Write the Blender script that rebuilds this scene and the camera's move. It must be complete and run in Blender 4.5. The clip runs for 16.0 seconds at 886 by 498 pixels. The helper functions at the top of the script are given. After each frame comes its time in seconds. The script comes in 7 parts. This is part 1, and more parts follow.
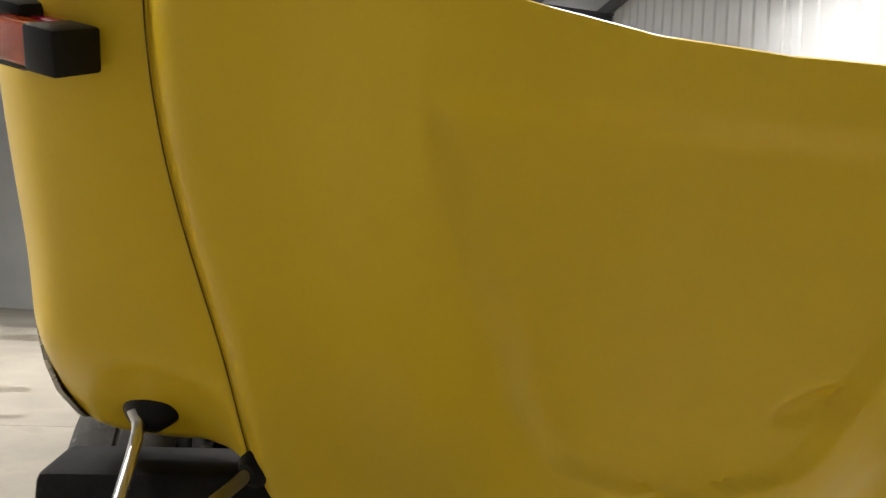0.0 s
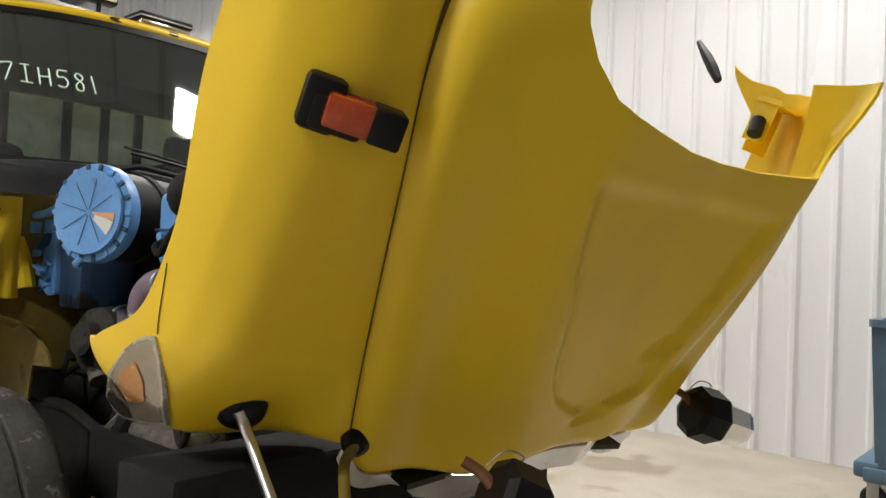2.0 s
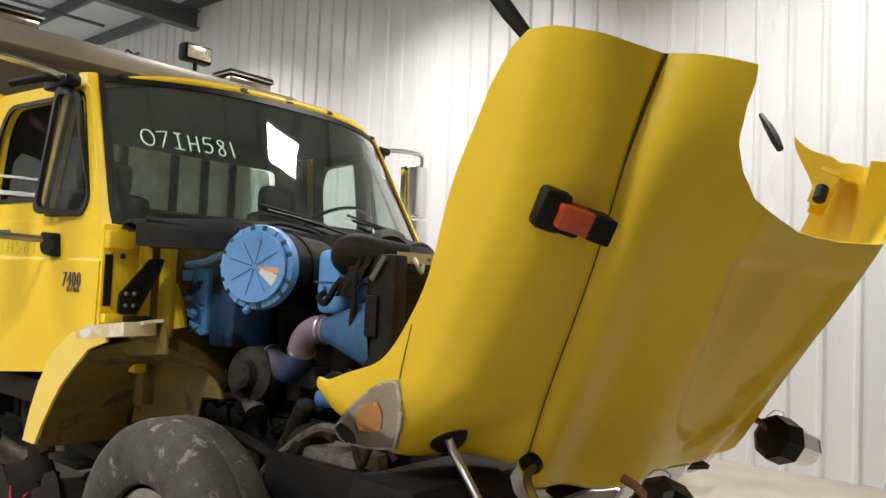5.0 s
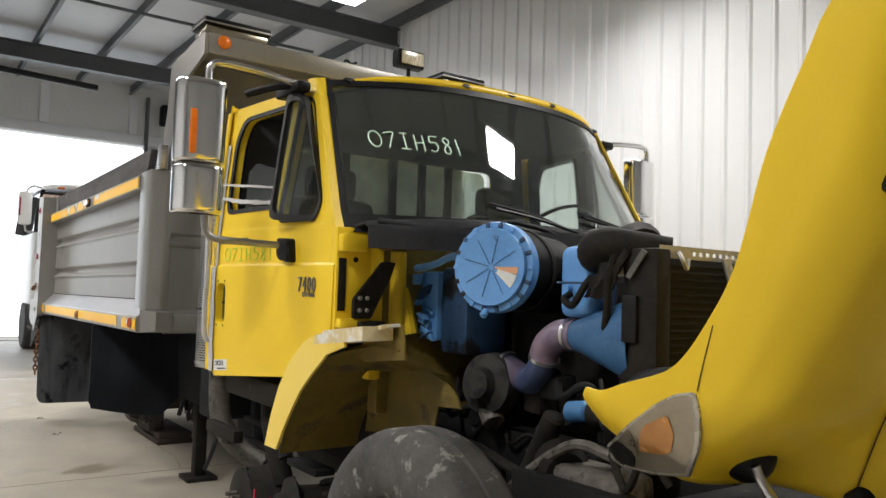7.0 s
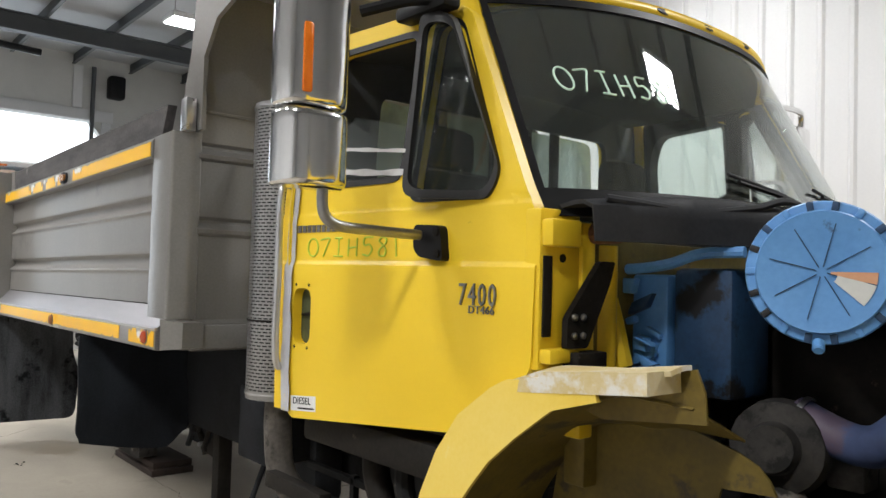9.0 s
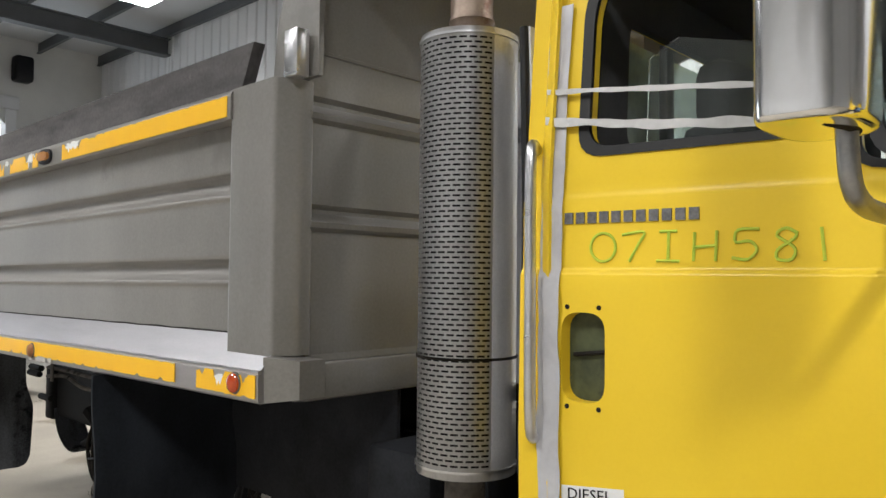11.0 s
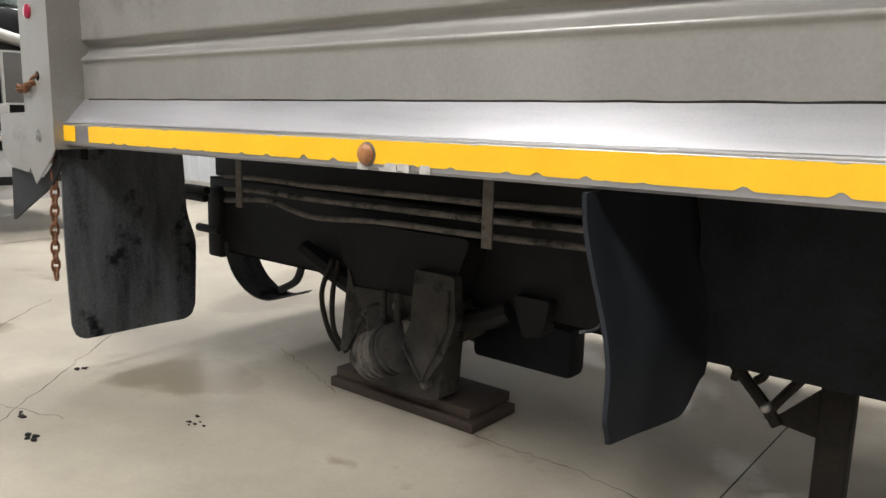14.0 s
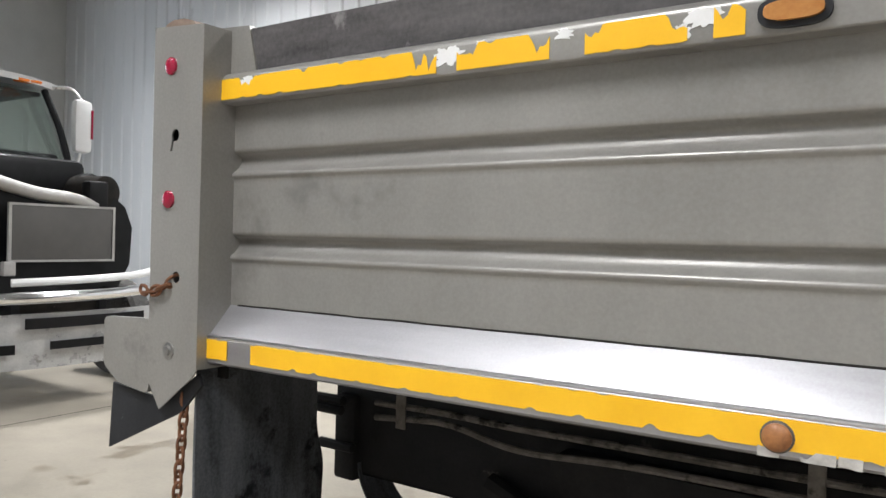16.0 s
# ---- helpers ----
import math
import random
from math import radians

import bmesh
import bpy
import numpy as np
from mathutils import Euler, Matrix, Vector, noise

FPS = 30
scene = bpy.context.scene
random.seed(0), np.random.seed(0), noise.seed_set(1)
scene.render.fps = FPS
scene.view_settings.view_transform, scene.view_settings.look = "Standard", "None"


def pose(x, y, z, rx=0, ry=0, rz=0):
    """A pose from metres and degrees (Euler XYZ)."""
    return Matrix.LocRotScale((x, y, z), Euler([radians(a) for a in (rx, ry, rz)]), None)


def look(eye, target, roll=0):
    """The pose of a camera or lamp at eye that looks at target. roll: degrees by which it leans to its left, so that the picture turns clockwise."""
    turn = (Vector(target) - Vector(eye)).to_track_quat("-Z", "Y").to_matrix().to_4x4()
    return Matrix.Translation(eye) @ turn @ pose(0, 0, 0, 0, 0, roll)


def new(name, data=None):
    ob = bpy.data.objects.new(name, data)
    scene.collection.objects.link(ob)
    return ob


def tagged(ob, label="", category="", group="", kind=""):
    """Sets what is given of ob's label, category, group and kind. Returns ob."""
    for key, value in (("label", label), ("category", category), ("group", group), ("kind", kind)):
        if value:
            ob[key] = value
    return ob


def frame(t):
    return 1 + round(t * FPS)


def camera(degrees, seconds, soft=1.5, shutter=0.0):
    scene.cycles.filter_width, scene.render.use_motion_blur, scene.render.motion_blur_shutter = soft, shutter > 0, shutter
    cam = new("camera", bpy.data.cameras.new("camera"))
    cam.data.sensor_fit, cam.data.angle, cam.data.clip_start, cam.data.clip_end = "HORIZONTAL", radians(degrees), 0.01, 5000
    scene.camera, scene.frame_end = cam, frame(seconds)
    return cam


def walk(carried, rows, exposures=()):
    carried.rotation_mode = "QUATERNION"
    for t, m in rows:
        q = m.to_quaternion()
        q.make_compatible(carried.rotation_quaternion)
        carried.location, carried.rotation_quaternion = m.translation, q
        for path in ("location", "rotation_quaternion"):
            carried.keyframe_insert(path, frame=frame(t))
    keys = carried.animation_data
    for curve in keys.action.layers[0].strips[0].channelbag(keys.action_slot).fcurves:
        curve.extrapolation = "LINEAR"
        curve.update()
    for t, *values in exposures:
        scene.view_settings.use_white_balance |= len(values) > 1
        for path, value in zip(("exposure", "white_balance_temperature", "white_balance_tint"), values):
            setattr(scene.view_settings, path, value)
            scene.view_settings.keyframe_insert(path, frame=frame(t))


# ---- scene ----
cam = camera(60.1, 16.0)
PATH = [
    (0, (0.72, 0.974, 1.351), (-1.237, 1.379, 1.437), 3.8),
    (0.5, (0.61, 0.655, 1.327), (-1.152, 1.597, 1.422), 2.4),
    (1, (0.536, 0.336, 1.393), (-1.008, 1.607, 1.44), 2.9),
    (1.5, (0.574, -0.037, 1.406), (-0.838, 1.378, 1.455), 2.6),
    (2, (0.542, -0.289, 1.398), (-0.759, 1.229, 1.442), 2.4),
    (2.5, (0.497, -0.539, 1.436), (-0.722, 1.046, 1.484), 2.3),
    (3, (0.558, -0.77, 1.455), (-0.623, 0.844, 1.51), 2.2),
    (3.2, (0.585, -0.841, 1.468), (-0.592, 0.775, 1.525), 2.1),
    (5.3, (0.463, -0.952, 1.479), (-0.871, 0.534, 1.594), 2.1),
    (5.5, (0.449, -0.932, 1.474), (-0.909, 0.532, 1.596), 1.8),
    (6, (0.394, -0.906, 1.474), (-1.031, 0.492, 1.601), 1.7),
    (6.5, (0.332, -0.877, 1.459), (-1.29, 0.288, 1.577), 1.6),
    (7, (0.135, -0.9, 1.433), (-1.493, 0.256, 1.544), 1.8),
    (7.5, (-0.19, -0.964, 1.433), (-1.817, 0.194, 1.543), 2.0),
    (8, (-0.56, -0.918, 1.449), (-2.156, 0.283, 1.55), 1.9),
    (8.2, (-0.707, -0.922, 1.471), (-2.292, 0.295, 1.562), 2.0),
    (10.3, (-2.266, -1.007, 1.515), (-3.68, 0.405, 1.597), 0.5),
    (10.5, (-2.421, -1.022, 1.533), (-3.814, 0.411, 1.613), 0.6),
    (11, (-2.829, -1.03, 1.519), (-4.189, 0.434, 1.591), 0.6),
    (11.5, (-3.245, -1.055, 1.523), (-4.607, 0.407, 1.606), 0.8),
    (12, (-3.642, -1.132, 1.502), (-5.01, 0.324, 1.6), 1.2),
    (12.5, (-4.078, -1.146, 1.393), (-5.436, 0.32, 1.472), 1.1),
    (13, (-4.505, -1.174, 1.331), (-5.859, 0.296, 1.265), 1.3),
    (13.5, (-4.851, -1.263, 1.327), (-6.188, 0.206, 1.095), 1.3),
    (14, (-5.153, -1.291, 1.279), (-6.386, 0.243, 0.924), 1.5),
    (14.5, (-5.491, -1.313, 1.301), (-6.653, 0.24, 0.813), 1.5),
    (15, (-5.802, -1.427, 1.364), (-6.97, 0.124, 0.885), 1.6),
    (15.5, (-6.087, -1.458, 1.475), (-7.256, 0.134, 1.161), 1.5),
    (16, (-6.427, -1.456, 1.562), (-7.549, 0.2, 1.528), 1.7),
]
EXPOSURES = [(0, 0.40, 6500, 10), (0.5, 0.42, 6650, 10), (1, 0.33, 6550, 10), (1.5, 0.22, 6550, 10), (2, 0.25, 6550, 10), (2.5, 0.32, 6650, 10), (3, 0.30, 6750, 10), (5.5, 0.24, 6450, 10), (6.2, 0.12, 6450, 10), (6.5, 0.08, 6450, 10), (8, 0.14, 6250, 10), (10.5, 0.06, 6200, 10), (11.2, 0.07, 6260, 10), (12.0, 0.18, 6380, 10), (13.0, 0.28, 6400, 10), (13.5, 0.30, 6380, 10), (14.5, 0.30, 6330, 10), (15.2, 0.30, 6200, 10), (16, 0.09, 6120, 10)]
walk(cam, [(t, look(eye, target, roll)) for t, eye, target, roll in PATH], EXPOSURES)

# ---- light ----
world = bpy.data.worlds.new("world")
scene.world = world
world.use_nodes = True
world.node_tree.nodes["Background"].inputs[0].default_value = (0.75, 0.85, 1.0, 1)
world.node_tree.nodes["Background"].inputs[1].default_value = 0.25
LAMP_WATTS = 200.0
CEIL = 6.0          # underside of the roof sheets
YC = 1.61           # the truck's middle line


# ---- materials ----
def node_mat(name, rough=0.5, metal=0.0):
    m = bpy.data.materials.new(name)
    m.use_nodes = True
    b = m.node_tree.nodes["Principled BSDF"]
    b.inputs["Roughness"].default_value, b.inputs["Metallic"].default_value = rough, metal
    return m, m.node_tree, b


def noise_node(nt, scale, detail=4.0, rough=0.55, stretch=None):
    tc = nt.nodes.new("ShaderNodeTexCoord")
    out = tc.outputs["Object"]
    if stretch:
        mp = nt.nodes.new("ShaderNodeMapping")
        mp.inputs["Scale"].default_value = stretch
        nt.links.new(out, mp.inputs[0])
        out = mp.outputs[0]
    n = nt.nodes.new("ShaderNodeTexNoise")
    n.inputs["Scale"].default_value, n.inputs["Detail"].default_value, n.inputs["Roughness"].default_value = scale, detail, rough
    nt.links.new(out, n.inputs["Vector"])
    return n.outputs["Fac"]


def ramp(nt, fac, stops):
    r = nt.nodes.new("ShaderNodeValToRGB")
    while len(r.color_ramp.elements) < len(stops):
        r.color_ramp.elements.new(0.5)
    for e, (p, c) in zip(r.color_ramp.elements, stops):
        e.position, e.color = p, (*c, 1) if len(c) == 3 else c
    nt.links.new(fac, r.inputs[0])
    return r.outputs[0]


def mixc(nt, fac, a, b, mode="MIX"):
    n = nt.nodes.new("ShaderNodeMix")
    n.data_type, n.blend_type = "RGBA", mode
    for s, v in ((0, fac), (6, a), (7, b)):
        if isinstance(v, (int, float)):
            n.inputs[s].default_value = v
        elif isinstance(v, tuple):
            n.inputs[s].default_value = (*v, 1)
        else:
            nt.links.new(v, n.inputs[s])
    return n.outputs[2]


def bump(nt, b, height, strength=0.2, dist=0.01):
    n = nt.nodes.new("ShaderNodeBump")
    n.inputs["Strength"].default_value, n.inputs["Distance"].default_value = strength, dist
    nt.links.new(height, n.inputs["Height"])
    nt.links.new(n.outputs[0], b.inputs["Normal"])


def surface(name, dark, light, rough=0.5, metal=0.0, scale=4.0, grain=60.0, relief=0.08, stains=None, stretch=None, coat=0.0, rough_var=0.12):
    """Broad mottling and fine grain between two colours, with stains of a third."""
    m, nt, b = node_mat(name, rough, metal)
    broad, fine = noise_node(nt, scale, 5.0, 0.6, stretch), noise_node(nt, grain, 3.0)
    c = ramp(nt, broad, [(0.3, dark), (0.7, light)])
    c = mixc(nt, 0.25, c, ramp(nt, fine, [(0.3, dark), (0.7, light)]))
    if stains:
        c = mixc(nt, ramp(nt, noise_node(nt, stains[1], 6.0, 0.65), [(stains[2], (0, 0, 0)), (stains[2] + 0.08, (1, 1, 1))]), c, stains[0])
    nt.links.new(c, b.inputs["Base Color"])
    r = nt.nodes.new("ShaderNodeMapRange")
    r.inputs[3].default_value, r.inputs[4].default_value = max(0.02, rough - rough_var), min(1.0, rough + rough_var)
    nt.links.new(broad, r.inputs[0])
    nt.links.new(r.outputs[0], b.inputs["Roughness"])
    b.inputs["Coat Weight"].default_value = coat
    if relief:
        bump(nt, b, fine, relief, 0.004)
    return m


YELLOW = surface("yellow_paint", (0.79, 0.54, 0.020), (0.85, 0.595, 0.032), 0.36, 0, 2.0, 120, 0.015, ((0.48, 0.31, 0.02), 9.0, 0.72), coat=0.05, rough_var=0.05)
# darker yellow: dirt, plus the wheel arch's shade put into the colour
YELLOW_DIRTY_SHADED = surface("yellow_dirt_and_shade", (0.10, 0.073, 0.015), (0.23, 0.16, 0.024), 0.6, 0, 5.0, 60, 0.05, ((0.075, 0.058, 0.028), 5.0, 0.56))
GREY_PAINT = surface("bed_grey", (0.205, 0.196, 0.184), (0.335, 0.325, 0.305), 0.33, 0.28, 1.4, 90, 0.03, ((0.205, 0.197, 0.187), 2.2, 0.62), (1, 1, 0.35))
STEEL = surface("brushed_steel", (0.55, 0.55, 0.56), (0.75, 0.75, 0.76), 0.3, 1.0, 2.5, 150, 0.03, stretch=(0.3, 4, 4))
GUARD = surface("bright_guard_steel", (0.50, 0.495, 0.49), (0.76, 0.755, 0.75), 0.32, 0.85, 5.0, 140, 0.04, ((0.40, 0.36, 0.32), 6.0, 0.64), (2, 2, 0.3))
SILL_STEEL = surface("worn_bare_steel", (0.34, 0.335, 0.35), (0.48, 0.475, 0.495), 0.42, 0.8, 3.0, 140, 0.04, None, (0.4, 3, 3), rough_var=0.08)
CHROME = surface("chrome", (0.78, 0.78, 0.78), (0.9, 0.9, 0.9), 0.14, 1.0, 3.0, 80, 0.0, rough_var=0.04)
GALV = surface("dull_metal", (0.30, 0.30, 0.30), (0.48, 0.47, 0.45), 0.42, 1.0, 8.0, 120, 0.05)
RUST = surface("rusty_steel", (0.10, 0.04, 0.02), (0.26, 0.12, 0.06), 0.8, 0.3, 20.0, 120, 0.2)
RUBBER_SEAL = surface("seal_rubber", (0.002, 0.002, 0.0025), (0.007, 0.007, 0.0075), 0.55, 0, 8.0, 150, 0.05)
BLACK_PLASTIC = surface("black_plastic", (0.004, 0.004, 0.0045), (0.012, 0.012, 0.013), 0.45, 0, 8.0, 200, 0.06)
FLAP = surface("dusty_rubber", (0.004, 0.005, 0.007), (0.14, 0.148, 0.16), 0.75, 0, 2.6, 90, 0.1, ((0.004, 0.005, 0.007), 4.0, 0.56), (1, 2.4, 0.45))
FLAP_DARK = surface("bluish_rubber", (0.004, 0.005, 0.007), (0.021, 0.025, 0.031), 0.7, 0, 3.0, 90, 0.1, None, (1, 1.6, 0.5))
TAR = surface("matt_black", (0.006, 0.0065, 0.0078), (0.027, 0.029, 0.034), 0.8, 0, 5.0, 80, 0.1)
BLACK_RUBBER = surface("black_rubber", (0.012, 0.013, 0.015), (0.035, 0.036, 0.04), 0.62, 0, 5.0, 80, 0.08, ((0.22, 0.22, 0.22), 4.0, 0.66), (1, 1, 0.4))
TYRE = surface("tyre_rubber", (0.022, 0.021, 0.020), (0.085, 0.08, 0.075), 0.85, 0, 7.0, 60, 0.3, ((0.20, 0.19, 0.172), 15.0, 0.58))
GRIME = surface("greasy_black", (0.004, 0.0035, 0.003), (0.026, 0.022, 0.018), 0.72, 0.1, 7.0, 60, 0.3, ((0.12, 0.09, 0.07), 12.0, 0.66))
CHASSIS = surface("chassis_black", (0.005, 0.005, 0.0055), (0.021, 0.0205, 0.0205), 0.75, 0.1, 5.0, 70, 0.15, ((0.07, 0.065, 0.055), 8.0, 0.66))
CAST = surface("dirty_cast_iron", (0.05, 0.045, 0.04), (0.20, 0.18, 0.16), 0.75, 0.4, 14.0, 60, 0.4, ((0.02, 0.018, 0.015), 10.0, 0.56))
DARK_CAST = surface("oily_cast_iron", (0.012, 0.011, 0.010), (0.055, 0.050, 0.045), 0.8, 0.2, 13.0, 60, 0.5, ((0.008, 0.007, 0.006), 9.0, 0.54))
BLUE_MID = surface("mid_blue_overspray", (0.03, 0.11, 0.26), (0.07, 0.21, 0.44), 0.5, 0, 5.0, 70, 0.1, ((0.02, 0.025, 0.04), 5.0, 0.58))
BLUE = surface("blue_overspray", (0.085, 0.25, 0.56), (0.15, 0.36, 0.72), 0.42, 0, 6.0, 70, 0.08, ((0.02, 0.03, 0.05), 7.0, 0.66))
BLUE_DARK = surface("dark_blue_overspray", (0.012, 0.03, 0.07), (0.03, 0.09, 0.2), 0.55, 0, 6.0, 70, 0.1, ((0.008, 0.008, 0.01), 6.0, 0.52))
MAUVE = surface("mauve_overspray", (0.13, 0.11, 0.18), (0.28, 0.19, 0.235), 0.5, 0, 5.0, 60, 0.08, ((0.05, 0.13, 0.30), 4.0, 0.55))
STRIPE = surface("yellow_tape", (0.84, 0.46, 0.008), (0.92, 0.53, 0.012), 0.38, 0, 6.0, 120, 0.03, ((0.55, 0.48, 0.30), 14.0, 0.74))
TAPE = surface("grey_tape", (0.42, 0.42, 0.44), (0.56, 0.56, 0.58), 0.45, 0.1, 12.0, 60, 0.2)
AMBER = surface("amber_lens", (0.75, 0.16, 0.01), (0.9, 0.24, 0.02), 0.18, 0, 20.0, 200, 0.1)
RED = surface("red_lens", (0.22, 0.008, 0.03), (0.36, 0.015, 0.05), 0.2, 0, 20.0, 200, 0.1)
WHITE = surface("white_paint", (0.70, 0.70, 0.70), (0.80, 0.80, 0.80), 0.35, 0, 3.0, 80, 0.02, coat=0.2)
WALL = surface("white_wall_sheet", (0.57, 0.575, 0.585), (0.66, 0.665, 0.675), 0.30, 0.0, 0.8, 40, 0.02, stretch=(1, 1, 0.2))
WALL_REAR = surface("beige_wall_panel", (0.50, 0.50, 0.49), (0.60, 0.60, 0.58), 0.6, 0, 1.2, 30, 0.03)
ROOF_SHEET = surface("roof_sheet", (0.40, 0.41, 0.42), (0.50, 0.51, 0.52), 0.6, 0, 0.7, 20, 0.02)
BEAM = surface("beam_grey", (0.06, 0.065, 0.07), (0.10, 0.105, 0.11), 0.6, 0.1, 1.0, 40, 0.03)


def concrete():
    """Trowelled floor: broad tones, fine grain, tan damp patches with crisp edges, scattered scuffs."""
    m, nt, b = node_mat("concrete", 0.5)
    broad, mid, fine = noise_node(nt, 0.35, 3.0), noise_node(nt, 1.5, 9.0, 0.62), noise_node(nt, 45.0, 4.0)
    c = ramp(nt, broad, [(0.35, (0.36, 0.335, 0.295)), (0.65, (0.47, 0.44, 0.395))])
    c = mixc(nt, 0.55, c, ramp(nt, mid, [(0.32, (0.26, 0.24, 0.21)), (0.66, (0.56, 0.53, 0.475))]))
    c = mixc(nt, 0.09, c, ramp(nt, fine, [(0.3, (0.22, 0.20, 0.175)), (0.7, (0.58, 0.55, 0.50))]))
    damp = ramp(nt, noise_node(nt, 0.75, 8.0, 0.6), [(0.57, (0, 0, 0)), (0.60, (1, 1, 1))])
    c = mixc(nt, damp, c, mixc(nt, 0.62, c, (0.17, 0.135, 0.085)))
    scuff = ramp(nt, noise_node(nt, 6.5, 6.0, 0.7), [(0.66, (0, 0, 0)), (0.72, (1, 1, 1))])
    c = mixc(nt, scuff, c, mixc(nt, 0.28, c, (0.12, 0.11, 0.10)))
    c = mixc(nt, 1.0, c, (0.74, 0.705, 0.645), "MULTIPLY")
    nt.links.new(c, b.inputs["Base Color"])
    r = ramp(nt, mid, [(0.3, (0.52, 0.52, 0.52)), (0.7, (0.74, 0.74, 0.74))])
    nt.links.new(mixc(nt, damp, r, (0.34, 0.34, 0.34)), b.inputs["Roughness"])
    bump(nt, b, mid, 0.05, 0.006)
    return m


CONCRETE = concrete()
WOOD = surface("grey_board", (0.022, 0.020, 0.022), (0.125, 0.118, 0.118), 0.9, 0, 4.5, 60, 0.25, ((0.20, 0.19, 0.19), 5.0, 0.62), (0.5, 2, 2))
TIMBER = surface("dirty_timber", (0.02, 0.014, 0.011), (0.055, 0.036, 0.027), 0.85, 0, 4.0, 50, 0.3, stretch=(0.3, 3, 3))
BIN_BLUE = surface("blue_grey_plastic", (0.055, 0.10, 0.15), (0.075, 0.13, 0.19), 0.5, 0, 4.0, 90, 0.05)
SEAT = surface("dark_cloth", (0.02, 0.02, 0.022), (0.05, 0.05, 0.055), 0.9, 0, 10.0, 150, 0.2)
BADGE = surface("badge_grey", (0.10, 0.10, 0.11), (0.30, 0.29, 0.29), 0.35, 0.7, 30.0, 120, 0.05)
MARKER_WHITE = surface("window_marker", (0.62, 0.85, 0.70), (0.75, 0.95, 0.82), 0.7, 0, 30.0, 150, 0)
MARKER_GREEN = surface("green_marker", (0.36, 0.58, 0.05), (0.60, 0.63, 0.05), 0.6, 0, 30.0, 150, 0)
LABEL = surface("label_white", (0.7, 0.7, 0.7), (0.8, 0.8, 0.8), 0.5, 0, 20.0, 100, 0)

# brown that paints the shade in the hood's panel seams
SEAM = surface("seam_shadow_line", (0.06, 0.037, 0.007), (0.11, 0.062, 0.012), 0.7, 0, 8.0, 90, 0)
for m in (YELLOW, BLACK_PLASTIC, BLACK_RUBBER, FLAP, FLAP_DARK, TAR, GRIME, CHASSIS):
    m.node_tree.nodes["Principled BSDF"].inputs["Specular IOR Level"].default_value = 0.3 if m is YELLOW else 0.2
YELLOW.node_tree.nodes["Principled BSDF"].inputs["Coat Roughness"].default_value = 0.2


def glass(name, tint, rough=0.02, scatter=0.0):
    """Clear glass; scatter: the patchy share that is diffuse instead of clear."""
    m, nt, b = node_mat(name, rough)
    b.inputs["Base Color"].default_value = (*tint, 1)
    b.inputs["Transmission Weight"].default_value, b.inputs["IOR"].default_value = 1.0, 1.52
    if scatter:
        r = nt.nodes.new("ShaderNodeMapRange")
        r.inputs[1].default_value, r.inputs[2].default_value = 0.3, 0.7
        r.inputs[3].default_value, r.inputs[4].default_value = 1.0 - scatter * 0.7, 1.0 - scatter * 1.3
        nt.links.new(noise_node(nt, 6.0, 5.0, 0.6), r.inputs[0])
        nt.links.new(r.outputs[0], b.inputs["Transmission Weight"])
    return m


GLASS = glass("window_glass", (0.87, 0.95, 0.915), scatter=0.02)
GLASS_HAZY = glass("hazy_glass", (0.74, 0.88, 0.82), scatter=0.45)
GLASS_DARK = glass("tinted_glass", (0.40, 0.45, 0.43), scatter=0.02)


def glow(name, colour, strength):
    m, nt, b = node_mat(name, 0.5)
    b.inputs["Emission Color"].default_value, b.inputs["Emission Strength"].default_value = (*colour, 1), strength
    return m


LAMP_GLOW = glow("lamp_glow", (1.0, 0.98, 0.95), 14.0)
DAY_GLOW = glow("daylight_backdrop", (0.92, 0.97, 1.0), 1.8)


# ---- building helpers ----
def thing(name, loc, label, category, group="", kind=""):
    ob = new(name)
    ob.location = loc
    ob.empty_display_size = 0.1
    return tagged(ob, label, category, group, kind)


def origin(ob):
    p = Vector()
    while ob:
        p, ob = p + ob.location, ob.parent
    return p


def smooth(bm, angle=35):
    for e in bm.edges:
        e.smooth = len(e.link_faces) == 2 and e.calc_face_angle(0) < radians(angle)
    for f in bm.faces:
        f.smooth = True


def part(name, bm, material, parent, label="", angle=35):
    """Links a bmesh, in world metres, as one mesh object under a thing or part."""
    bmesh.ops.recalc_face_normals(bm, faces=bm.faces)
    smooth(bm, angle)
    me = bpy.data.meshes.new(name)
    if parent:
        bm.transform(Matrix.Translation(-origin(parent)))
    bm.to_mesh(me)
    bm.free()
    me.materials.append(material)
    ob = new(name, me)
    ob.parent = parent
    return tagged(ob, label)


def solo(name, bm, material, label, category="", kind="", group="", angle=35):
    return tagged(part(name, bm, material, None, label, angle), label, category, group, kind)


def join(*bms):
    out = bms[0]
    for b in bms[1:]:
        me = bpy.data.meshes.new("tmp")
        b.to_mesh(me)
        b.free()
        out.from_mesh(me)
        bpy.data.meshes.remove(me)
    return out


def box(x0, x1, y0, y1, z0, z1, bev=0.004, seg=2):
    bm = bmesh.new()
    bmesh.ops.create_cube(bm, size=1)
    for v in bm.verts:
        v.co = Vector(((x0 + x1) / 2 + v.co.x * abs(x1 - x0), (y0 + y1) / 2 + v.co.y * abs(y1 - y0), (z0 + z1) / 2 + v.co.z * abs(z1 - z0)))
    bev = min(bev, 0.45 * min(abs(x1 - x0), abs(y1 - y0), abs(z1 - z0)))
    if bev > 0:
        bmesh.ops.bevel(bm, geom=list(bm.edges), offset=bev, segments=seg, profile=0.5, affect="EDGES")
    return bm


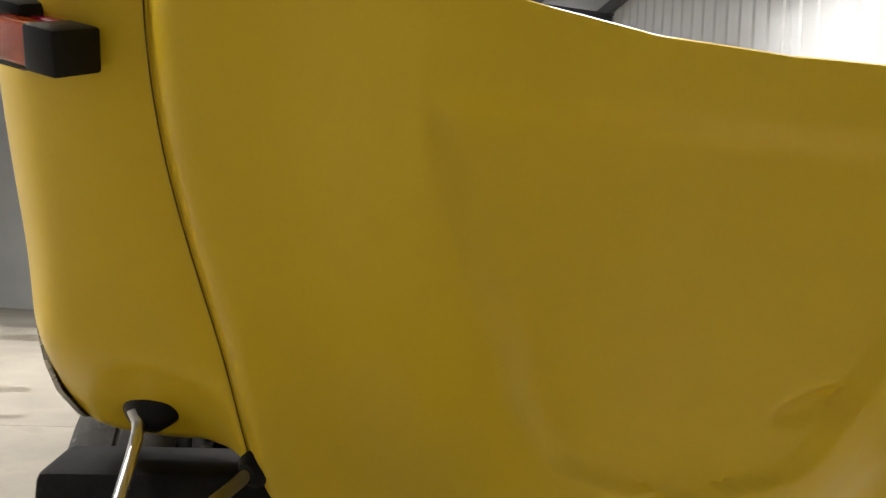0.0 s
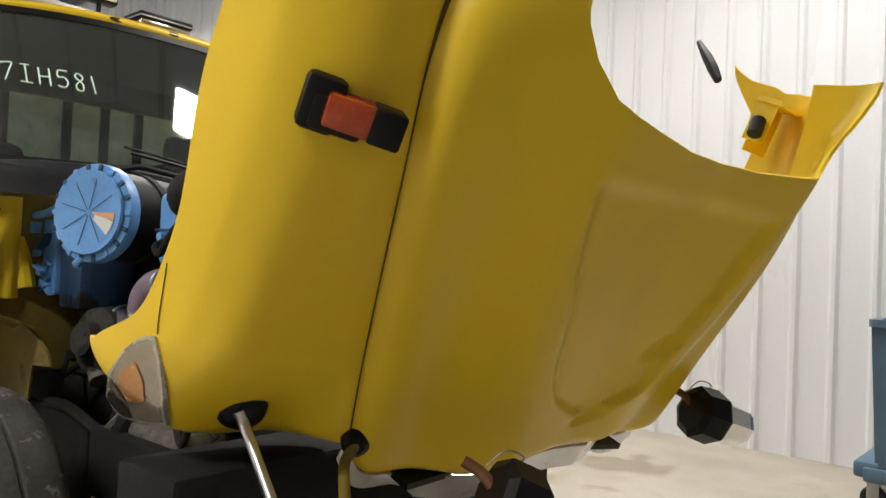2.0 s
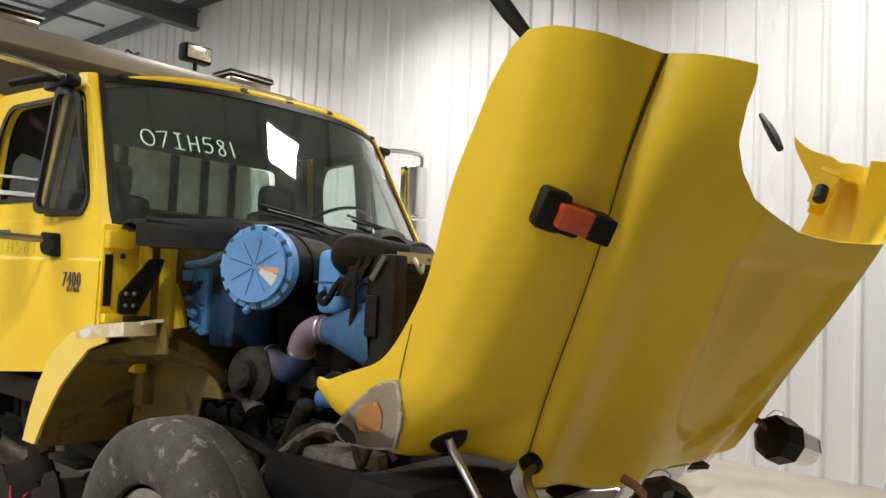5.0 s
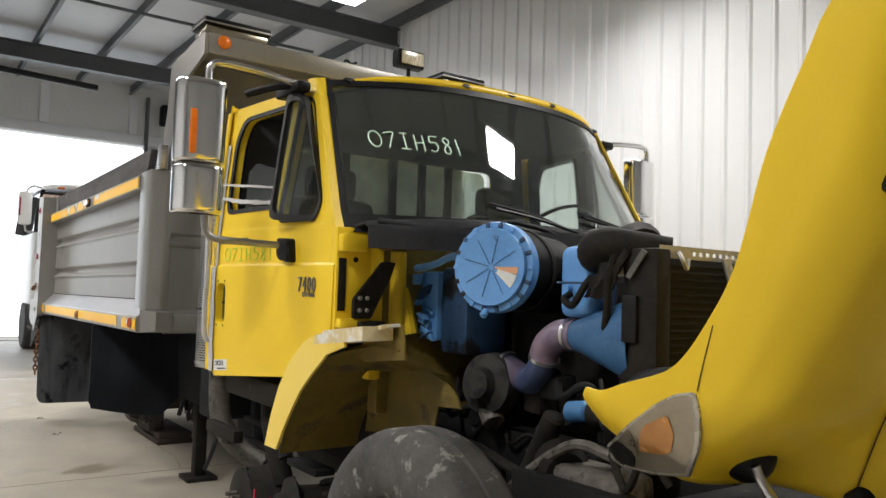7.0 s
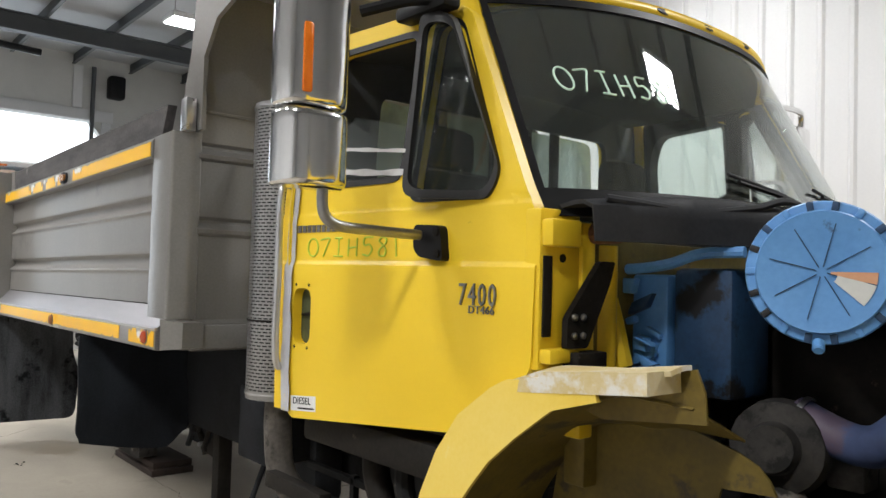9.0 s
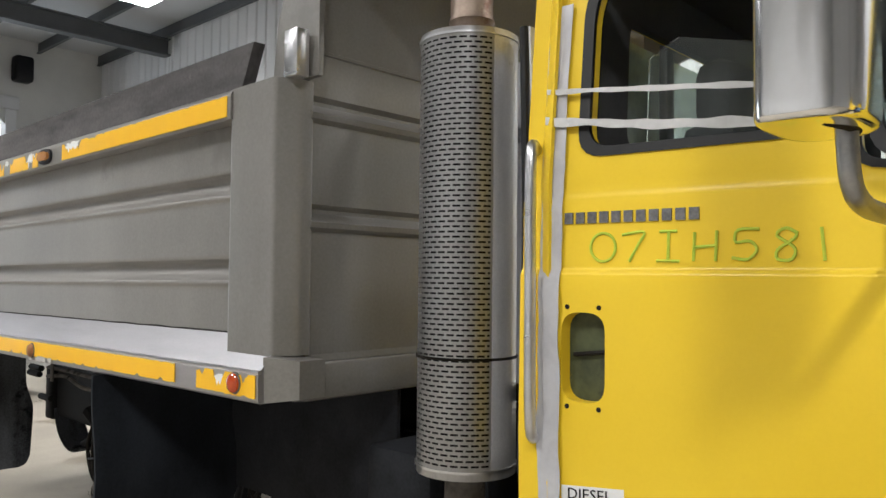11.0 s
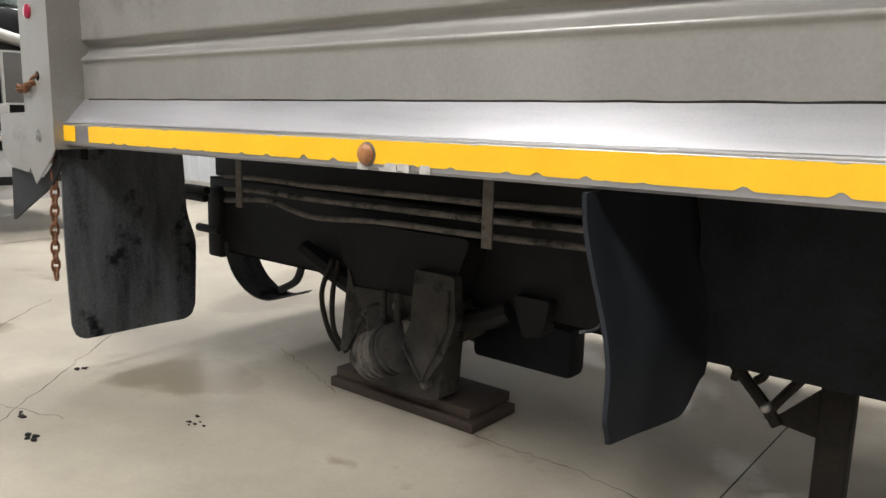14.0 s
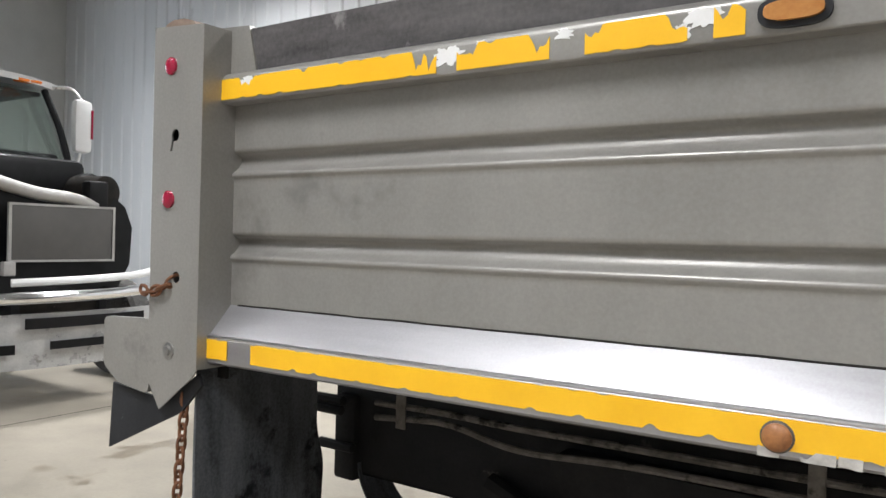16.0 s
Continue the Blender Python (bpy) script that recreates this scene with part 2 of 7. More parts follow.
def frame_of(d):
    d = Vector(d).normalized()
    a = d.cross(Vector((0, 0, 1)) if abs(d.z) < 0.9 else Vector((1, 0, 0))).normalized()
    return d, a, d.cross(a)


def lathe(p0, axis, profile, seg=24, closed=False):
    """Turns a profile of (distance along axis, radius) round the axis from p0."""
    bm = bmesh.new()
    d, a, b = frame_of(axis)
    rings = [[bm.verts.new(Vector(p0) + d * s + (a * math.cos(k * math.tau / seg) + b * math.sin(k * math.tau / seg)) * max(r, 1e-4)) for k in range(seg)] for s, r in profile]
    pairs = list(zip(rings, rings[1:])) + ([(rings[-1], rings[0])] if closed else [])
    for r0, r1 in pairs:
        for k in range(seg):
            bm.faces.new((r0[k], r0[(k + 1) % seg], r1[(k + 1) % seg], r1[k]))
    if not closed:
        bm.faces.new(rings[0][::-1])
        bm.faces.new(rings[-1])
    return bm


def rod(p0, p1, r, seg=12, bev=0.0):
    d = Vector(p1) - Vector(p0)
    L = d.length
    prof = [(0, r - bev), (bev, r), (L - bev, r), (L, r - bev)] if bev else [(0, r), (L, r)]
    return lathe(p0, d, prof, seg)


def curve_pts(pts, n=6):
    """A smooth line through the points."""
    p = [Vector(q) for q in pts]
    p = [2 * p[0] - p[1]] + p + [2 * p[-1] - p[-2]]
    out = []
    for i in range(1, len(p) - 2):
        for k in range(n):
            t = k / n
            out.append(0.5 * ((2 * p[i]) + (p[i + 1] - p[i - 1]) * t + (2 * p[i - 1] - 5 * p[i] + 4 * p[i + 1] - p[i + 2]) * t * t + (3 * p[i] - p[i - 1] - 3 * p[i + 1] + p[i + 2]) * t ** 3))
    return out + [p[-2]]


def tube(pts, r, seg=10, n=6, radii=None):
    """A round tube along a smooth line; radii may swell from point to point."""
    line = curve_pts(pts, n) if n > 1 else [Vector(q) for q in pts]
    bm = bmesh.new()
    rings, a = [], None
    for i, p in enumerate(line):
        d = (line[min(i + 1, len(line) - 1)] - line[max(i - 1, 0)]).normalized()
        a = frame_of(d)[1] if a is None else (a - d * a.dot(d)).normalized()
        b = d.cross(a)
        rr = r if radii is None else float(np.interp(i / (len(line) - 1), np.linspace(0, 1, len(radii)), radii))
        rings.append([bm.verts.new(p + (a * math.cos(k * math.tau / seg) + b * math.sin(k * math.tau / seg)) * rr) for k in range(seg)])
    for r0, r1 in zip(rings, rings[1:]):
        for k in range(seg):
            bm.faces.new((r0[k], r0[(k + 1) % seg], r1[(k + 1) % seg], r1[k]))
    bm.faces.new(rings[0][::-1])
    bm.faces.new(rings[-1])
    return bm


def sheet(fn, nu, nv, thick=0.0):
    """A curved sheet fn(u, v), u and v from 0 to 1, with thickness along its normals."""
    bm = bmesh.new()
    g = [[bm.verts.new(fn(i / nu, j / nv)) for j in range(nv + 1)] for i in range(nu + 1)]
    for i in range(nu):
        for j in range(nv):
            bm.faces.new((g[i][j], g[i + 1][j], g[i + 1][j + 1], g[i][j + 1]))
    bm.normal_update()
    if thick:
        bmesh.ops.solidify(bm, geom=list(bm.faces), thickness=thick)
    return bm


def plate(outer, holes, put, depth, cuts=()):
    """A plate with holes from flat loops of (a, b); put(a, b, d) places a point at depth d."""
    bm = bmesh.new()
    edges = []
    for loop in (outer, *holes):
        vs = [bm.verts.new((a, b, 0)) for a, b in loop]
        edges += [bm.edges.new((vs[i], vs[(i + 1) % len(vs)])) for i in range(len(vs))]
    bmesh.ops.triangle_fill(bm, use_beauty=True, use_dissolve=False, edges=edges)
    for axis, at in cuts:
        co, no = ((at, 0, 0), (1, 0, 0)) if axis == "a" else ((0, at, 0), (0, 1, 0))
        bmesh.ops.bisect_plane(bm, geom=list(bm.verts) + list(bm.edges) + list(bm.faces), plane_co=co, plane_no=no)
    geo = bmesh.ops.extrude_face_region(bm, geom=list(bm.faces))
    top = {v for v in geo["geom"] if isinstance(v, bmesh.types.BMVert)}
    for v in bm.verts:
        v.co = Vector(put(v.co.x, v.co.y, depth if v in top else 0.0))
    return bm


def rounded(pts, r, n=5):
    """A closed flat loop with its corners rounded by about r."""
    out, m = [], len(pts)
    for i in range(m):
        p, q, s = Vector(pts[i - 1]), Vector(pts[i]), Vector(pts[(i + 1) % m])
        a, b = (p - q), (s - q)
        k = min(r, 0.45 * a.length, 0.45 * b.length)
        a, b = q + a.normalized() * k, q + b.normalized() * k
        for j in range(n + 1):
            t = j / n
            out.append(tuple((1 - t) ** 2 * a + 2 * t * (1 - t) * q + t * t * b))
    return out


def prism(pts, put, depth):
    return plate(pts, (), put, depth)


def lerp_table(x, table):
    xs, ys = zip(*table)
    return float(np.interp(x, xs, ys))


def soft_table(x, table):
    """A smooth curve through a short table."""
    xs, ys = zip(*table)
    if x <= xs[0] or x >= xs[-1]:
        return float(np.interp(x, xs, ys))
    i = max(k for k in range(len(xs)) if xs[k] <= x)
    def slope(k):
        a, b = max(k - 1, 0), min(k + 1, len(xs) - 1)
        return (ys[b] - ys[a]) / (xs[b] - xs[a])
    h = xs[i + 1] - xs[i]
    t = (x - xs[i]) / h
    return (2 * t**3 - 3 * t**2 + 1) * ys[i] + (t**3 - 2 * t**2 + t) * h * slope(i) + (3 * t**2 - 2 * t**3) * ys[i + 1] + (t**3 - t**2) * h * slope(i + 1)


def text_part(name, words, size, put, material, parent, label="", depth=0.003, spread=1.0):
    """Raised writing; put(a, b, d) places letters' plane points."""
    cu = bpy.data.curves.new(name, "FONT")
    cu.body, cu.size, cu.extrude, cu.resolution_u, cu.space_character = words, size, depth, 2, spread
    ob = bpy.data.objects.new(name, cu)
    scene.collection.objects.link(ob)
    me = bpy.data.meshes.new_from_object(ob.evaluated_get(bpy.context.evaluated_depsgraph_get()))
    bpy.data.objects.remove(ob)
    bpy.data.curves.remove(cu)
    bm = bmesh.new()
    bm.from_mesh(me)
    bpy.data.meshes.remove(me)
    for v in bm.verts:
        v.co = Vector(put(v.co.x, v.co.y, v.co.z))
    return part(name, bm, material, parent, label, 20)

# ---- the hall ----
solo("floor", box(-24, 6, -7, 6.4, -0.2, 0.0, 0), CONCRETE, "pale stained concrete floor with cracks and damp patches", "floor", "structure")


def ribbed_wall(x0, x1, y, z1, pitch=0.287, rib=0.022):
    """Sheet with trapezoid ribs, its face towards -y."""
    bm = bmesh.new()
    prof, x = [], x0
    while x < x1:
        prof += [(x, 0), (x + pitch - 0.085, 0), (x + pitch - 0.060, rib), (x + pitch - 0.030, rib), (x + pitch - 0.005, 0)]
        x += pitch
    low = [bm.verts.new((px, y - d, 0)) for px, d in prof]
    top = [bm.verts.new((px, y - d, z1)) for px, d in prof]
    for i in range(len(prof) - 1):
        bm.faces.new((low[i], low[i + 1], top[i + 1], top[i]))
    return bm


WALL_Y = 6.2
solo("wall_north", ribbed_wall(-20.2, 6.2, WALL_Y, CEIL + 0.4), WALL, "white ribbed steel sheet wall, glossy and lightly scuffed", "wall", "structure", angle=10)
solo("wall_north_backing", box(-20.4, 6.4, WALL_Y + 0.02, WALL_Y + 0.2, 0, CEIL + 0.6, 0), WALL, "white steel wall backing", "wall", "structure")
REAR_X = -20.0
solo("wall_west", plate([(-7, 0), (6.3, 0), (6.3, CEIL + 0.6), (-7, CEIL + 0.6)], [[(-2.2, 0.02), (4.25, 0.02), (4.25, 4.55), (4.0, 4.86), (-2.2, 4.86)]], lambda a, b, d: (REAR_X - d, a, b), 0.25), WALL_REAR, "pale panelled wall with a wide door opening", "wall", "structure")
solo("wall_south", box(-20.2, 6.2, -7.2, -7.0, 0, CEIL + 0.6, 0), WALL, "white sheet wall", "wall", "structure")
solo("wall_east", box(6.0, 6.2, -7, 6.3, 0, CEIL + 0.6, 0), WALL, "white sheet wall", "wall", "structure")
solo("ceiling", box(-20.4, 6.4, -7.2, 6.4, CEIL + 0.35, CEIL + 0.5, 0), ROOF_SHEET, "grey insulated roof sheets", "ceiling", "structure")
solo("backdrop", box(-21.6, -21.5, -4.0, 6.4, 0, 6.2, 0), DAY_GLOW, "bright daylight outside the door", "backdrop", "structure")
for bx in (-17.0, -11.5, -6.0, -0.5):
    bm = join(box(bx - 0.11, bx + 0.11, -7, 6.2, CEIL - 0.22, CEIL - 0.2 + 0.02, 0), box(bx - 0.012, bx + 0.012, -7, 6.2, CEIL - 0.2, CEIL + 0.1, 0), box(bx - 0.11, bx + 0.11, -7, 6.2, CEIL + 0.1, CEIL + 0.12, 0))
    solo("roof_beam", bm, BEAM, "dark grey steel roof beam", "beam", "structure", "roof beams")
for py in np.arange(-6.4, 6.2, 1.25):
    solo("purlin", join(box(-20.2, 6.2, py - 0.035, py + 0.035, CEIL + 0.12, CEIL + 0.14, 0), box(-20.2, 6.2, py - 0.006, py + 0.006, CEIL + 0.14, CEIL + 0.34, 0)), BEAM, "dark grey roof purlin", "beam", "structure", "purlins")


def ceiling_light(x, y, share=1.0, wide=0.48, long=0.88):
    t = thing("ceiling_light", (x, y, CEIL - 0.3), "white high-bay light with a bright square lens", "light", "ceiling lights")
    part("housing", box(x - wide / 2 - 0.03, x + wide / 2 + 0.03, y - long / 2 - 0.03, y + long / 2 + 0.03, CEIL - 0.25, CEIL - 0.15, 0.02), WHITE, t)
    part("lens", box(x - wide / 2, x + wide / 2, y - long / 2, y + long / 2, CEIL - 0.268, CEIL - 0.252, 0.0), LAMP_GLOW, t, "glowing lens")
    for dy in (-0.35, 0.35):
        part("hanger", rod((x, y + dy, CEIL - 0.15), (x, y + dy, CEIL + 0.36), 0.006, 8), GALV, t)
    d = bpy.data.lights.new("high_bay", "AREA")
    d.shape, d.size, d.size_y, d.energy, d.color = "RECTANGLE", wide, long, LAMP_WATTS * share, (1.0, 0.97, 0.92)
    d.spread = radians(135)
    lamp = new("high_bay", d)
    lamp.matrix_world = pose(x, y, CEIL - 0.28)


for k in range(4):
    ceiling_light(-1.0 - 4.4 * k, 4.1, 0.85)
for x, y, share in ((-0.9, -3.6, 0.95), (-5.0, -3.7, 0.65), (-8.4, -2.4, 0.72), (-10.6, -3.9, 0.28), (-13.5, -2.6, 0.15)):
    ceiling_light(x, y, share, 0.62, 1.30)

# daylight through the wide door
d = bpy.data.lights.new("door_daylight", "AREA")
d.shape, d.size, d.size_y, d.energy, d.color = "RECTANGLE", 5.2, 4.4, 55.0, (0.72, 0.86, 1.0)
new("door_daylight", d).matrix_world = pose(-19.95, 0.5, 2.35, 90, 0, -90)

# ---- the dump truck ----
truck = thing("dump_truck", (-3.0, YC, 0.0), "yellow dump truck being stripped, hood tilted open, grey steel bed", "truck")

def step(x, a, b):
    t = min(1.0, max(0.0, (x - a) / (b - a)))
    return t * t * (3 - 2 * t)


# hood, tilted forward: s along it from nose to rear, w outwards, side to each flank
HA, HN, HO = Vector((0.3894, -0.016, 0.9211)), Vector((0.9211, 0.003, -0.3894)), Vector((-0.8587, 1.6356, 0.968))


def hood_at(s, side, w):
    w += 0.143 * step(-side, 0.0, 0.75)    # the hood sits skewed on its hinge
    return HO + HA * s + HN * w + Vector((-0.0034, -1.0, -0.0163)) * side


CROWN = [(-0.1, 0.216), (-0.03, 0.225), (0.03, 0.236), (0.1, 0.244), (0.5, 0.301), (0.85, 0.338), (0.94, 0.349), (1.02, 0.358), (1.4, 0.443)]
SEAM_SIDE = [(-0.1, 0.625), (0.0, 0.671), (0.27, 0.739), (0.7, 0.844), (1.0, 0.862), (1.3, 0.783)]
SEAM_W = [(-0.1, 0.02), (0.0, 0.056), (0.27, 0.073), (0.7, 0.112), (1.0, 0.094), (1.3, 0.049)]
FLANK = [(-0.12, 1.003), (0.0, 1.072), (0.1, 1.110), (0.43, 1.114), (0.8, 1.132), (1.3, 1.114)]
ARCH = [(-0.12, -0.499), (0.03, -0.42), (0.07, -0.365), (0.16, -0.30), (0.27, -0.213), (0.43, -0.168), (0.55, -0.155), (0.78, -0.170), (1.1, -0.170), (1.3, -0.247)]


def hood_section(s):
    """Half a cross-section, from the middle out to the wheel arch."""
    c, ss, sw, fl, ar = (soft_table(s, t) for t in (CROWN, SEAM_SIDE, SEAM_W, FLANK, ARCH))
    return [(0, c), (0.2, c), (ss - 0.421, c - 0.012), (ss - 0.331, c - 0.045), (ss - 0.197, c - 0.115), (ss - 0.04, sw + 0.30 * (c - sw)), (ss, sw), (ss + 0.1, sw - 0.012), (fl - 0.09, sw - 0.055), (fl - 0.025, sw - 0.13), (fl, ar * 0.55 + (sw - 0.13) * 0.45), (fl + 0.012, ar)]


def fender_tuck(s, u):
    """How far the fender's front corner curls back towards the nose."""
    return 0.129 * step(0.30 - s, 0.0, 0.28) * step(u, 0.56, 0.66) * (1 - 0.5 * step(u, 0.78, 0.95))


def along(sec, u):
    """A point of a section at u from 0 to 1, rounded."""
    n = len(sec) - 1
    k = min(int(u * n), n - 1)
    t = u * n - k
    if k == 6:
        t = t * (0.4 + 0.6 * t)
    q = [Vector(sec[min(max(i, 0), n)]) for i in (k - 1, k, k + 1, k + 2)]
    if k == 5:
        q[3] = 2 * q[2] - q[1]
    if k == 6:
        q[0] = 2 * q[1] - q[2]
    return 0.5 * (2 * q[1] + (q[2] - q[0]) * t + (2 * q[0] - 5 * q[1] + 4 * q[2] - q[3]) * t * t + (3 * q[1] - q[0] - 3 * q[2] + q[3]) * t**3)


def hood_dip(s, side):
    """The shallow pressed panel in the middle of the hood, and its finger recesses."""
    half = soft_table(s, [(0, 0.03), (0.10, 0.05), (0.14, 0.10), (0.205, 0.218), (0.33, 0.282), (0.43, 0.310), (0.57, 0.370), (0.77, 0.436), (1.1, 0.48)])
    mid = lerp_table(s, [(0.1, -0.07), (0.21, -0.053), (0.33, -0.02), (0.57, 0.005), (0.77, 0.02)])
    edge = half - abs(side - mid)
    d = 0.026 * (step(edge, -0.03, 0.04) if side > mid else step(edge, -0.008, 0.022)) * step(s, 0.115, 0.145) * (1 - step(s, 0.78, 0.84))
    for s0, l0, cs, cl, along_, across in ((0.112, -0.075, 0.2, -0.98, 0.10, 0.022), (0.347, -0.262, 0.65, -0.76, 0.085, 0.034)):
        q = math.hypot(((s - s0) * cs + (side - l0) * cl) / along_, ((s - s0) * cl - (side - l0) * cs) / across)
        d += 0.017 * (1 - step(q, 0.55, 1.0))
    return d


NOSE = [(0, -0.028), (0.3, -0.085), (0.45, -0.065), (0.545, 0.01), (0.65, -0.03), (0.75, -0.033), (0.82, -0.012), (0.91, -0.005), (0.955, 0.031), (1, 0.077)]
NOSE_FAR = [(0, 0.0), (0.3, 0.055), (0.45, 0.0), (0.545, 0.15), (0.65, 0.08), (0.8, 0.03), (1, 0.0)]
TAIL = [(0, 0.922), (0.09, 0.928), (0.18, 0.96), (0.27, 0.982), (0.326, 1.038), (0.369, 1.105), (0.392, 1.193), (0.406, 1.294), (0.55, 1.246), (0.72, 1.228), (0.82, 1.21), (0.90, 1.18), (0.95, 1.13), (1, 1.03)]
TAIL_FAR = [(0, 0.0), (0.72, 0.0), (0.88, 0.03), (0.95, 0.10), (1, 0.24)]


def hood_point(a, v, lift=0.0):
    """a from -1 to 1 across, v from 0 to 1 from nose to rear."""
    u = abs(a)
    nose = soft_table(u, NOSE) + (soft_table(u, NOSE_FAR) if a < 0 else 0.0)
    s = nose * (1 - v) + (lerp_table(u, TAIL) + (lerp_table(u, TAIL_FAR) if a < 0 else 0.0)) * v
    p = along(hood_section(s), u)
    side = math.copysign(p.x, a)
    if a < 0:
        p.y += 0.06 * step(s, 1.0, 1.3) * math.exp(-((u - 0.42) / 0.10) ** 2)
    p.y -= fender_tuck(s, u) * (1.0 if a > 0 else 0.5) + (0.13 * step(u, 0.86, 1.0) * step(s, 1.0, 1.25) if a < 0 else 0.0)
    tuck = max(0.0, 0.06 - (s - nose)) / 0.06
    return hood_at(s, side * (1 - 0.03 * tuck**2), p.y - 0.045 * tuck**2 + lift - hood_dip(s, side))


hood = part("hood", sheet(lambda i, j: hood_point(2 * i - 1, j), 220, 80, -0.010), YELLOW, truck, "glossy yellow hood tilted forward", 40)


def flank_side(s, w):
    """How far out the fender's flank lies at s and w."""
    us = [0.6 + 0.4 * k / 24 for k in range(25)]
    ws, ls = zip(*sorted((p.y - fender_tuck(s, u), p.x) for u, p in ((u, along(hood_section(s), u)) for u in us)))
    return float(np.interp(w, ws, ls))


# seam strips and panel gap, their shade painted as brown strips; nose trim
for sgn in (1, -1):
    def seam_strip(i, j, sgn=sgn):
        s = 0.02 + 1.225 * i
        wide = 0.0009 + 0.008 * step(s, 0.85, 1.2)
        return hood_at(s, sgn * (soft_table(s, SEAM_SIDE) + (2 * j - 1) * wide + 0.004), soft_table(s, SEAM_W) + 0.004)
    part("seam_strip", sheet(seam_strip, 60, 1, 0.003), SEAM, hood, "thin dark strip, the seam's shadow line in paint")
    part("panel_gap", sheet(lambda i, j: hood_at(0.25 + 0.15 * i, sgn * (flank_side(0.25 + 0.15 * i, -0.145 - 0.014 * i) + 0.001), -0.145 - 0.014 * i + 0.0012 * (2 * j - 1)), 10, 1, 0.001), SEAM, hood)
part("nose_trim", sheet(lambda i, j: hood_point(1.1 * i - 0.55, 0.0) - HA * (0.006 + 0.085 * j) + HN * (0.012 - 0.016 * j), 60, 4, 0.01), STEEL, hood, "scratched bright grille surround")
part("grille", sheet(lambda i, j: hood_at(-0.10, (2 * i - 1) * 0.48, 0.12 - 0.42 * j), 8, 8, 0.02), BLACK_PLASTIC, hood, "black grille panel")

# headlamp in the near fender, and its twin
OLD_LENS = surface("faded_amber", (0.42, 0.17, 0.04), (0.66, 0.32, 0.10), 0.25, 0.2, 12.0, 90, 0.1, coat=0.5)
HAZE = surface("hazed_lens", (0.26, 0.225, 0.165), (0.50, 0.44, 0.34), 0.2, 0.6, 9.0, 90, 0.06, coat=0.6)
LAMP_SIDE = [(-0.12, 0.952), (0.02, 1.042), (0.07, 1.080), (0.10, 1.091), (0.16, 1.11), (0.22, 1.12), (0.30, 1.122)]
CHROME_RIM = surface("dull_lamp_rim", (0.42, 0.40, 0.36), (0.62, 0.60, 0.55), 0.28, 0.7, 9.0, 90, 0.04)
for sgn in (1, -1):
    def hl_put(lift, sgn=sgn):
        return lambda a, b, d: hood_at(a, sgn * (lerp_table(a, LAMP_SIDE) - 0.30 * (b + 0.2) + 0.004 + lift + d), b)
    out = rounded([(0.247, -0.147), (0.222, -0.183), (0.178, -0.218), (0.095, -0.270), (-0.028, -0.352), (-0.062, -0.346), (-0.070, -0.325), (-0.050, -0.27), (-0.030, -0.225), (0.026, -0.134), (0.109, -0.112), (0.158, -0.113), (0.211, -0.126)], 0.012)
    inn = [(0.09 + 0.93 * (a - 0.09), -0.205 + 0.90 * (b + 0.205)) for a, b in out]
    hl = part("headlamp", plate(out, [inn], hl_put(0.0), 0.010), CHROME_RIM, hood, "hazy headlamp with an amber corner")
    part("lens", plate(inn, (), hl_put(0.001), 0.008, [("a", v) for v in (0.02, 0.07, 0.10, 0.16, 0.22)]), HAZE, hl, "hazed clear lens")
    part("turn_signal", plate(rounded([(0.165, -0.187), (0.106, -0.238), (0.020, -0.255), (0.055, -0.190), (0.075, -0.168), (0.125, -0.166)], 0.012), (), hl_put(0.0095), 0.003, [("a", v) for v in (0.07, 0.10)]), OLD_LENS, hl, "amber triangle")
    part("lens_rib", plate(rounded([(0.075, -0.272), (0.060, -0.266), (-0.005, -0.262), (-0.010, -0.300)], 0.006), (), hl_put(0.0095), 0.002), HAZE, hl)
    part("corner_cover", plate(rounded([(0.012, -0.318), (0.005, -0.272), (-0.045, -0.275), (-0.060, -0.325), (-0.030, -0.345)], 0.012), (), hl_put(0.0095), 0.003), BLACK_PLASTIC, hl)

# side marker: black foot and a two-faced lamp
AMBER_DEEP = surface("deep_amber_lens", (0.28, 0.026, 0.006), (0.55, 0.075, 0.010), 0.12, 0, 14.0, 160, 0.1, coat=0.5)


def lamp_box(c, a, b, e, la, lb, le, bev):
    bm = box(-la / 2, la / 2, -lb / 2, lb / 2, -le / 2, le / 2, bev)
    bm.transform(Matrix((a.normalized(), b.normalized(), e.normalized())).transposed().to_4x4())
    bm.transform(Matrix.Translation(c))
    return bm


fa, fe = Vector((0.52, 0.82, -0.24)).normalized(), Vector((0.38, -0.1, 0.92)).normalized()
fb = fe.cross(fa).normalized()
fe = fa.cross(fb).normalized()
foot_c, lamp_c = Vector((-0.508, 0.588, 1.682)), Vector((-0.436, 0.618, 1.648))
marker = part("marker_lamp", lamp_box(foot_c, fa, fb, fe, 0.075, 0.105, 0.10, 0.014), BLACK_PLASTIC, hood, "black marker lamp with amber and red lenses")
part("neck", lamp_box(foot_c.lerp(lamp_c, 0.45) - fe * 0.012, fa, fb, fe, 0.10, 0.075, 0.065, 0.012), BLACK_PLASTIC, marker)
part("amber_face", lamp_box(lamp_c + fb * -0.012, fa, fb, fe, 0.130, 0.046, 0.060, 0.008), AMBER_DEEP, marker, "amber lens")
part("red_face", lamp_box(lamp_c + fb * 0.026, fa, fb, fe, 0.130, 0.026, 0.062, 0.006), RED, marker, "red lens")
part("end_cap", lamp_box(lamp_c + fa * 0.046, fa, fb, fe, 0.060, 0.080, 0.065, 0.006), BLACK_PLASTIC, marker)

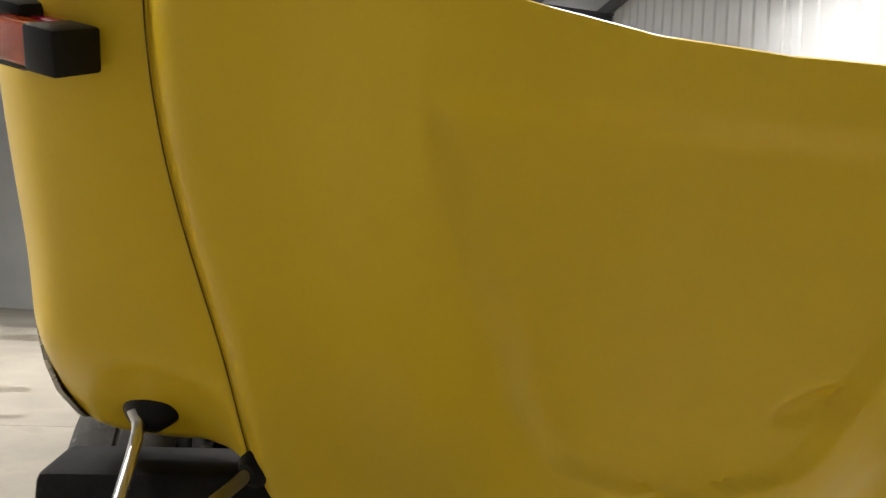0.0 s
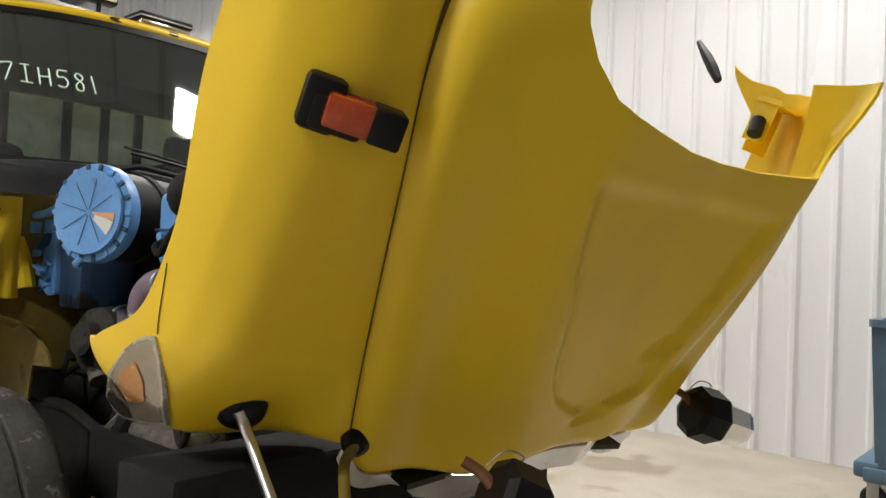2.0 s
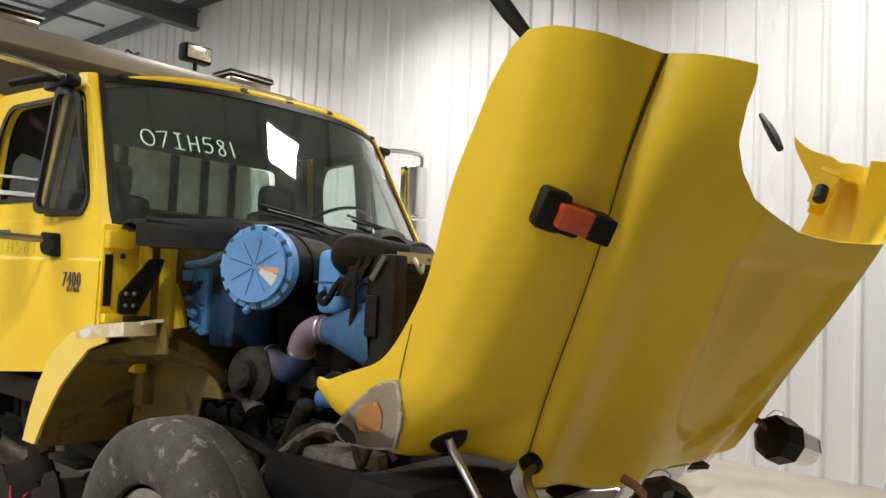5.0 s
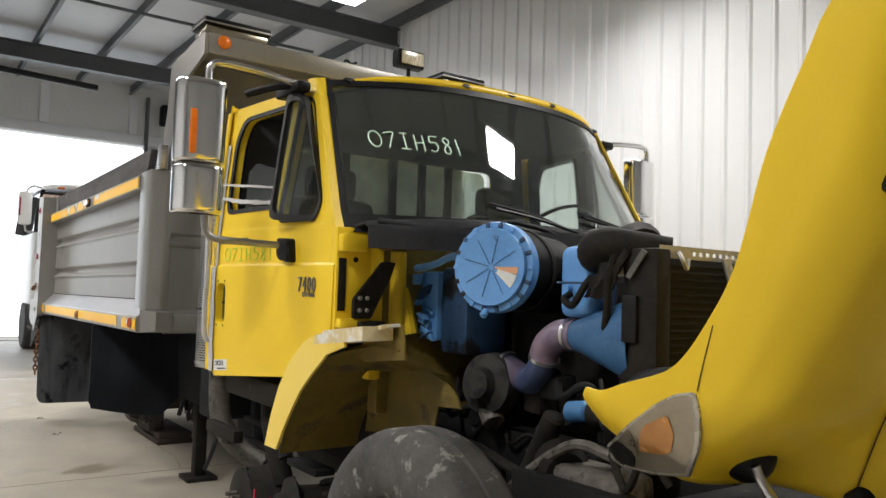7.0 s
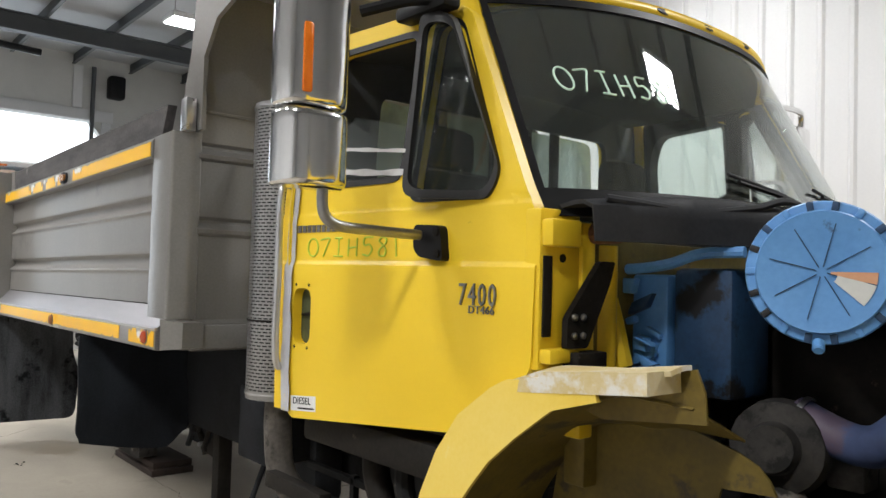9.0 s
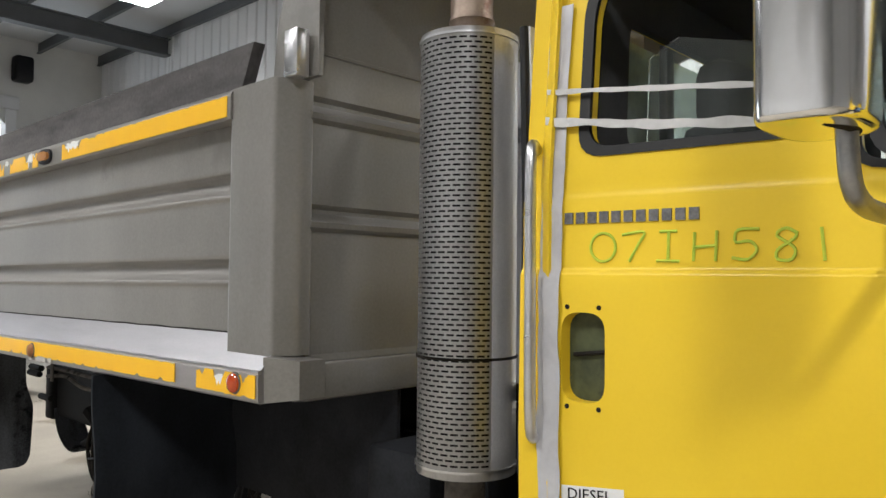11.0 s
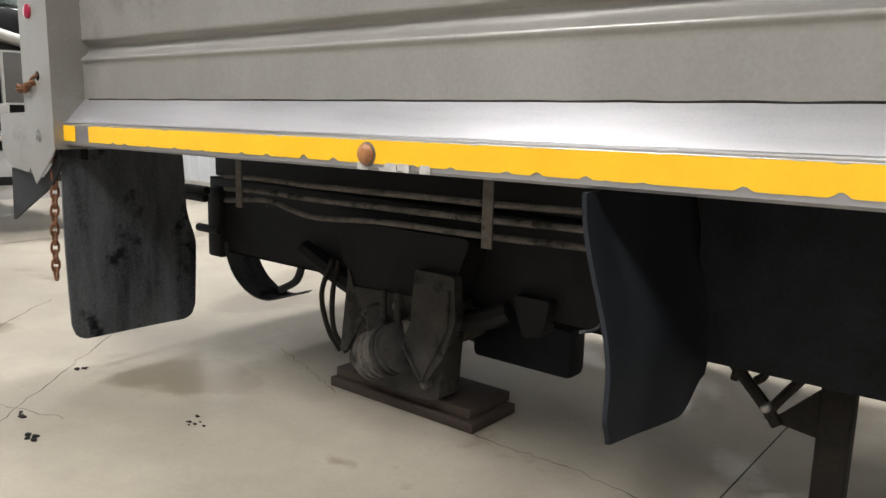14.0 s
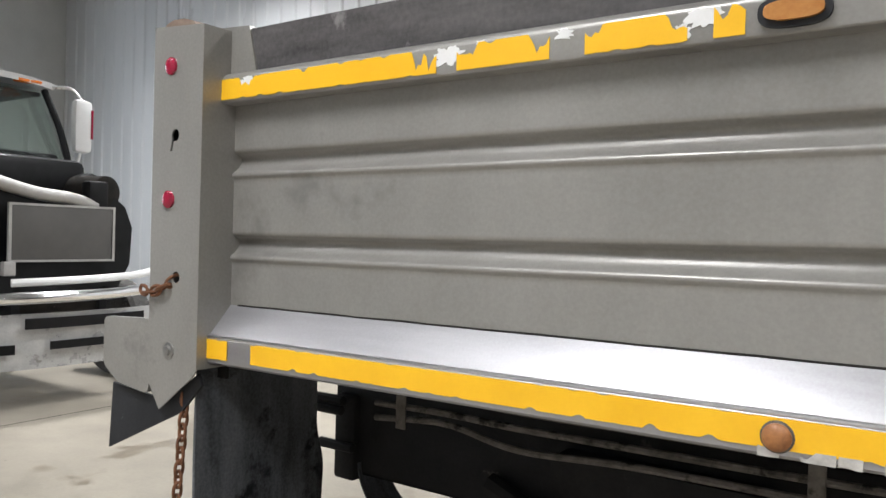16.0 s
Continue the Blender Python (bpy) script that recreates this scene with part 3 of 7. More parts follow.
# mirror bracket pads and rods at the nose
PAD_N = Vector((0.74, -0.62, -0.25)).normalized()
pad_c = Vector((-0.905, 0.727, 1.069))
arm = part("mirror_bracket", lathe(pad_c - PAD_N * 0.012, PAD_N, [(-0.05, 0.058), (0.008, 0.062), (0.02, 0.056), (0.036, 0.040), (0.046, 0.018)], 28), BLACK_PLASTIC, hood, "black mirror bracket pad with a bright rod")
part("rod", tube([pad_c + PAD_N * 0.03, Vector((-0.868, 0.722, 1.018)), Vector((-0.76, 0.712, 0.90)), Vector((-0.66, 0.706, 0.79))], 0.0125, 12), STEEL, arm, "bright steel rod")
stub_c = Vector((-0.765, 0.952, 0.98))
part("stub", lathe(stub_c - PAD_N * 0.01, PAD_N, [(0, 0.036), (0.02, 0.034), (0.035, 0.02)], 20), BLACK_PLASTIC, arm)
part("rod", tube([stub_c + PAD_N * 0.015, stub_c + Vector((0.02, -0.05, -0.04)), Vector((-0.63, 0.80, 0.88)), Vector((-0.58, 0.72, 0.80))], 0.013, 12), YELLOW_DIRTY_SHADED, arm, "dull yellow rod")
part("mirror_head", lathe(Vector((-0.50, 0.80, 0.77)), (0.3, 0.1, 1), [(0, 0.10), (0.03, 0.105), (0.06, 0.09), (0.085, 0.05), (0.095, 0.01)], 28), YELLOW_DIRTY_SHADED, arm, "round yellow mirror back")


def work_lamp(c, tilt, chrome):
    """Black eight-sided lamp housing on a stub bracket, with loose wire."""
    d = Vector(tilt).normalized()
    lamp = part("auxiliary_lamp", lathe(c - d * 0.06, d, [(0, 0.066), (0.014, 0.092), (0.095, 0.098), (0.11, 0.088)], 8), BLACK_PLASTIC, hood, "black auxiliary lamp with loose wires", 20)
    part("bracket", tube([c - d * 0.03, c + Vector((-0.06, -0.03, 0.06)), c + Vector((-0.10, -0.05, 0.085))], 0.014, 8), RUST, lamp, "rusty bracket")
    part("wire", tube([c + Vector((-0.05, -0.03, 0.08)), c + Vector((-0.02, 0.0, 0.115)), c + Vector((0.01, 0.03, 0.10)), c + Vector((-0.02, 0.02, 0.07))], 0.0022, 6), GALV, lamp)
    if chrome:
        part("visor", lathe(c + d * 0.05, d, [(0, 0.082), (0.10, 0.075), (0.13, 0.06), (0.132, 0.02)], 8), CHROME, lamp, "bright lamp visor", 20)
        part("clip", box(c.x - 0.02, c.x + 0.03, c.y + 0.10, c.y + 0.16, c.z - 0.11, c.z - 0.07, 0.01), BLACK_PLASTIC, lamp)


work_lamp(Vector((-0.50, 2.37, 0.915)), (0.45, 0.9, -0.30), True)
work_lamp(Vector((-0.44, 1.125, 0.875)), (0.45, 0.8, -0.5), False)

# far fender: inner bracket, gas strap, rubber stop
hb = part("hood_bracket", join(lamp_box(hood_at(1.07, -0.97, -0.10), HA, Vector((0, 1, 0)), HN, 0.20, 0.22, 0.008, 0.002), lamp_box(hood_at(1.15, -0.96, -0.07), HA, Vector((0, 1, 0)), HN, 0.008, 0.24, 0.10, 0.002), lamp_box(hood_at(1.09, -0.86, -0.08), HA, Vector((0, 1, 0)), HN, 0.16, 0.008, 0.08, 0.002)), YELLOW, hood)
part("bracket_hole", lathe(hood_at(1.05, -1.05, -0.102), -HN, [(0, 0.024), (0.004, 0.024), (0.005, 0.02)], 14), BLACK_RUBBER, hb)
for base in ([(1.165, 1.04, -0.17), (1.235, 1.09, -0.27), (1.31, 1.144, -0.38)], [(1.19, -1.06, -0.38), (1.25, -1.10, -0.46), (1.32, -1.152, -0.566)]):
    part("hood_strap", tube([hood_at(*q) for q in base], 0.02, 8, radii=[0.016, 0.022, 0.02, 0.010]), BLACK_RUBBER, hood, "black rubber hood strap")
part("rubber_stop", rod(hood_at(1.03, -0.80, -0.06), hood_at(1.09, -0.84, -0.08), 0.026, 14, 0.006), BLACK_RUBBER, hood)

PIPE_RUST = surface("pale_rust", (0.16, 0.09, 0.06), (0.34, 0.27, 0.22), 0.75, 0.2, 16.0, 90, 0.2)

# ---- dump bed: a slight fall to the rear ----
BED_FALL = 0.009


def bed(bm):
    for v in bm.verts:
        v.co.z += (v.co.x + 4.86) * BED_FALL
    return bm


FRONT_X, BACK_X, FAR_Y = -4.86, -8.64, 2 * YC
dump_bed = part("dump_bed", bed(box(FRONT_X - 0.02, BACK_X - 0.2, 0.47, 2.75, 1.24, 1.30, 0.005)), GREY_PAINT, truck, "grey steel dump bed with pressed ribs and worn yellow stripes")


def rib_profile(y0, back, low, high, ribs):
    """Section of a pressed sheet: each rib is a groove above a rounded ridge."""
    pts = [(y0, low)]
    for z in ribs:
        pts += [(y0 + dy, z + dz) for dz, dy in ((-0.030, 0), (-0.016, 0), (-0.010, -0.003), (-0.004, -0.008), (0.002, -0.0095), (0.008, -0.007), (0.014, 0), (0.022, 0.012), (0.036, 0.026), (0.050, 0.034), (0.062, 0.036), (0.070, 0.032), (0.077, 0.018), (0.084, 0.004), (0.089, 0), (0.10, 0))]
    return pts + [(y0, high), (back, high), (back, low)]


for far in (1, -1):
    sy = (lambda v: v) if far == 1 else (lambda v: FAR_Y - v)
    part("side_panel", bed(prism([(sy(a), b) for a, b in rib_profile(0.425, 0.465, 1.31, 2.06, (1.492, 1.792))], lambda a, b, d: (FRONT_X - 0.22 - d, a, b), FRONT_X - 0.22 - BACK_X)), GREY_PAINT, dump_bed, "", 48)
    sec = [(sy(0.335), 1.118), (sy(0.326), 1.126), (sy(0.324), 1.208), (sy(0.334), 1.222), (sy(0.425), 1.322), (sy(0.44), 1.322), (sy(0.44), 1.15), (sy(0.38), 1.118)]
    part("sill", bed(prism(sec, lambda a, b, d: (FRONT_X - d - (0.0 if d else 0.15 * max(0.0, YC - 0.334 - abs(a - YC))), a, b), FRONT_X - BACK_X)), SILL_STEEL if far == 1 else GREY_PAINT, dump_bed, "bare worn steel sill", 25)
    # thin bead added to draw the bright line along the sill's edge
    part("sill_edge", bed(rod((FRONT_X, sy(0.330), 1.215), (BACK_X, sy(0.330), 1.215), 0.007, 10)), STEEL, dump_bed, "bright steel bead along the sill edge")
    part("seam_grime", bed(tube([(FRONT_X - 0.27 - k * 0.0935, sy(0.4245), 1.322 + 0.003 * noise.noise((k * 0.7, far, 2.0))) for k in range(38)], 0.0035, 6, 2)), GRIME, dump_bed, "dark grime along the seam")
    rsec = rounded([(sy(0.362), 2.045), (sy(0.362), 2.135), (sy(0.385), 2.155), (sy(0.462), 2.155), (sy(0.462), 2.045)], 0.012, 3)
    part("top_rail", bed(prism(rsec, lambda a, b, d: (FRONT_X - 0.25 - d, a, b), FRONT_X - 0.25 - BACK_X + 0.05)), GREY_PAINT, dump_bed, "", 25)
    part("front_post", bed(prism(rounded([(-5.125, sy(0.372)), (-4.866, sy(0.370)), (-4.832, sy(0.455)), (-4.834, sy(0.505)), (-5.125, sy(0.505))], 0.014, 3), lambda a, b, d: (a, b, 1.262 + d), 0.888)), GREY_PAINT, dump_bed)
    part("post_seam", bed(tube([(-5.128, sy(0.4215), 1.325 + 0.08 * k) for k in range(10)], 0.004, 6, 1)), GRIME, dump_bed, "dark seam beside the post")
    part("front_gusset", bed(prism([(-4.865, 1.118), (-4.78, 1.13), (-4.78, 1.25), (-4.865, 1.262)], lambda a, b, d: (a, sy(0.345 + 0.9 * (a + 4.865) + d), b), 0.1)), GREY_PAINT, dump_bed)
    part("board_pocket", bed(box(-4.87, -4.80, min(sy(0.405), sy(0.455)), max(sy(0.405), sy(0.455)), 2.15, 2.305, 0.004)), STEEL, dump_bed, "bright steel board pocket")
    part("side_board", bed(prism([(-5.12, 2.157), (-5.05, 2.31), (BACK_X + 0.10, 2.31), (BACK_X + 0.10, 2.157)], lambda a, b, d: (a, sy(0.41 + d), b), 0.045)), WOOD, dump_bed, "weathered dark side board")
    part("board_end", bed(prism([(-8.58, 2.157), (-8.50, 2.157), (-8.54, 2.32), (-8.70, 2.33), (-8.70, 2.157)], lambda a, b, d: (a, sy(0.40 + d), b), 0.065)), GREY_PAINT, dump_bed)
    # rear post: holed outer face over a hollow box
    ring = lambda x, z, r: [(x + r * math.cos(k * math.tau / 14), z + r * math.sin(k * math.tau / 14)) for k in range(14)]
    keyhole = lambda x, z: [(x + 0.022 * math.cos(k), z + 0.022 * math.sin(k)) for k in np.linspace(-2.0, 3.7, 14)] + [(x - 0.028, z - 0.055), (x - 0.018, z - 0.058)]
    post = part("rear_post", bed(plate([(-8.905, 1.03), (-8.835, 0.935), (-8.655, 1.07), (-8.63, 1.10), (-8.63, 2.31), (-8.905, 2.33)], [keyhole(-8.775, 1.93), ring(-8.755, 1.42, 0.022)], lambda a, b, d: (a, sy(0.278 + d), b), 0.006)), GREY_PAINT, dump_bed, "grey rear corner post with keyholes")
    part("post_side", bed(box(-8.636, -8.63, min(sy(0.284), sy(0.5)), max(sy(0.284), sy(0.5)), 1.10, 2.31, 0)), GREY_PAINT, post)
    part("post_back", bed(box(-8.905, -8.899, min(sy(0.284), sy(0.5)), max(sy(0.284), sy(0.5)), 1.03, 2.33, 0)), GREY_PAINT, post)
    part("post_inside", bed(box(-8.898, -8.637, min(sy(0.42), sy(0.43)), max(sy(0.42), sy(0.43)), 1.05, 2.3, 0)), CHASSIS, post)
    part("post_cap", bed(prism([(-8.89, 2.320), (-8.70, 2.316), (-8.72, 2.338), (-8.77, 2.352), (-8.83, 2.355), (-8.87, 2.342)], lambda a, b, d: (a, sy(0.30 + d), b), 0.14)), PIPE_RUST, post, "rusty post cap")
    part("tail_plate", bed(plate(rounded([(-8.91, 0.98), (-9.10, 1.0), (-9.20, 1.06), (-9.20, 1.25), (-8.91, 1.26)], 0.03), (), lambda a, b, d: (a, sy(0.285 + d), b), 0.02)), GREY_PAINT, post)
    for z in (2.18, 1.70):
        part("reflector", lathe((-8.80 - 0.005, sy(0.278), z + (-8.8 + 4.86) * BED_FALL), (0, -far, 0), [(0, 0.032), (0.006, 0.032), (0.012, 0.024), (0.014, 0.008)], 20), RED, post, "red round reflector")
    part("washer", lathe((-8.785, sy(0.278), 1.155 + (-8.8 + 4.86) * BED_FALL), (0, -far, 0), [(0, 0.03), (0.003, 0.03), (0.004, 0.018), (0.012, 0.015), (0.013, 0.006)], 18), GALV, post, "stained washer and bolt")
part("tailgate", bed(box(-8.99, -8.93, 0.34, FAR_Y - 0.34, 1.2, 2.25, 0.01)), GREY_PAINT, dump_bed)
part("tail_apron", bed(plate([(-9.19, 0.73), (-9.17, 0.99), (-8.83, 0.96), (-8.66, 1.08), (-8.64, 1.04), (-8.75, 0.93)], (), lambda a, b, d: (a, 0.31 + d, b), 0.012)), BLACK_RUBBER, dump_bed, "black rubber apron")


def ragged(x0, x1, z0, z1, seed, tear=0.012, bites=(), low_tear=1.0):
    """A strip outline with nibbled edges; bites: (x, half-length, depth) torn from the top."""
    n = max(6, int((x1 - x0) / 0.009))
    low = [(x0 + (x1 - x0) * k / n, z0 + max(0, noise.noise(((x0 + (x1 - x0) * k / n) * 22, seed, 0)) - 0.12) * tear * low_tear) for k in range(n + 1)]
    top = []
    for k in range(n, -1, -1):
        x = x0 + (x1 - x0) * k / n
        cut = max(0, noise.noise((x * 24, seed + 7.0, 3.0)) - 0.08) * tear * 1.8
        for bx, h, dep in bites:
            if abs(x - bx) < h:
                cut += dep * (0.7 + 0.9 * noise.noise((x * 60, seed, 5.0))) * min(1.0, 3 * (1 - abs(x - bx) / h))
        top.append((x, max(z0 + 0.006, z1 - cut)))
    return low + top


def stripe(name, x0, x1, z0, z1, y, seed, mat, label, tear=0.01, bites=(), depth=0.0022, low_tear=1.0):
    part(name, bed(prism(ragged(x0, x1, z0, z1, seed, tear, bites, low_tear), lambda a, b, d: (a, y - d, b), depth)), mat, dump_bed, label)


for x0, x1, sd in ((-8.635, -8.525, 1), (-8.405, -5.375, 2)):
    stripe("lower_stripe", x0, x1, 1.139, 1.207, 0.3235, sd, STRIPE, "scuffed yellow stripe", 0.004, low_tear=6.0)
stripe("lower_stripe", -5.225, -5.045, 1.137, 1.207, 0.3235, 9, STRIPE, "torn yellow stripe", 0.02, ((-5.085, 0.035, 0.05), (-5.20, 0.03, 0.018)))
stripe("lower_stripe", -5.045, -4.872, 1.134, 1.206, 0.3235, 12, STRIPE, "torn yellow stripe", 0.03, ((-4.935, 0.02, 0.03),))
TAPE_GREY = surface("dirty_tape", (0.28, 0.27, 0.25), (0.60, 0.58, 0.55), 0.6, 0, 18.0, 90, 0.05)
stripe("tape_residue", -5.115, -5.06, 1.155, 1.195, 0.3238, 14, LABEL, "white tape residue", 0.02)
for x, w, sd in ((-6.66, 0.045, 21), (-6.52, 0.025, 22), (-6.76, 0.03, 23), (-6.60, 0.03, 24)):
    stripe("tape_residue", x - w * 0.8, x + w * 0.7, 1.120, 1.144, 0.3230, sd, TAPE_GREY, "white tape residue", 0.015)
U0, U1 = 2.056, 2.128
stripe("upper_stripe", -6.55, -5.13, U0, U1, 0.3612, 31, STRIPE, "yellow stripe", 0.004, ((-6.43, 0.10, 0.045), (-6.22, 0.05, 0.012)))
stripe("upper_stripe", -6.92, -6.85, U0, U1, 0.3612, 35, STRIPE, "peeling yellow stripe", 0.05)
stripe("upper_stripe", -7.24, -6.98, U0, U1, 0.3612, 32, STRIPE, "peeling yellow stripe", 0.012, ((-7.0, 0.03, 0.05), (-7.22, 0.03, 0.03)))
stripe("upper_stripe", -7.63, -7.34, U0, U1, 0.3612, 33, STRIPE, "peeling yellow stripe", 0.012, ((-7.36, 0.04, 0.05), (-7.60, 0.04, 0.04)))
stripe("upper_stripe", -8.68, -7.70, U0, U1, 0.3612, 34, STRIPE, "peeling yellow stripe", 0.014, ((-8.5, 0.04, 0.03), (-7.74, 0.05, 0.05)))


def patch(x, half, z0, z1, seed, mat, label):
    """A scrap of torn backing with a ragged outline."""
    pts = []
    for k in range(40):
        t = math.tau * k / 40
        r = 0.75 + 0.55 * noise.noise((math.cos(t) * 2.3, math.sin(t) * 2.3, seed)) + 0.22 * noise.noise((math.cos(t) * 8, math.sin(t) * 8, seed + 5))
        pts.append((x + half * r * math.cos(t), min(z1, max(z0, (z0 + z1) / 2 + (z1 - z0) * 0.62 * r * math.sin(t)))))
    part("tape_residue", bed(prism(pts, lambda a, b, d: (a, 0.3616 - d, b), 0.0016)), mat, dump_bed, label)


for x, w, z0, z1, sd in ((-6.44, 0.10, 2.078, 2.132, 1.0), (-7.66, 0.065, 2.072, 2.13, 2.0), (-7.30, 0.035, 2.10, 2.132, 3.3), (-6.94, 0.055, 2.085, 2.133, 4.0), (-6.99, 0.025, 2.062, 2.10, 5.0), (-8.5, 0.045, 2.095, 2.13, 6.0), (-7.55, 0.02, 2.115, 2.132, 7.0)):
    patch(x, w, z0, z1, sd, LABEL, "white backing of torn stripe")


def bed_z(x, z):
    return z + (x + 4.86) * BED_FALL


def oval_lamp(x, z, y, a, b, mat, rubber, label):
    loop = [(x + a * math.copysign(abs(math.cos(k)) ** 0.7, math.cos(k)), z + b * math.copysign(abs(math.sin(k)) ** 0.7, math.sin(k))) for k in np.linspace(0, math.tau, 32, endpoint=False)]
    big = [(x + (p - x) * (1 + 0.014 / a), z + (q - z) * (1 + 0.014 / b)) for p, q in loop]
    m = part("marker_lamp", plate(big, (), lambda p, q, d: (p, y - d, q), 0.012), rubber, dump_bed, label)
    part("lens", plate(loop, (), lambda p, q, d: (p, y - 0.012 - d, q), 0.012), mat, m, "amber lens")


oval_lamp(-6.747, bed_z(-6.747, 2.094), 0.362, 0.062, 0.022, OLD_LENS, BLACK_RUBBER, "oval amber marker lamp in a black grommet")
OLD_AMBER = surface("old_amber", (0.20, 0.08, 0.03), (0.42, 0.18, 0.06), 0.45, 0, 25.0, 100, 0.2)
for x, z, mat, lab in ((-4.987, 1.174, AMBER_DEEP, "round amber marker lamp"), (-6.744, 1.166, OLD_AMBER, "faded round marker lamp in a torn seat")):
    m = part("marker_lamp", lathe((x, 0.325, bed_z(x, z)), (0, -1, 0), [(0, 0.036), (0.004, 0.036), (0.008, 0.031)], 24), CAST, dump_bed, lab)
    part("lens", lathe((x, 0.318, bed_z(x, z)), (0, -1, 0), [(0, 0.031), (0.006, 0.031), (0.014, 0.024), (0.018, 0.008)], 24), mat, m)

# headboard with its ribs, and the cab shield
hb_sec = [(-4.872, 1.11), (-4.84, 1.11), (-4.835, 1.24), (-4.845, 1.26)]
for z in (1.662, 2.02):
    hb_sec += [(-4.845, z), (-4.828, z + 0.012), (-4.822, z + 0.03), (-4.862, z + 0.062), (-4.862, z + 0.075), (-4.845, z + 0.09)]
hb_sec += [(-4.845, 2.25), (-4.838, 2.252), (-4.838, 2.262), (-4.845, 2.265), (-4.845, 2.87), (-4.872, 2.87)]
part("headboard", bed(prism(hb_sec, lambda a, b, d: (a, 0.49 + d, b), FAR_Y - 0.98)), GREY_PAINT, dump_bed, "grey pressed headboard", 25)
part("headboard_sill", bed(box(-4.84, -4.80, 0.42, FAR_Y - 0.42, 1.12, 1.235, 0.01)), GREY_PAINT, dump_bed)
part("cab_shield", bed(join(box(-4.88, -4.24, 0.49, FAR_Y - 0.49, 2.865, 2.885, 0.004), box(-4.27, -4.23, 0.49, FAR_Y - 0.49, 2.765, 2.89, 0.012))), GREY_PAINT, dump_bed, "grey cab shield")
for far in (1, -1):
    sy = (lambda v: v) if far == 1 else (lambda v: FAR_Y - v)
    part("shield_cheek", bed(prism([(-5.02, 2.157), (-4.995, 2.37), (-4.93, 2.55), (-4.895, 2.80), (-4.86, 2.84), (-4.27, 2.892), (-4.23, 2.88), (-4.23, 2.76), (-4.64, 2.655), (-4.77, 2.50), (-4.77, 2.157)], lambda a, b, d: (a, sy(0.468 + d), b), 0.02)), GREY_PAINT, dump_bed)
part("marker_lamp", lathe((-4.231, 0.582, 2.85), (1, 0, 0), [(0, 0.04), (0.006, 0.04), (0.016, 0.03), (0.02, 0.01)], 22), AMBER, dump_bed, "round amber marker lamp")
for y0, y1 in ((0.47, 0.88), (2.17, 2.55)):
    st = part("warning_light", box(-4.50, -4.255, y0, y1, 2.952, 2.998, 0.010), BLACK_PLASTIC, dump_bed, "low warning light bar with a black lid")
    part("lens", box(-4.485, -4.27, y0 + 0.015, y1 - 0.015, 2.896, 2.950, 0.008), HAZE, st, "pale lens")
    part("lid_edge", box(-4.505, -4.25, y0 - 0.005, y1 + 0.005, 2.962, 2.972, 0.003), GALV, st, "bright lid edge")
PALE_LENS = surface("pale_lens", (0.50, 0.47, 0.38), (0.72, 0.70, 0.62), 0.25, 0.4, 20.0, 60, 0.15, stretch=(1, 6, 1), coat=0.6)
sp = part("work_lamp", box(-4.37, -4.275, 1.81, 2.03, 2.975, 3.10, 0.02), BLACK_PLASTIC, dump_bed, "square black work lamp")
part("lens", box(-4.277, -4.26, 1.83, 2.01, 2.993, 3.082, 0.008), PALE_LENS, sp, "ribbed pale lens")
part("stem", rod((-4.32, 1.92, 2.88), (-4.32, 1.92, 2.98), 0.014, 10), BLACK_PLASTIC, sp)
part("cable_clip", tube([(-4.3, 1.40, 2.885), (-4.3, 1.42, 2.93), (-4.3, 1.46, 2.915), (-4.3, 1.5, 2.93)], 0.009, 6), BLACK_RUBBER, dump_bed)


def chain(name, pts, size, mat, parent, label):
    """Links along a line, each turned a quarter from the last."""
    line = curve_pts(pts, 30)
    length = [0.0]
    for a, b in zip(line, line[1:]):
        length.append(length[-1] + (b - a).length)
    bms, s, k = [], size * 0.5, 0
    while s < length[-1]:
        i = min(max(1, int(np.searchsorted(length, s))), len(line) - 1)
        d, a, b = frame_of(line[i] - line[i - 1])
        a, b = (a, b) if k % 2 else (b, a)
        loop = [line[i] + d * (size * 0.62 * math.copysign(abs(math.sin(t)) ** 0.8, math.sin(t))) + a * (size * 0.34 * math.cos(t)) for t in np.linspace(0, math.tau, 13)]
        bms.append(tube(loop, size * 0.13, 6, 1))
        s, k = s + size * 0.86, k + 1
    return part(name, join(*bms), mat, parent, label)


chain("chain", [(-8.745, 0.33, 1.02), (-8.748, 0.315, 0.8), (-8.76, 0.31, 0.60), (-8.765, 0.31, 0.45)], 0.05, RUST, dump_bed, "rusty hanging chain")
chain("chain", [(-8.76, 0.30, 1.386), (-8.80, 0.265, 1.35), (-8.88, 0.262, 1.325), (-8.93, 0.27, 1.33)], 0.05, RUST, dump_bed, "rusty tailgate chain")

# ---- chassis, axle, flaps, stands ----
for y in (YC - 0.47, YC + 0.40):
    part("frame_rail", join(box(-8.74, -1.0, y, y + 0.012, 0.50, 0.90, 0.004), box(-8.74, -1.0, y, y + 0.075, 0.50, 0.515, 0.004), box(-8.74, -1.0, y, y + 0.075, 0.885, 0.90, 0.004)), CHASSIS, truck, "black steel frame rail")
part("sub_frame", box(-8.72, -5.0, 1.16, 2.06, 0.905, 1.22, 0.01), CHASSIS, truck, "black hoist subframe")
for x in (-8.3, -7.4, -6.3, -5.4):
    part("cross_member", box(x - 0.05, x + 0.05, 0.46, 2.76, 1.12, 1.235, 0.008), CHASSIS, truck)
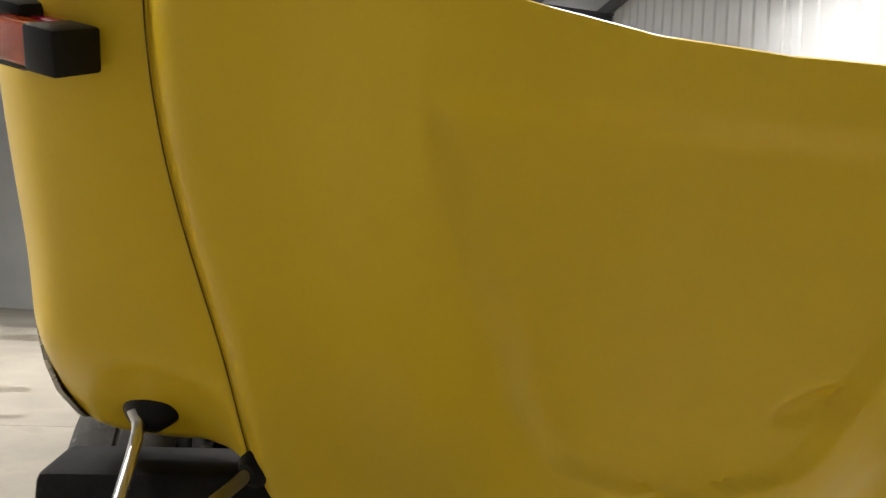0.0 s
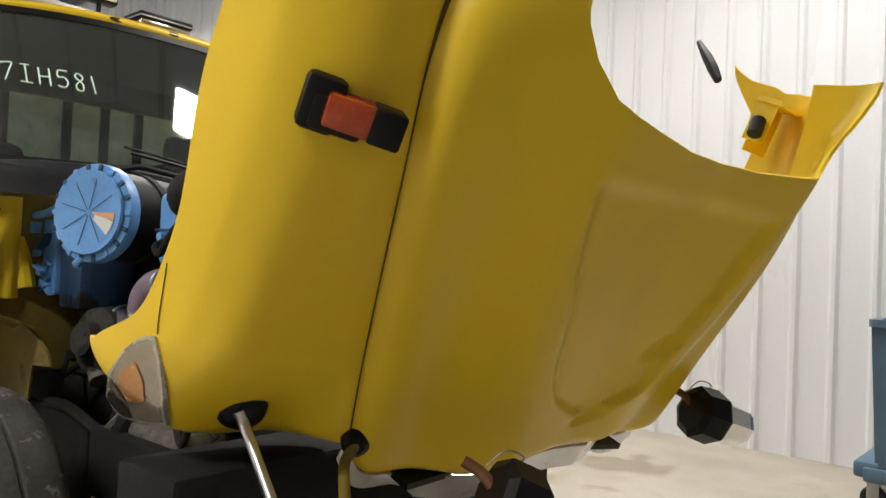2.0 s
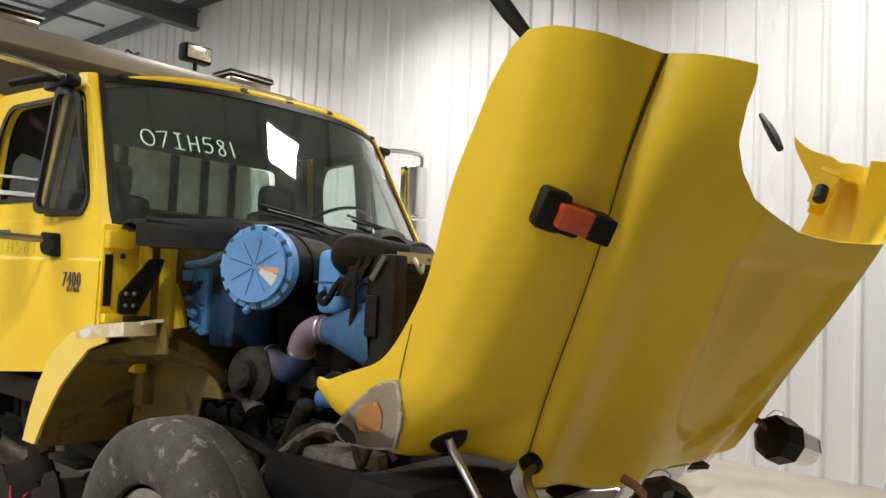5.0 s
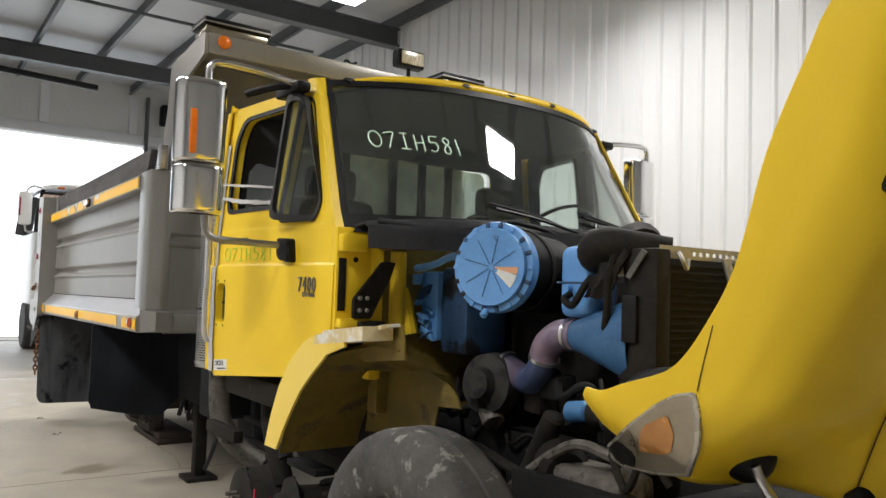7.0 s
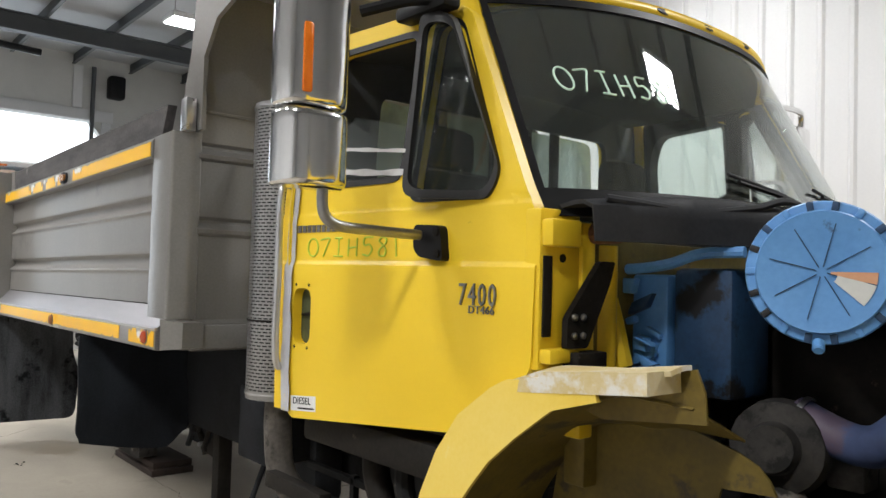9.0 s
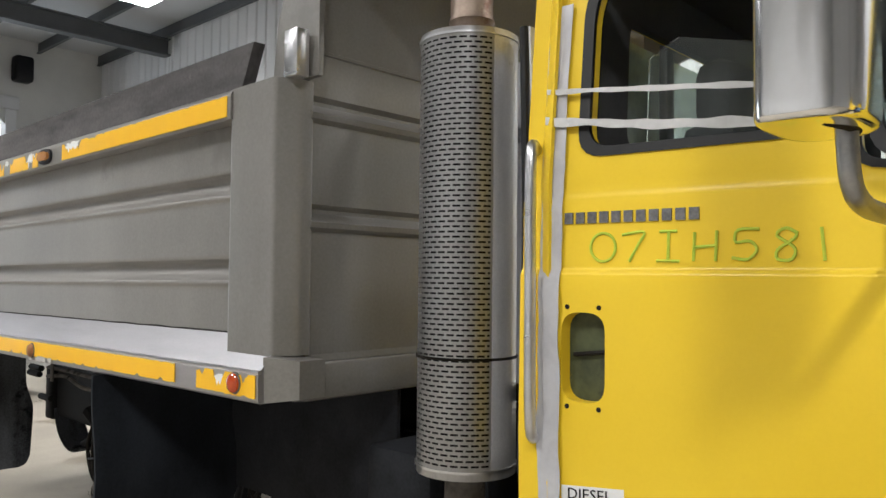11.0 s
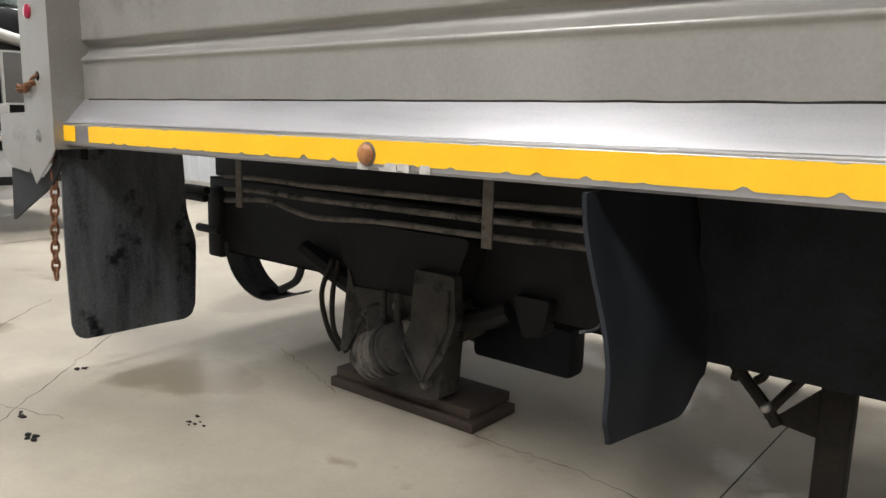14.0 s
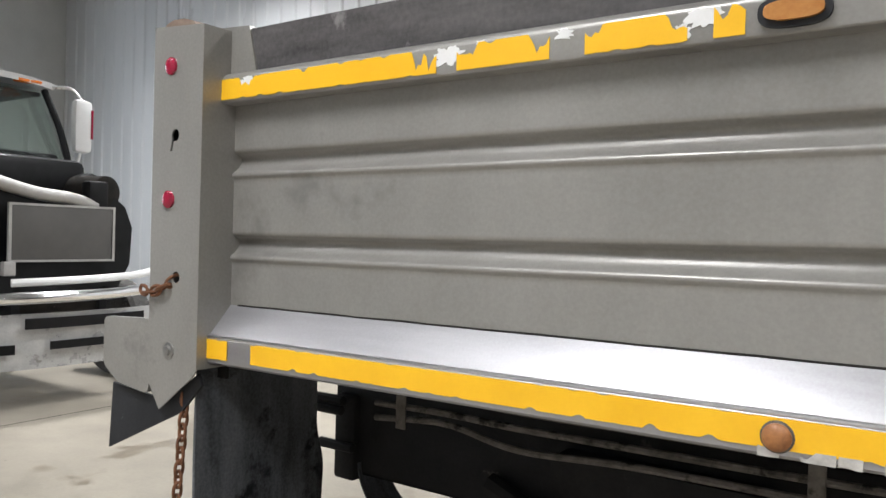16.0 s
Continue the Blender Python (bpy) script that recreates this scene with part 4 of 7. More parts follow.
part("rear_cross_beam", box(-8.72, -8.60, 1.10, 2.2, 0.47, 0.85, 0.02), CHASSIS, truck)
for k, (z, y) in enumerate(((0.80, 1.02), (0.84, 1.03), (0.62, 1.10))):
    part("bolt_end", rod((-8.70 - 0.1, y, z), (-8.60, y, z), 0.022, 10, 0.005), CHASSIS, truck)
# pipes along the sill
for k, z in enumerate((0.965, 0.905, 0.845)):
    drop = 0.018 if k == 2 else 0.0
    part("air_line", tube([(-8.40, 1.0, z - 0.036), (-8.15, 0.985, z - 0.026 + drop), (-8.0, 0.98, z - 0.024 + drop), (-7.72, 0.97, z - 0.026 - drop), (-7.3, 0.965, z - 0.02), (-6.75, 0.96, z - 0.012), (-6.20, 0.955, z + 0.004)], 0.013, 8), CAST, truck, "dark steel line")
for x, y in ((-8.25, 0.99), (-6.745, 0.96), (-6.215, 0.955)):
    part("line_bracket", box(x - 0.024, x + 0.024, y - 0.022, y - 0.016, 0.79, 1.11, 0.002), CAST, truck, "grey clamp strip")
# rear axle stub with its spring seat, resting on timber
ax = part("rear_axle", lathe((-7.15, 0.97, 0.36), (0, 1, 0), [(0, 0.03), (0.005, 0.075), (0.05, 0.085), (0.07, 0.11), (0.10, 0.115), (0.13, 0.09), (1.15, 0.09), (1.18, 0.115), (1.28, 0.08)], 28), CAST, truck, "greasy rear axle with wheels and drums removed")
part("differential", lathe((-7.15, 1.40, 0.40), (0, 1, 0), [(0, 0.08), (0.06, 0.17), (0.2, 0.20), (0.34, 0.17), (0.40, 0.08)], 28), CAST, ax)
for k in range(6):
    part("spline_ring", lathe((-7.36 + 0.038 * k, 0.985 - 0.006 * k, 0.235 + 0.018 * k), (0.9, -0.12, 0.35), [(0, 0.085), (0.008, 0.108), (0.018, 0.108), (0.026, 0.085)], 20), CAST if k < 3 else DARK_CAST, ax)
part("cam_bracket", prism(rounded([(-7.10, 0.66), (-6.90, 0.66), (-6.89, 0.48), (-6.96, 0.30), (-7.04, 0.19), (-7.09, 0.22), (-7.17, 0.32), (-7.12, 0.42)], 0.025), lambda a, b, d: (a, 0.955 + d + 0.02 * noise.noise((a * 9, b * 9, 4.0)), b), 0.05), DARK_CAST, ax, "pointed dark bracket")
part("bracket_rib", tube([(-6.92, 0.95, 0.60), (-6.93, 0.95, 0.45), (-7.05, 0.95, 0.21), (-7.15, 0.95, 0.33)], 0.009, 8, 1), DARK_CAST, ax)
part("hanger_edge", prism([(-7.51, 0.60), (-7.47, 0.50), (-7.42, 0.39), (-7.52, 0.22), (-7.56, 0.22)], lambda a, b, d: (a, 0.99 + d, b), 0.03), DARK_CAST, ax)
part("hanger", prism(rounded([(-7.62, 0.80), (-6.86, 0.80), (-6.98, 0.50), (-7.10, 0.40), (-7.34, 0.40), (-7.50, 0.52)], 0.04), lambda a, b, d: (a, 1.0 + d, b), 0.13), CHASSIS, ax, "black spring hanger")
part("spring_leaf", tube([(-7.9, 1.08, 0.62), (-7.5, 1.08, 0.47), (-7.15, 1.08, 0.44), (-6.9, 1.10, 0.46), (-6.75, 1.12, 0.52)], 0.045, 8), CHASSIS, ax)
for k in range(4):
    part("u_bolt", rod((-7.27 + 0.08 * (k % 2), 0.96 + 0.14 * (k // 2), 0.22), (-7.27 + 0.08 * (k % 2), 0.96 + 0.14 * (k // 2), 0.55), 0.014, 8), DARK_CAST, ax)
part("brake_chamber", rod((-7.36, 1.06, 0.46), (-7.30, 1.02, 0.28), 0.085, 18, 0.02), DARK_CAST, ax)
for k, off in enumerate((0.0, 0.048)):
    solo("timber_block", box(-7.69 + 0.02 * k, -6.86 - 0.03 * k, 1.05 + 0.02 * k, 1.36, off + 0.001, off + 0.046, 0.006), TIMBER, "dark dirty packing board under the axle", "timber", "", "axle blocks")
part("spring_seat", prism(rounded([(-7.50, 0.52), (-6.93, 0.54), (-6.98, 0.38), (-7.0, 0.12), (-7.10, 0.097), (-7.40, 0.097), (-7.53, 0.18), (-7.48, 0.36)], 0.03), lambda a, b, d: (a, 1.0 + d + 0.03 * noise.noise((a * 6, b * 6, 2.0)), b), 0.13), DARK_CAST, ax, "rough dirty spring seat casting")
for bx, bz in ((-7.40, 0.42), (-7.05, 0.44), (-7.40, 0.20), (-7.06, 0.18), (-7.22, 0.48)):
    part("seat_bolt", lathe((bx, 1.0, bz), (0, -1, 0), [(-0.03, 0.02), (0.02, 0.02), (0.03, 0.012)], 8), CAST, ax)
part("drop_bracket", prism(rounded([(-6.72, 0.60), (-6.55, 0.60), (-6.58, 0.46), (-6.66, 0.44)], 0.02), lambda a, b, d: (a, 1.08 + d, b), 0.08), CHASSIS, truck)
part("drum_box", box(-7.15, -6.64, 1.42, 1.56, 0.18, 0.40, 0.03), TAR, truck, "black box behind the axle")
part("strap_curl", sheet(lambda i, j: Vector((-8.36 + 0.23 * math.cos(math.pi * (0.95 + 0.75 * i)) + 0.10 * i, 1.12 + 0.20 * j, 0.52 + 0.22 * math.sin(math.pi * (0.95 + 0.75 * i)))), 20, 2, 0.006), FLAP, truck, "curled rubber strip hanging under the frame")
for k, x in enumerate((-7.62, -7.58)):
    part("hose", tube([(x, 1.0, 0.62), (x - 0.05 + 0.03 * k, 0.98, 0.46), (x - 0.02, 0.99, 0.30), (x + 0.03, 1.02, 0.2)], 0.012, 8), GRIME, truck)
part("strap_curl", tube([(-8.05, 1.2, 0.52), (-8.08, 1.18, 0.42), (-8.18, 1.16, 0.36)], 0.02, 8), BLACK_RUBBER, truck)


def flap(x, y0, y1, top, low, wave, twist, seed, bulge=0.0):
    def fn(i, j):
        edge = max(0.0, 0.12 - min(i, 1 - i)) / 0.12
        y, z = y0 + (y1 - y0) * i, top + (low(i) + 0.075 * (1 - math.sqrt(1 - edge * edge)) - top) * j
        return Vector((x + wave * math.sin(3.0 * i + 2.2 * j + seed) * j + twist * i * j, y + 0.035 * math.sin(2.6 * j) * (i - 0.4) + bulge * i * i * step(j, 0.36, 0.62), z))
    return sheet(fn, 36, 24, 0.012)


part("mud_flap", flap(-8.70, 0.335, 0.945, 1.06, lambda i: 0.165 - 0.02 * i, 0.02, 0.0, 0.0, 0.05), FLAP, truck, "worn black rubber mud flap")
part("mud_flap", sheet(lambda i, j: Vector((-6.02 + 0.10 * step(j, 0.0, 0.75) - 0.03 * math.sin(math.pi * i) * step(j, 0.3, 1.0), (0.302 + 0.69 * i) - 0.05 * j * (0.6 + 0.4 * i) + 0.028 * step(j, 0.88, 1.0) * (1 - 2 * i), 1.10 + (0.505 - 0.085 * math.sin(1.75 * i) + 0.10 * step(i, 0.72, 1.0) ** 2 - 1.10) * j)), 36, 24, 0.012), FLAP_DARK, truck, "bent black rubber mud flap")
part("flap_crease", tube([(-5.995, 0.285, 0.77), (-5.99, 0.36, 0.765), (-5.99, 0.46, 0.80)], 0.004, 6), FLAP, truck)
part("mud_flap", flap(-8.70, 2.25, 2.89, 1.06, lambda i: 0.165, 0.02, 0.0, 0.6), FLAP, truck, "worn black rubber mud flap")
part("side_shield", box(-5.96, -4.86, 0.92, 0.94, 0.56, 1.12, 0.006), TAR, truck, "black side shield")
part("fuel_tank", box(-4.75, -4.45, 0.95, 1.12, 0.40, 1.0, 0.04), TAR, truck)
part("battery_box", box(-4.80, -4.50, 0.72, 1.1, 0.60, 0.95, 0.02), TAR, truck, "dark box under the cab")
x, y = -5.555, 0.99
js = thing("axle_stand", (x, y, 0), "black steel axle stand on the concrete", "stand", "axle stands")
part("foot_ring", box(x - 0.11, x + 0.11, y - 0.11, y + 0.11, 0.0, 0.03, 0.004), GRIME, js)
part("column", box(x - 0.042, x + 0.042, y - 0.042, y + 0.042, 0.03, 0.56, 0.006), GRIME, js)
for pts, r in (([(-5.90, 0.96, 0.68), (-5.864, 0.95, 0.60), (-5.735, 0.95, 0.456), (-5.70, 0.95, 0.41)], 0.019), ([(-5.60, 0.95, 0.63), (-5.712, 0.95, 0.47), (-5.72, 0.95, 0.43)], 0.014), ([(-5.82, 0.94, 0.58), (-5.83, 0.94, 0.52)], 0.012), ([(-5.735, 0.94, 0.60), (-5.745, 0.93, 0.555), (-5.765, 0.93, 0.535)], 0.013)):
    part("strut", tube(pts, r, 8), GRIME, truck)
part("strut_plate", prism([(-5.74, 0.42), (-5.70, 0.44), (-5.60, 0.54), (-5.59, 0.40)], lambda a, b, d: (a, 0.955 + d, b), 0.02), GRIME, truck)
part("strut_bolt", lathe((-5.73, 0.93, 0.462), (0, -1, 0), [(-0.02, 0.014), (0.012, 0.014), (0.018, 0.008)], 8), GALV, truck)
part("gearbox", join(box(-4.3, -2.9, 1.15, 1.85, 0.38, 0.98, 0.06), lathe((-4.3, 1.5, 0.62), (-1, 0, 0), [(0, 0.28), (0.2, 0.2), (0.45, 0.12)], 20)), GRIME, truck, "oily dark gearbox between the frame rails")
hub = part("hub_drum", lathe((-3.62, 0.55, 0.262), (0.1, 1, 0.0), [(0, 0.07), (0.012, 0.20), (0.02, 0.245), (0.16, 0.255), (0.175, 0.262), (0.195, 0.262), (0.20, 0.2), (0.2, 0.05)], 36, True), GRIME, truck, "bare greasy brake drum")
for k in range(10):
    part("stud", lathe((-3.62 + 0.13 * math.cos(k * math.tau / 10), 0.555, 0.262 + 0.13 * math.sin(k * math.tau / 10)), (0, -1, 0), [(-0.01, 0.011), (0.05, 0.011)], 8), CAST, hub)
part("axle_beam", join(box(-3.25, -2.30, 0.80, 0.96, 0.03, 0.52, 0.03), box(-3.2, -2.5, 0.62, 0.80, 0.02, 0.30, 0.03)), GRIME, truck, "greasy front axle parts")
part("step_bracket", box(-4.24, -3.80, 0.585, 0.64, 0.60, 0.665, 0.008), GRIME, truck)
part("hose", tube([(-5.98, 1.0, 0.62), (-5.99, 0.98, 0.48), (-6.02, 0.97, 0.40)], 0.018, 8), BLACK_RUBBER, truck)
part("hose", tube([(-4.95, 1.0, 0.62), (-4.90, 0.9, 0.45), (-4.93, 0.86, 0.30), (-5.0, 0.85, 0.2)], 0.014, 8), BLACK_RUBBER, truck)

# ---- front wheel and quarter fender ----
WX, WY, WR = -1.98, 0.40, 0.49
wheel = part("front_wheel", lathe((WX, WY + 0.05, WR), (0, 1, 0), [(0, 0.27), (0.0, 0.255), (0.03, 0.25), (0.09, 0.2), (0.1, 0.1), (0.06, 0.09), (0.05, 0.02)], 36), GALV, truck, "steel front wheel")
part("tyre", lathe((WX, WY, WR), (0, 1, 0), [(0.03, 0.275), (0.01, 0.30), (0.0, 0.36), (0.004, 0.42), (0.018, 0.455), (0.045, WR - 0.012), (0.085, WR), (0.135, WR), (0.14, WR - 0.008), (0.148, WR - 0.008), (0.153, WR), (0.205, WR), (0.245, WR - 0.012), (0.272, 0.455), (0.286, 0.42), (0.29, 0.36), (0.28, 0.30), (0.26, 0.275)], 64, True), TYRE, wheel, "bald dusty tyre")
for k in range(10):
    t = k * math.tau / 10
    part("wheel_nut", lathe((WX + 0.14 * math.cos(t), WY + 0.115, WR + 0.14 * math.sin(t)), (0, -1, 0), [(0, 0.016), (0.02, 0.016), (0.03, 0.01)], 6), RUST, wheel)
OUT = [(-3.085, 0.737), (-3.045, 0.87), (-2.985, 1.0), (-2.90, 1.115), (-2.775, 1.205)]
INN = [(-2.56, 1.175), (-2.674, 1.091), (-2.77, 1.01), (-2.837, 0.93), (-2.91, 0.83), (-2.963, 0.738)]
PALE_YELLOW = surface("faded_yellow", (0.77, 0.54, 0.055), (0.83, 0.63, 0.14), 0.45, 0, 3.0, 90, 0.03, ((0.80, 0.70, 0.34), 6.0, 0.62))
fender = part("fender", plate(OUT + [(-2.72, 1.232), (-2.55, 1.252), (-2.44, 1.262)] + [(-2.42, 1.215)] + INN, (), lambda a, b, d: (a, 0.475 - 0.04 * (1.2 - b) + d, b), 0.012), PALE_YELLOW, truck, "faded yellow quarter fender, chipped white along the top")


def fender_top(i, j):
    t = i
    x = lerp_table(t, [(0, -3.085), (0.2, -3.045), (0.4, -2.985), (0.55, -2.90), (0.62, -2.775), (0.8, -2.45), (1, -2.27)])
    z = lerp_table(t, [(0, 0.737), (0.2, 0.87), (0.4, 1.0), (0.55, 1.115), (0.62, 1.21), (0.7, 1.262), (1, 1.30)])
    return Vector((x, 0.485 + 0.14 * j + 0.12 * max(0, t - 0.55) * (1 - j), z + 0.01 * math.sin(2 * j)))


CHIPPED = surface("chipped_yellow", (0.55, 0.40, 0.10), (0.70, 0.62, 0.42), 0.55, 0, 6.0, 60, 0.08, ((0.72, 0.70, 0.64), 7.0, 0.50))
part("fender_ledge", sheet(fender_top, 40, 4, 0.012), CHIPPED, fender, "worn pale top ledge")
part("fender_step", prism([(-2.675, 1.206), (-2.283, 1.247), (-2.285, 1.299), (-2.598, 1.266), (-2.604, 1.25), (-2.668, 1.244)], lambda a, b, d: (a, 0.474 + d, b), 0.13), CHIPPED, fender, "chipped white step of the fender")


ARCH_IN = [(-2.975, 0.72), (-2.922, 0.84), (-2.85, 0.945), (-2.785, 1.03), (-2.69, 1.108), (-2.575, 1.188), (-2.45, 1.222), (-2.26, 1.215)]


def arch_roof(i, j):
    x, z = (float(np.interp(i, np.linspace(0, 1, len(ARCH_IN)), [p[k] for p in ARCH_IN])) for k in (0, 1))
    return Vector((x, (0.478 + 0.14 * step(i, 0.62, 0.8)) * (1 - j) + 0.85 * j, z - 0.10 * j * step(i, 0.5, 0.8)))


# the arch's inside shade is painted in along with the dirt
part("wheel_liner", sheet(arch_roof, 32, 6, 0.006), YELLOW_DIRTY_SHADED, fender, "dirty yellow wheel arch liner, darkened for shade")
part("liner_wall", plate([(-2.88, 0.80), (-2.86, 0.92), (-2.79, 1.06), (-2.72, 1.115), (-2.514, 1.127), (-2.42, 1.118), (-2.347, 1.103), (-2.28, 1.085), (-2.223, 1.058), (-2.195, 1.03), (-2.178, 0.996), (-2.318, 0.986), (-2.335, 0.93), (-2.353, 0.855), (-2.6, 0.83)], (), lambda a, b, d: (a, 0.852 + d + 0.01 * math.sin(9 * a), b), 0.008), YELLOW_DIRTY_SHADED, fender, "dirty yellow inner wheel arch, darkened for shade")
part("liner_cheek", plate([(-2.674, 1.19), (-2.47, 1.225), (-2.447, 1.268), (-2.257, 1.30), (-2.235, 1.25), (-2.228, 1.179), (-2.52, 1.147)], (), lambda a, b, d: (a, 0.622 + d, b), 0.008), YELLOW_DIRTY_SHADED, fender)
part("inner_frame", box(-2.95, -2.0, 0.90, 0.93, 0.45, 0.84, 0.01), GRIME, truck)

# front beam and bumper stub under the hood
part("front_beam", join(box(-1.10, -0.86, 0.545, 1.95, 0.60, 0.945, 0.02), box(-1.9, -1.05, 0.86, 0.95, 0.62, 0.84, 0.01)), CHASSIS, truck, "black front beam")

# ---- cab ----
def door_y(x, z):
    """The cab's flank: drawn in to the front, a step at the belt, leaning in above the sill."""
    return 0.468 + (x + 3.9) * 0.085 + 0.011 * step(z, 1.525, 1.545) + 0.006 * step(z, 1.70, 1.72) + max(0.0, z - 1.74) * (0.16 + 0.10 * min(0.0, x + 3.1)) + 0.03 * max(0.0, 1.15 - z)


def flank(far, lift=0.0):
    return (lambda a, b, d: (a, door_y(a, b) + lift + d, b)) if far == 1 else (lambda a, b, d: (a, FAR_Y - door_y(a, b) - lift - d, b))


def grow(loop, k, c):
    return [(c[0] + (a - c[0]) * k, c[1] + (b - c[1]) * k) for a, b in loop]


CUTS = [("b", z) for z in (1.15, 1.525, 1.53, 1.535, 1.54, 1.545, 1.70, 1.71, 1.72, 1.74)]
DOOR = rounded([(-3.872, 0.955), (-2.92, 1.045), (-2.72, 1.24), (-2.71, 1.66), (-2.77, 1.76), (-3.09, 2.35), (-3.18, 2.39), (-3.86, 2.375)], 0.05)
VENT = rounded([(-3.235, 1.74), (-2.90, 1.735), (-2.87, 1.81), (-3.115, 2.315), (-3.225, 2.325)], 0.055)
VENT_LEAF = rounded([(-3.185, 1.75), (-2.90, 1.735), (-2.87, 1.81), (-3.115, 2.315), (-3.222, 2.33)], 0.055)
SIDE_WINDOW = rounded([(-3.80, 1.815), (-3.295, 1.815), (-3.295, 2.31), (-3.74, 2.30), (-3.80, 2.18)], 0.06)
HANDLE = rounded([(-3.845, 1.235), (-3.735, 1.235), (-3.735, 1.44), (-3.845, 1.44)], 0.045)
WS_BASE, WS_TOP = 1.69, 2.41


def ws_point(side, z, lift=0.0):
    """The windshield: side from -1 to 1, swept back at the corners."""
    half = 0.995 - 0.085 * (z - WS_BASE) / (WS_TOP - WS_BASE)
    x = -2.46 - (z - WS_BASE) * 0.53 - 0.28 * abs(side) ** 2.6
    return Vector((x + lift, YC + side * half, z + lift * 0.5 + 0.018 * (1 - side * side) * max(0.0, (z - WS_BASE) / (WS_TOP - WS_BASE)) ** 1.3))


def roof_point(u, v):
    side = 2 * u - 1
    top = ws_point(side, WS_TOP)
    x = top.x * (1 - v) - 3.96 * v
    edge = abs(side) ** 6
    rise = 0.038 * math.sin(math.pi * min(1.0, 0.30 + v * 0.62) ** 0.6)
    return Vector((x, top.y + (YC + side * 0.955 - top.y) * min(1, 2 * v), top.z + rise * (1 - edge) + 0.01 * v - 0.02 * edge))


cab = part("cab", sheet(roof_point, 48, 24, 0.03), YELLOW, truck, "bright yellow truck cab")
part("brow", sheet(lambda i, j: ws_point(2 * i - 1, WS_TOP - 0.004).lerp(roof_point(i, 0.004), j) + Vector((0.010 * math.sin(math.pi * j) * (1 - abs(2 * i - 1) ** 8), 0, 0)), 48, 6, 0.0), YELLOW, cab)
part("cab_back", plate(rounded([(0.50, 1.0), (2.72, 1.0), (2.70, 1.8), (2.60, 2.42), (0.62, 2.42), (0.52, 1.8)], 0.1), [rounded([(0.84, 1.86), (2.40, 1.86), (2.38, 2.26), (0.86, 2.26)], 0.06)], lambda a, b, d: (-3.93 - d, a, b), 0.03), YELLOW, cab)
LINING = surface("grey_cab_lining", (0.055, 0.055, 0.056), (0.09, 0.09, 0.092), 0.85, 0, 6.0, 100, 0.1)
part("back_lining", plate(rounded([(0.50, 1.0), (2.72, 1.0), (2.70, 1.8), (2.61, 2.44), (0.61, 2.44), (0.52, 1.8)], 0.1), [rounded([(0.86, 1.88), (2.38, 1.88), (2.36, 2.24), (0.88, 2.24)], 0.06)], lambda a, b, d: (-3.925 + d, a, b), 0.03), LINING, cab, "dark cab lining")
part("headliner", sheet(lambda i, j: roof_point(0.01 + 0.98 * i, 0.03 + 0.96 * j) + Vector((0, 0, -0.045)), 24, 12, 0.01), LINING, cab, "dark headliner")
part("rear_window", plate(rounded([(0.85, 1.87), (2.39, 1.87), (2.37, 2.25), (0.87, 2.25)], 0.06), (), lambda a, b, d: (-4.012 + d, a, b), 0.005), GLASS_HAZY, cab, "hazy rear window")
for y in (1.28, 1.62, 1.84, 2.05):
    part("window_guard", box(-4.0, -3.97, y - 0.025, y + 0.025, 1.84, 2.28, 0.004), BLACK_PLASTIC, cab, "black rear window guard bar")
GREEN_DIRT = surface("green_dirt", (0.015, 0.02, 0.008), (0.09, 0.105, 0.045), 0.6, 0, 9.0, 60, 0.2, ((0.01, 0.01, 0.008), 8.0, 0.5))
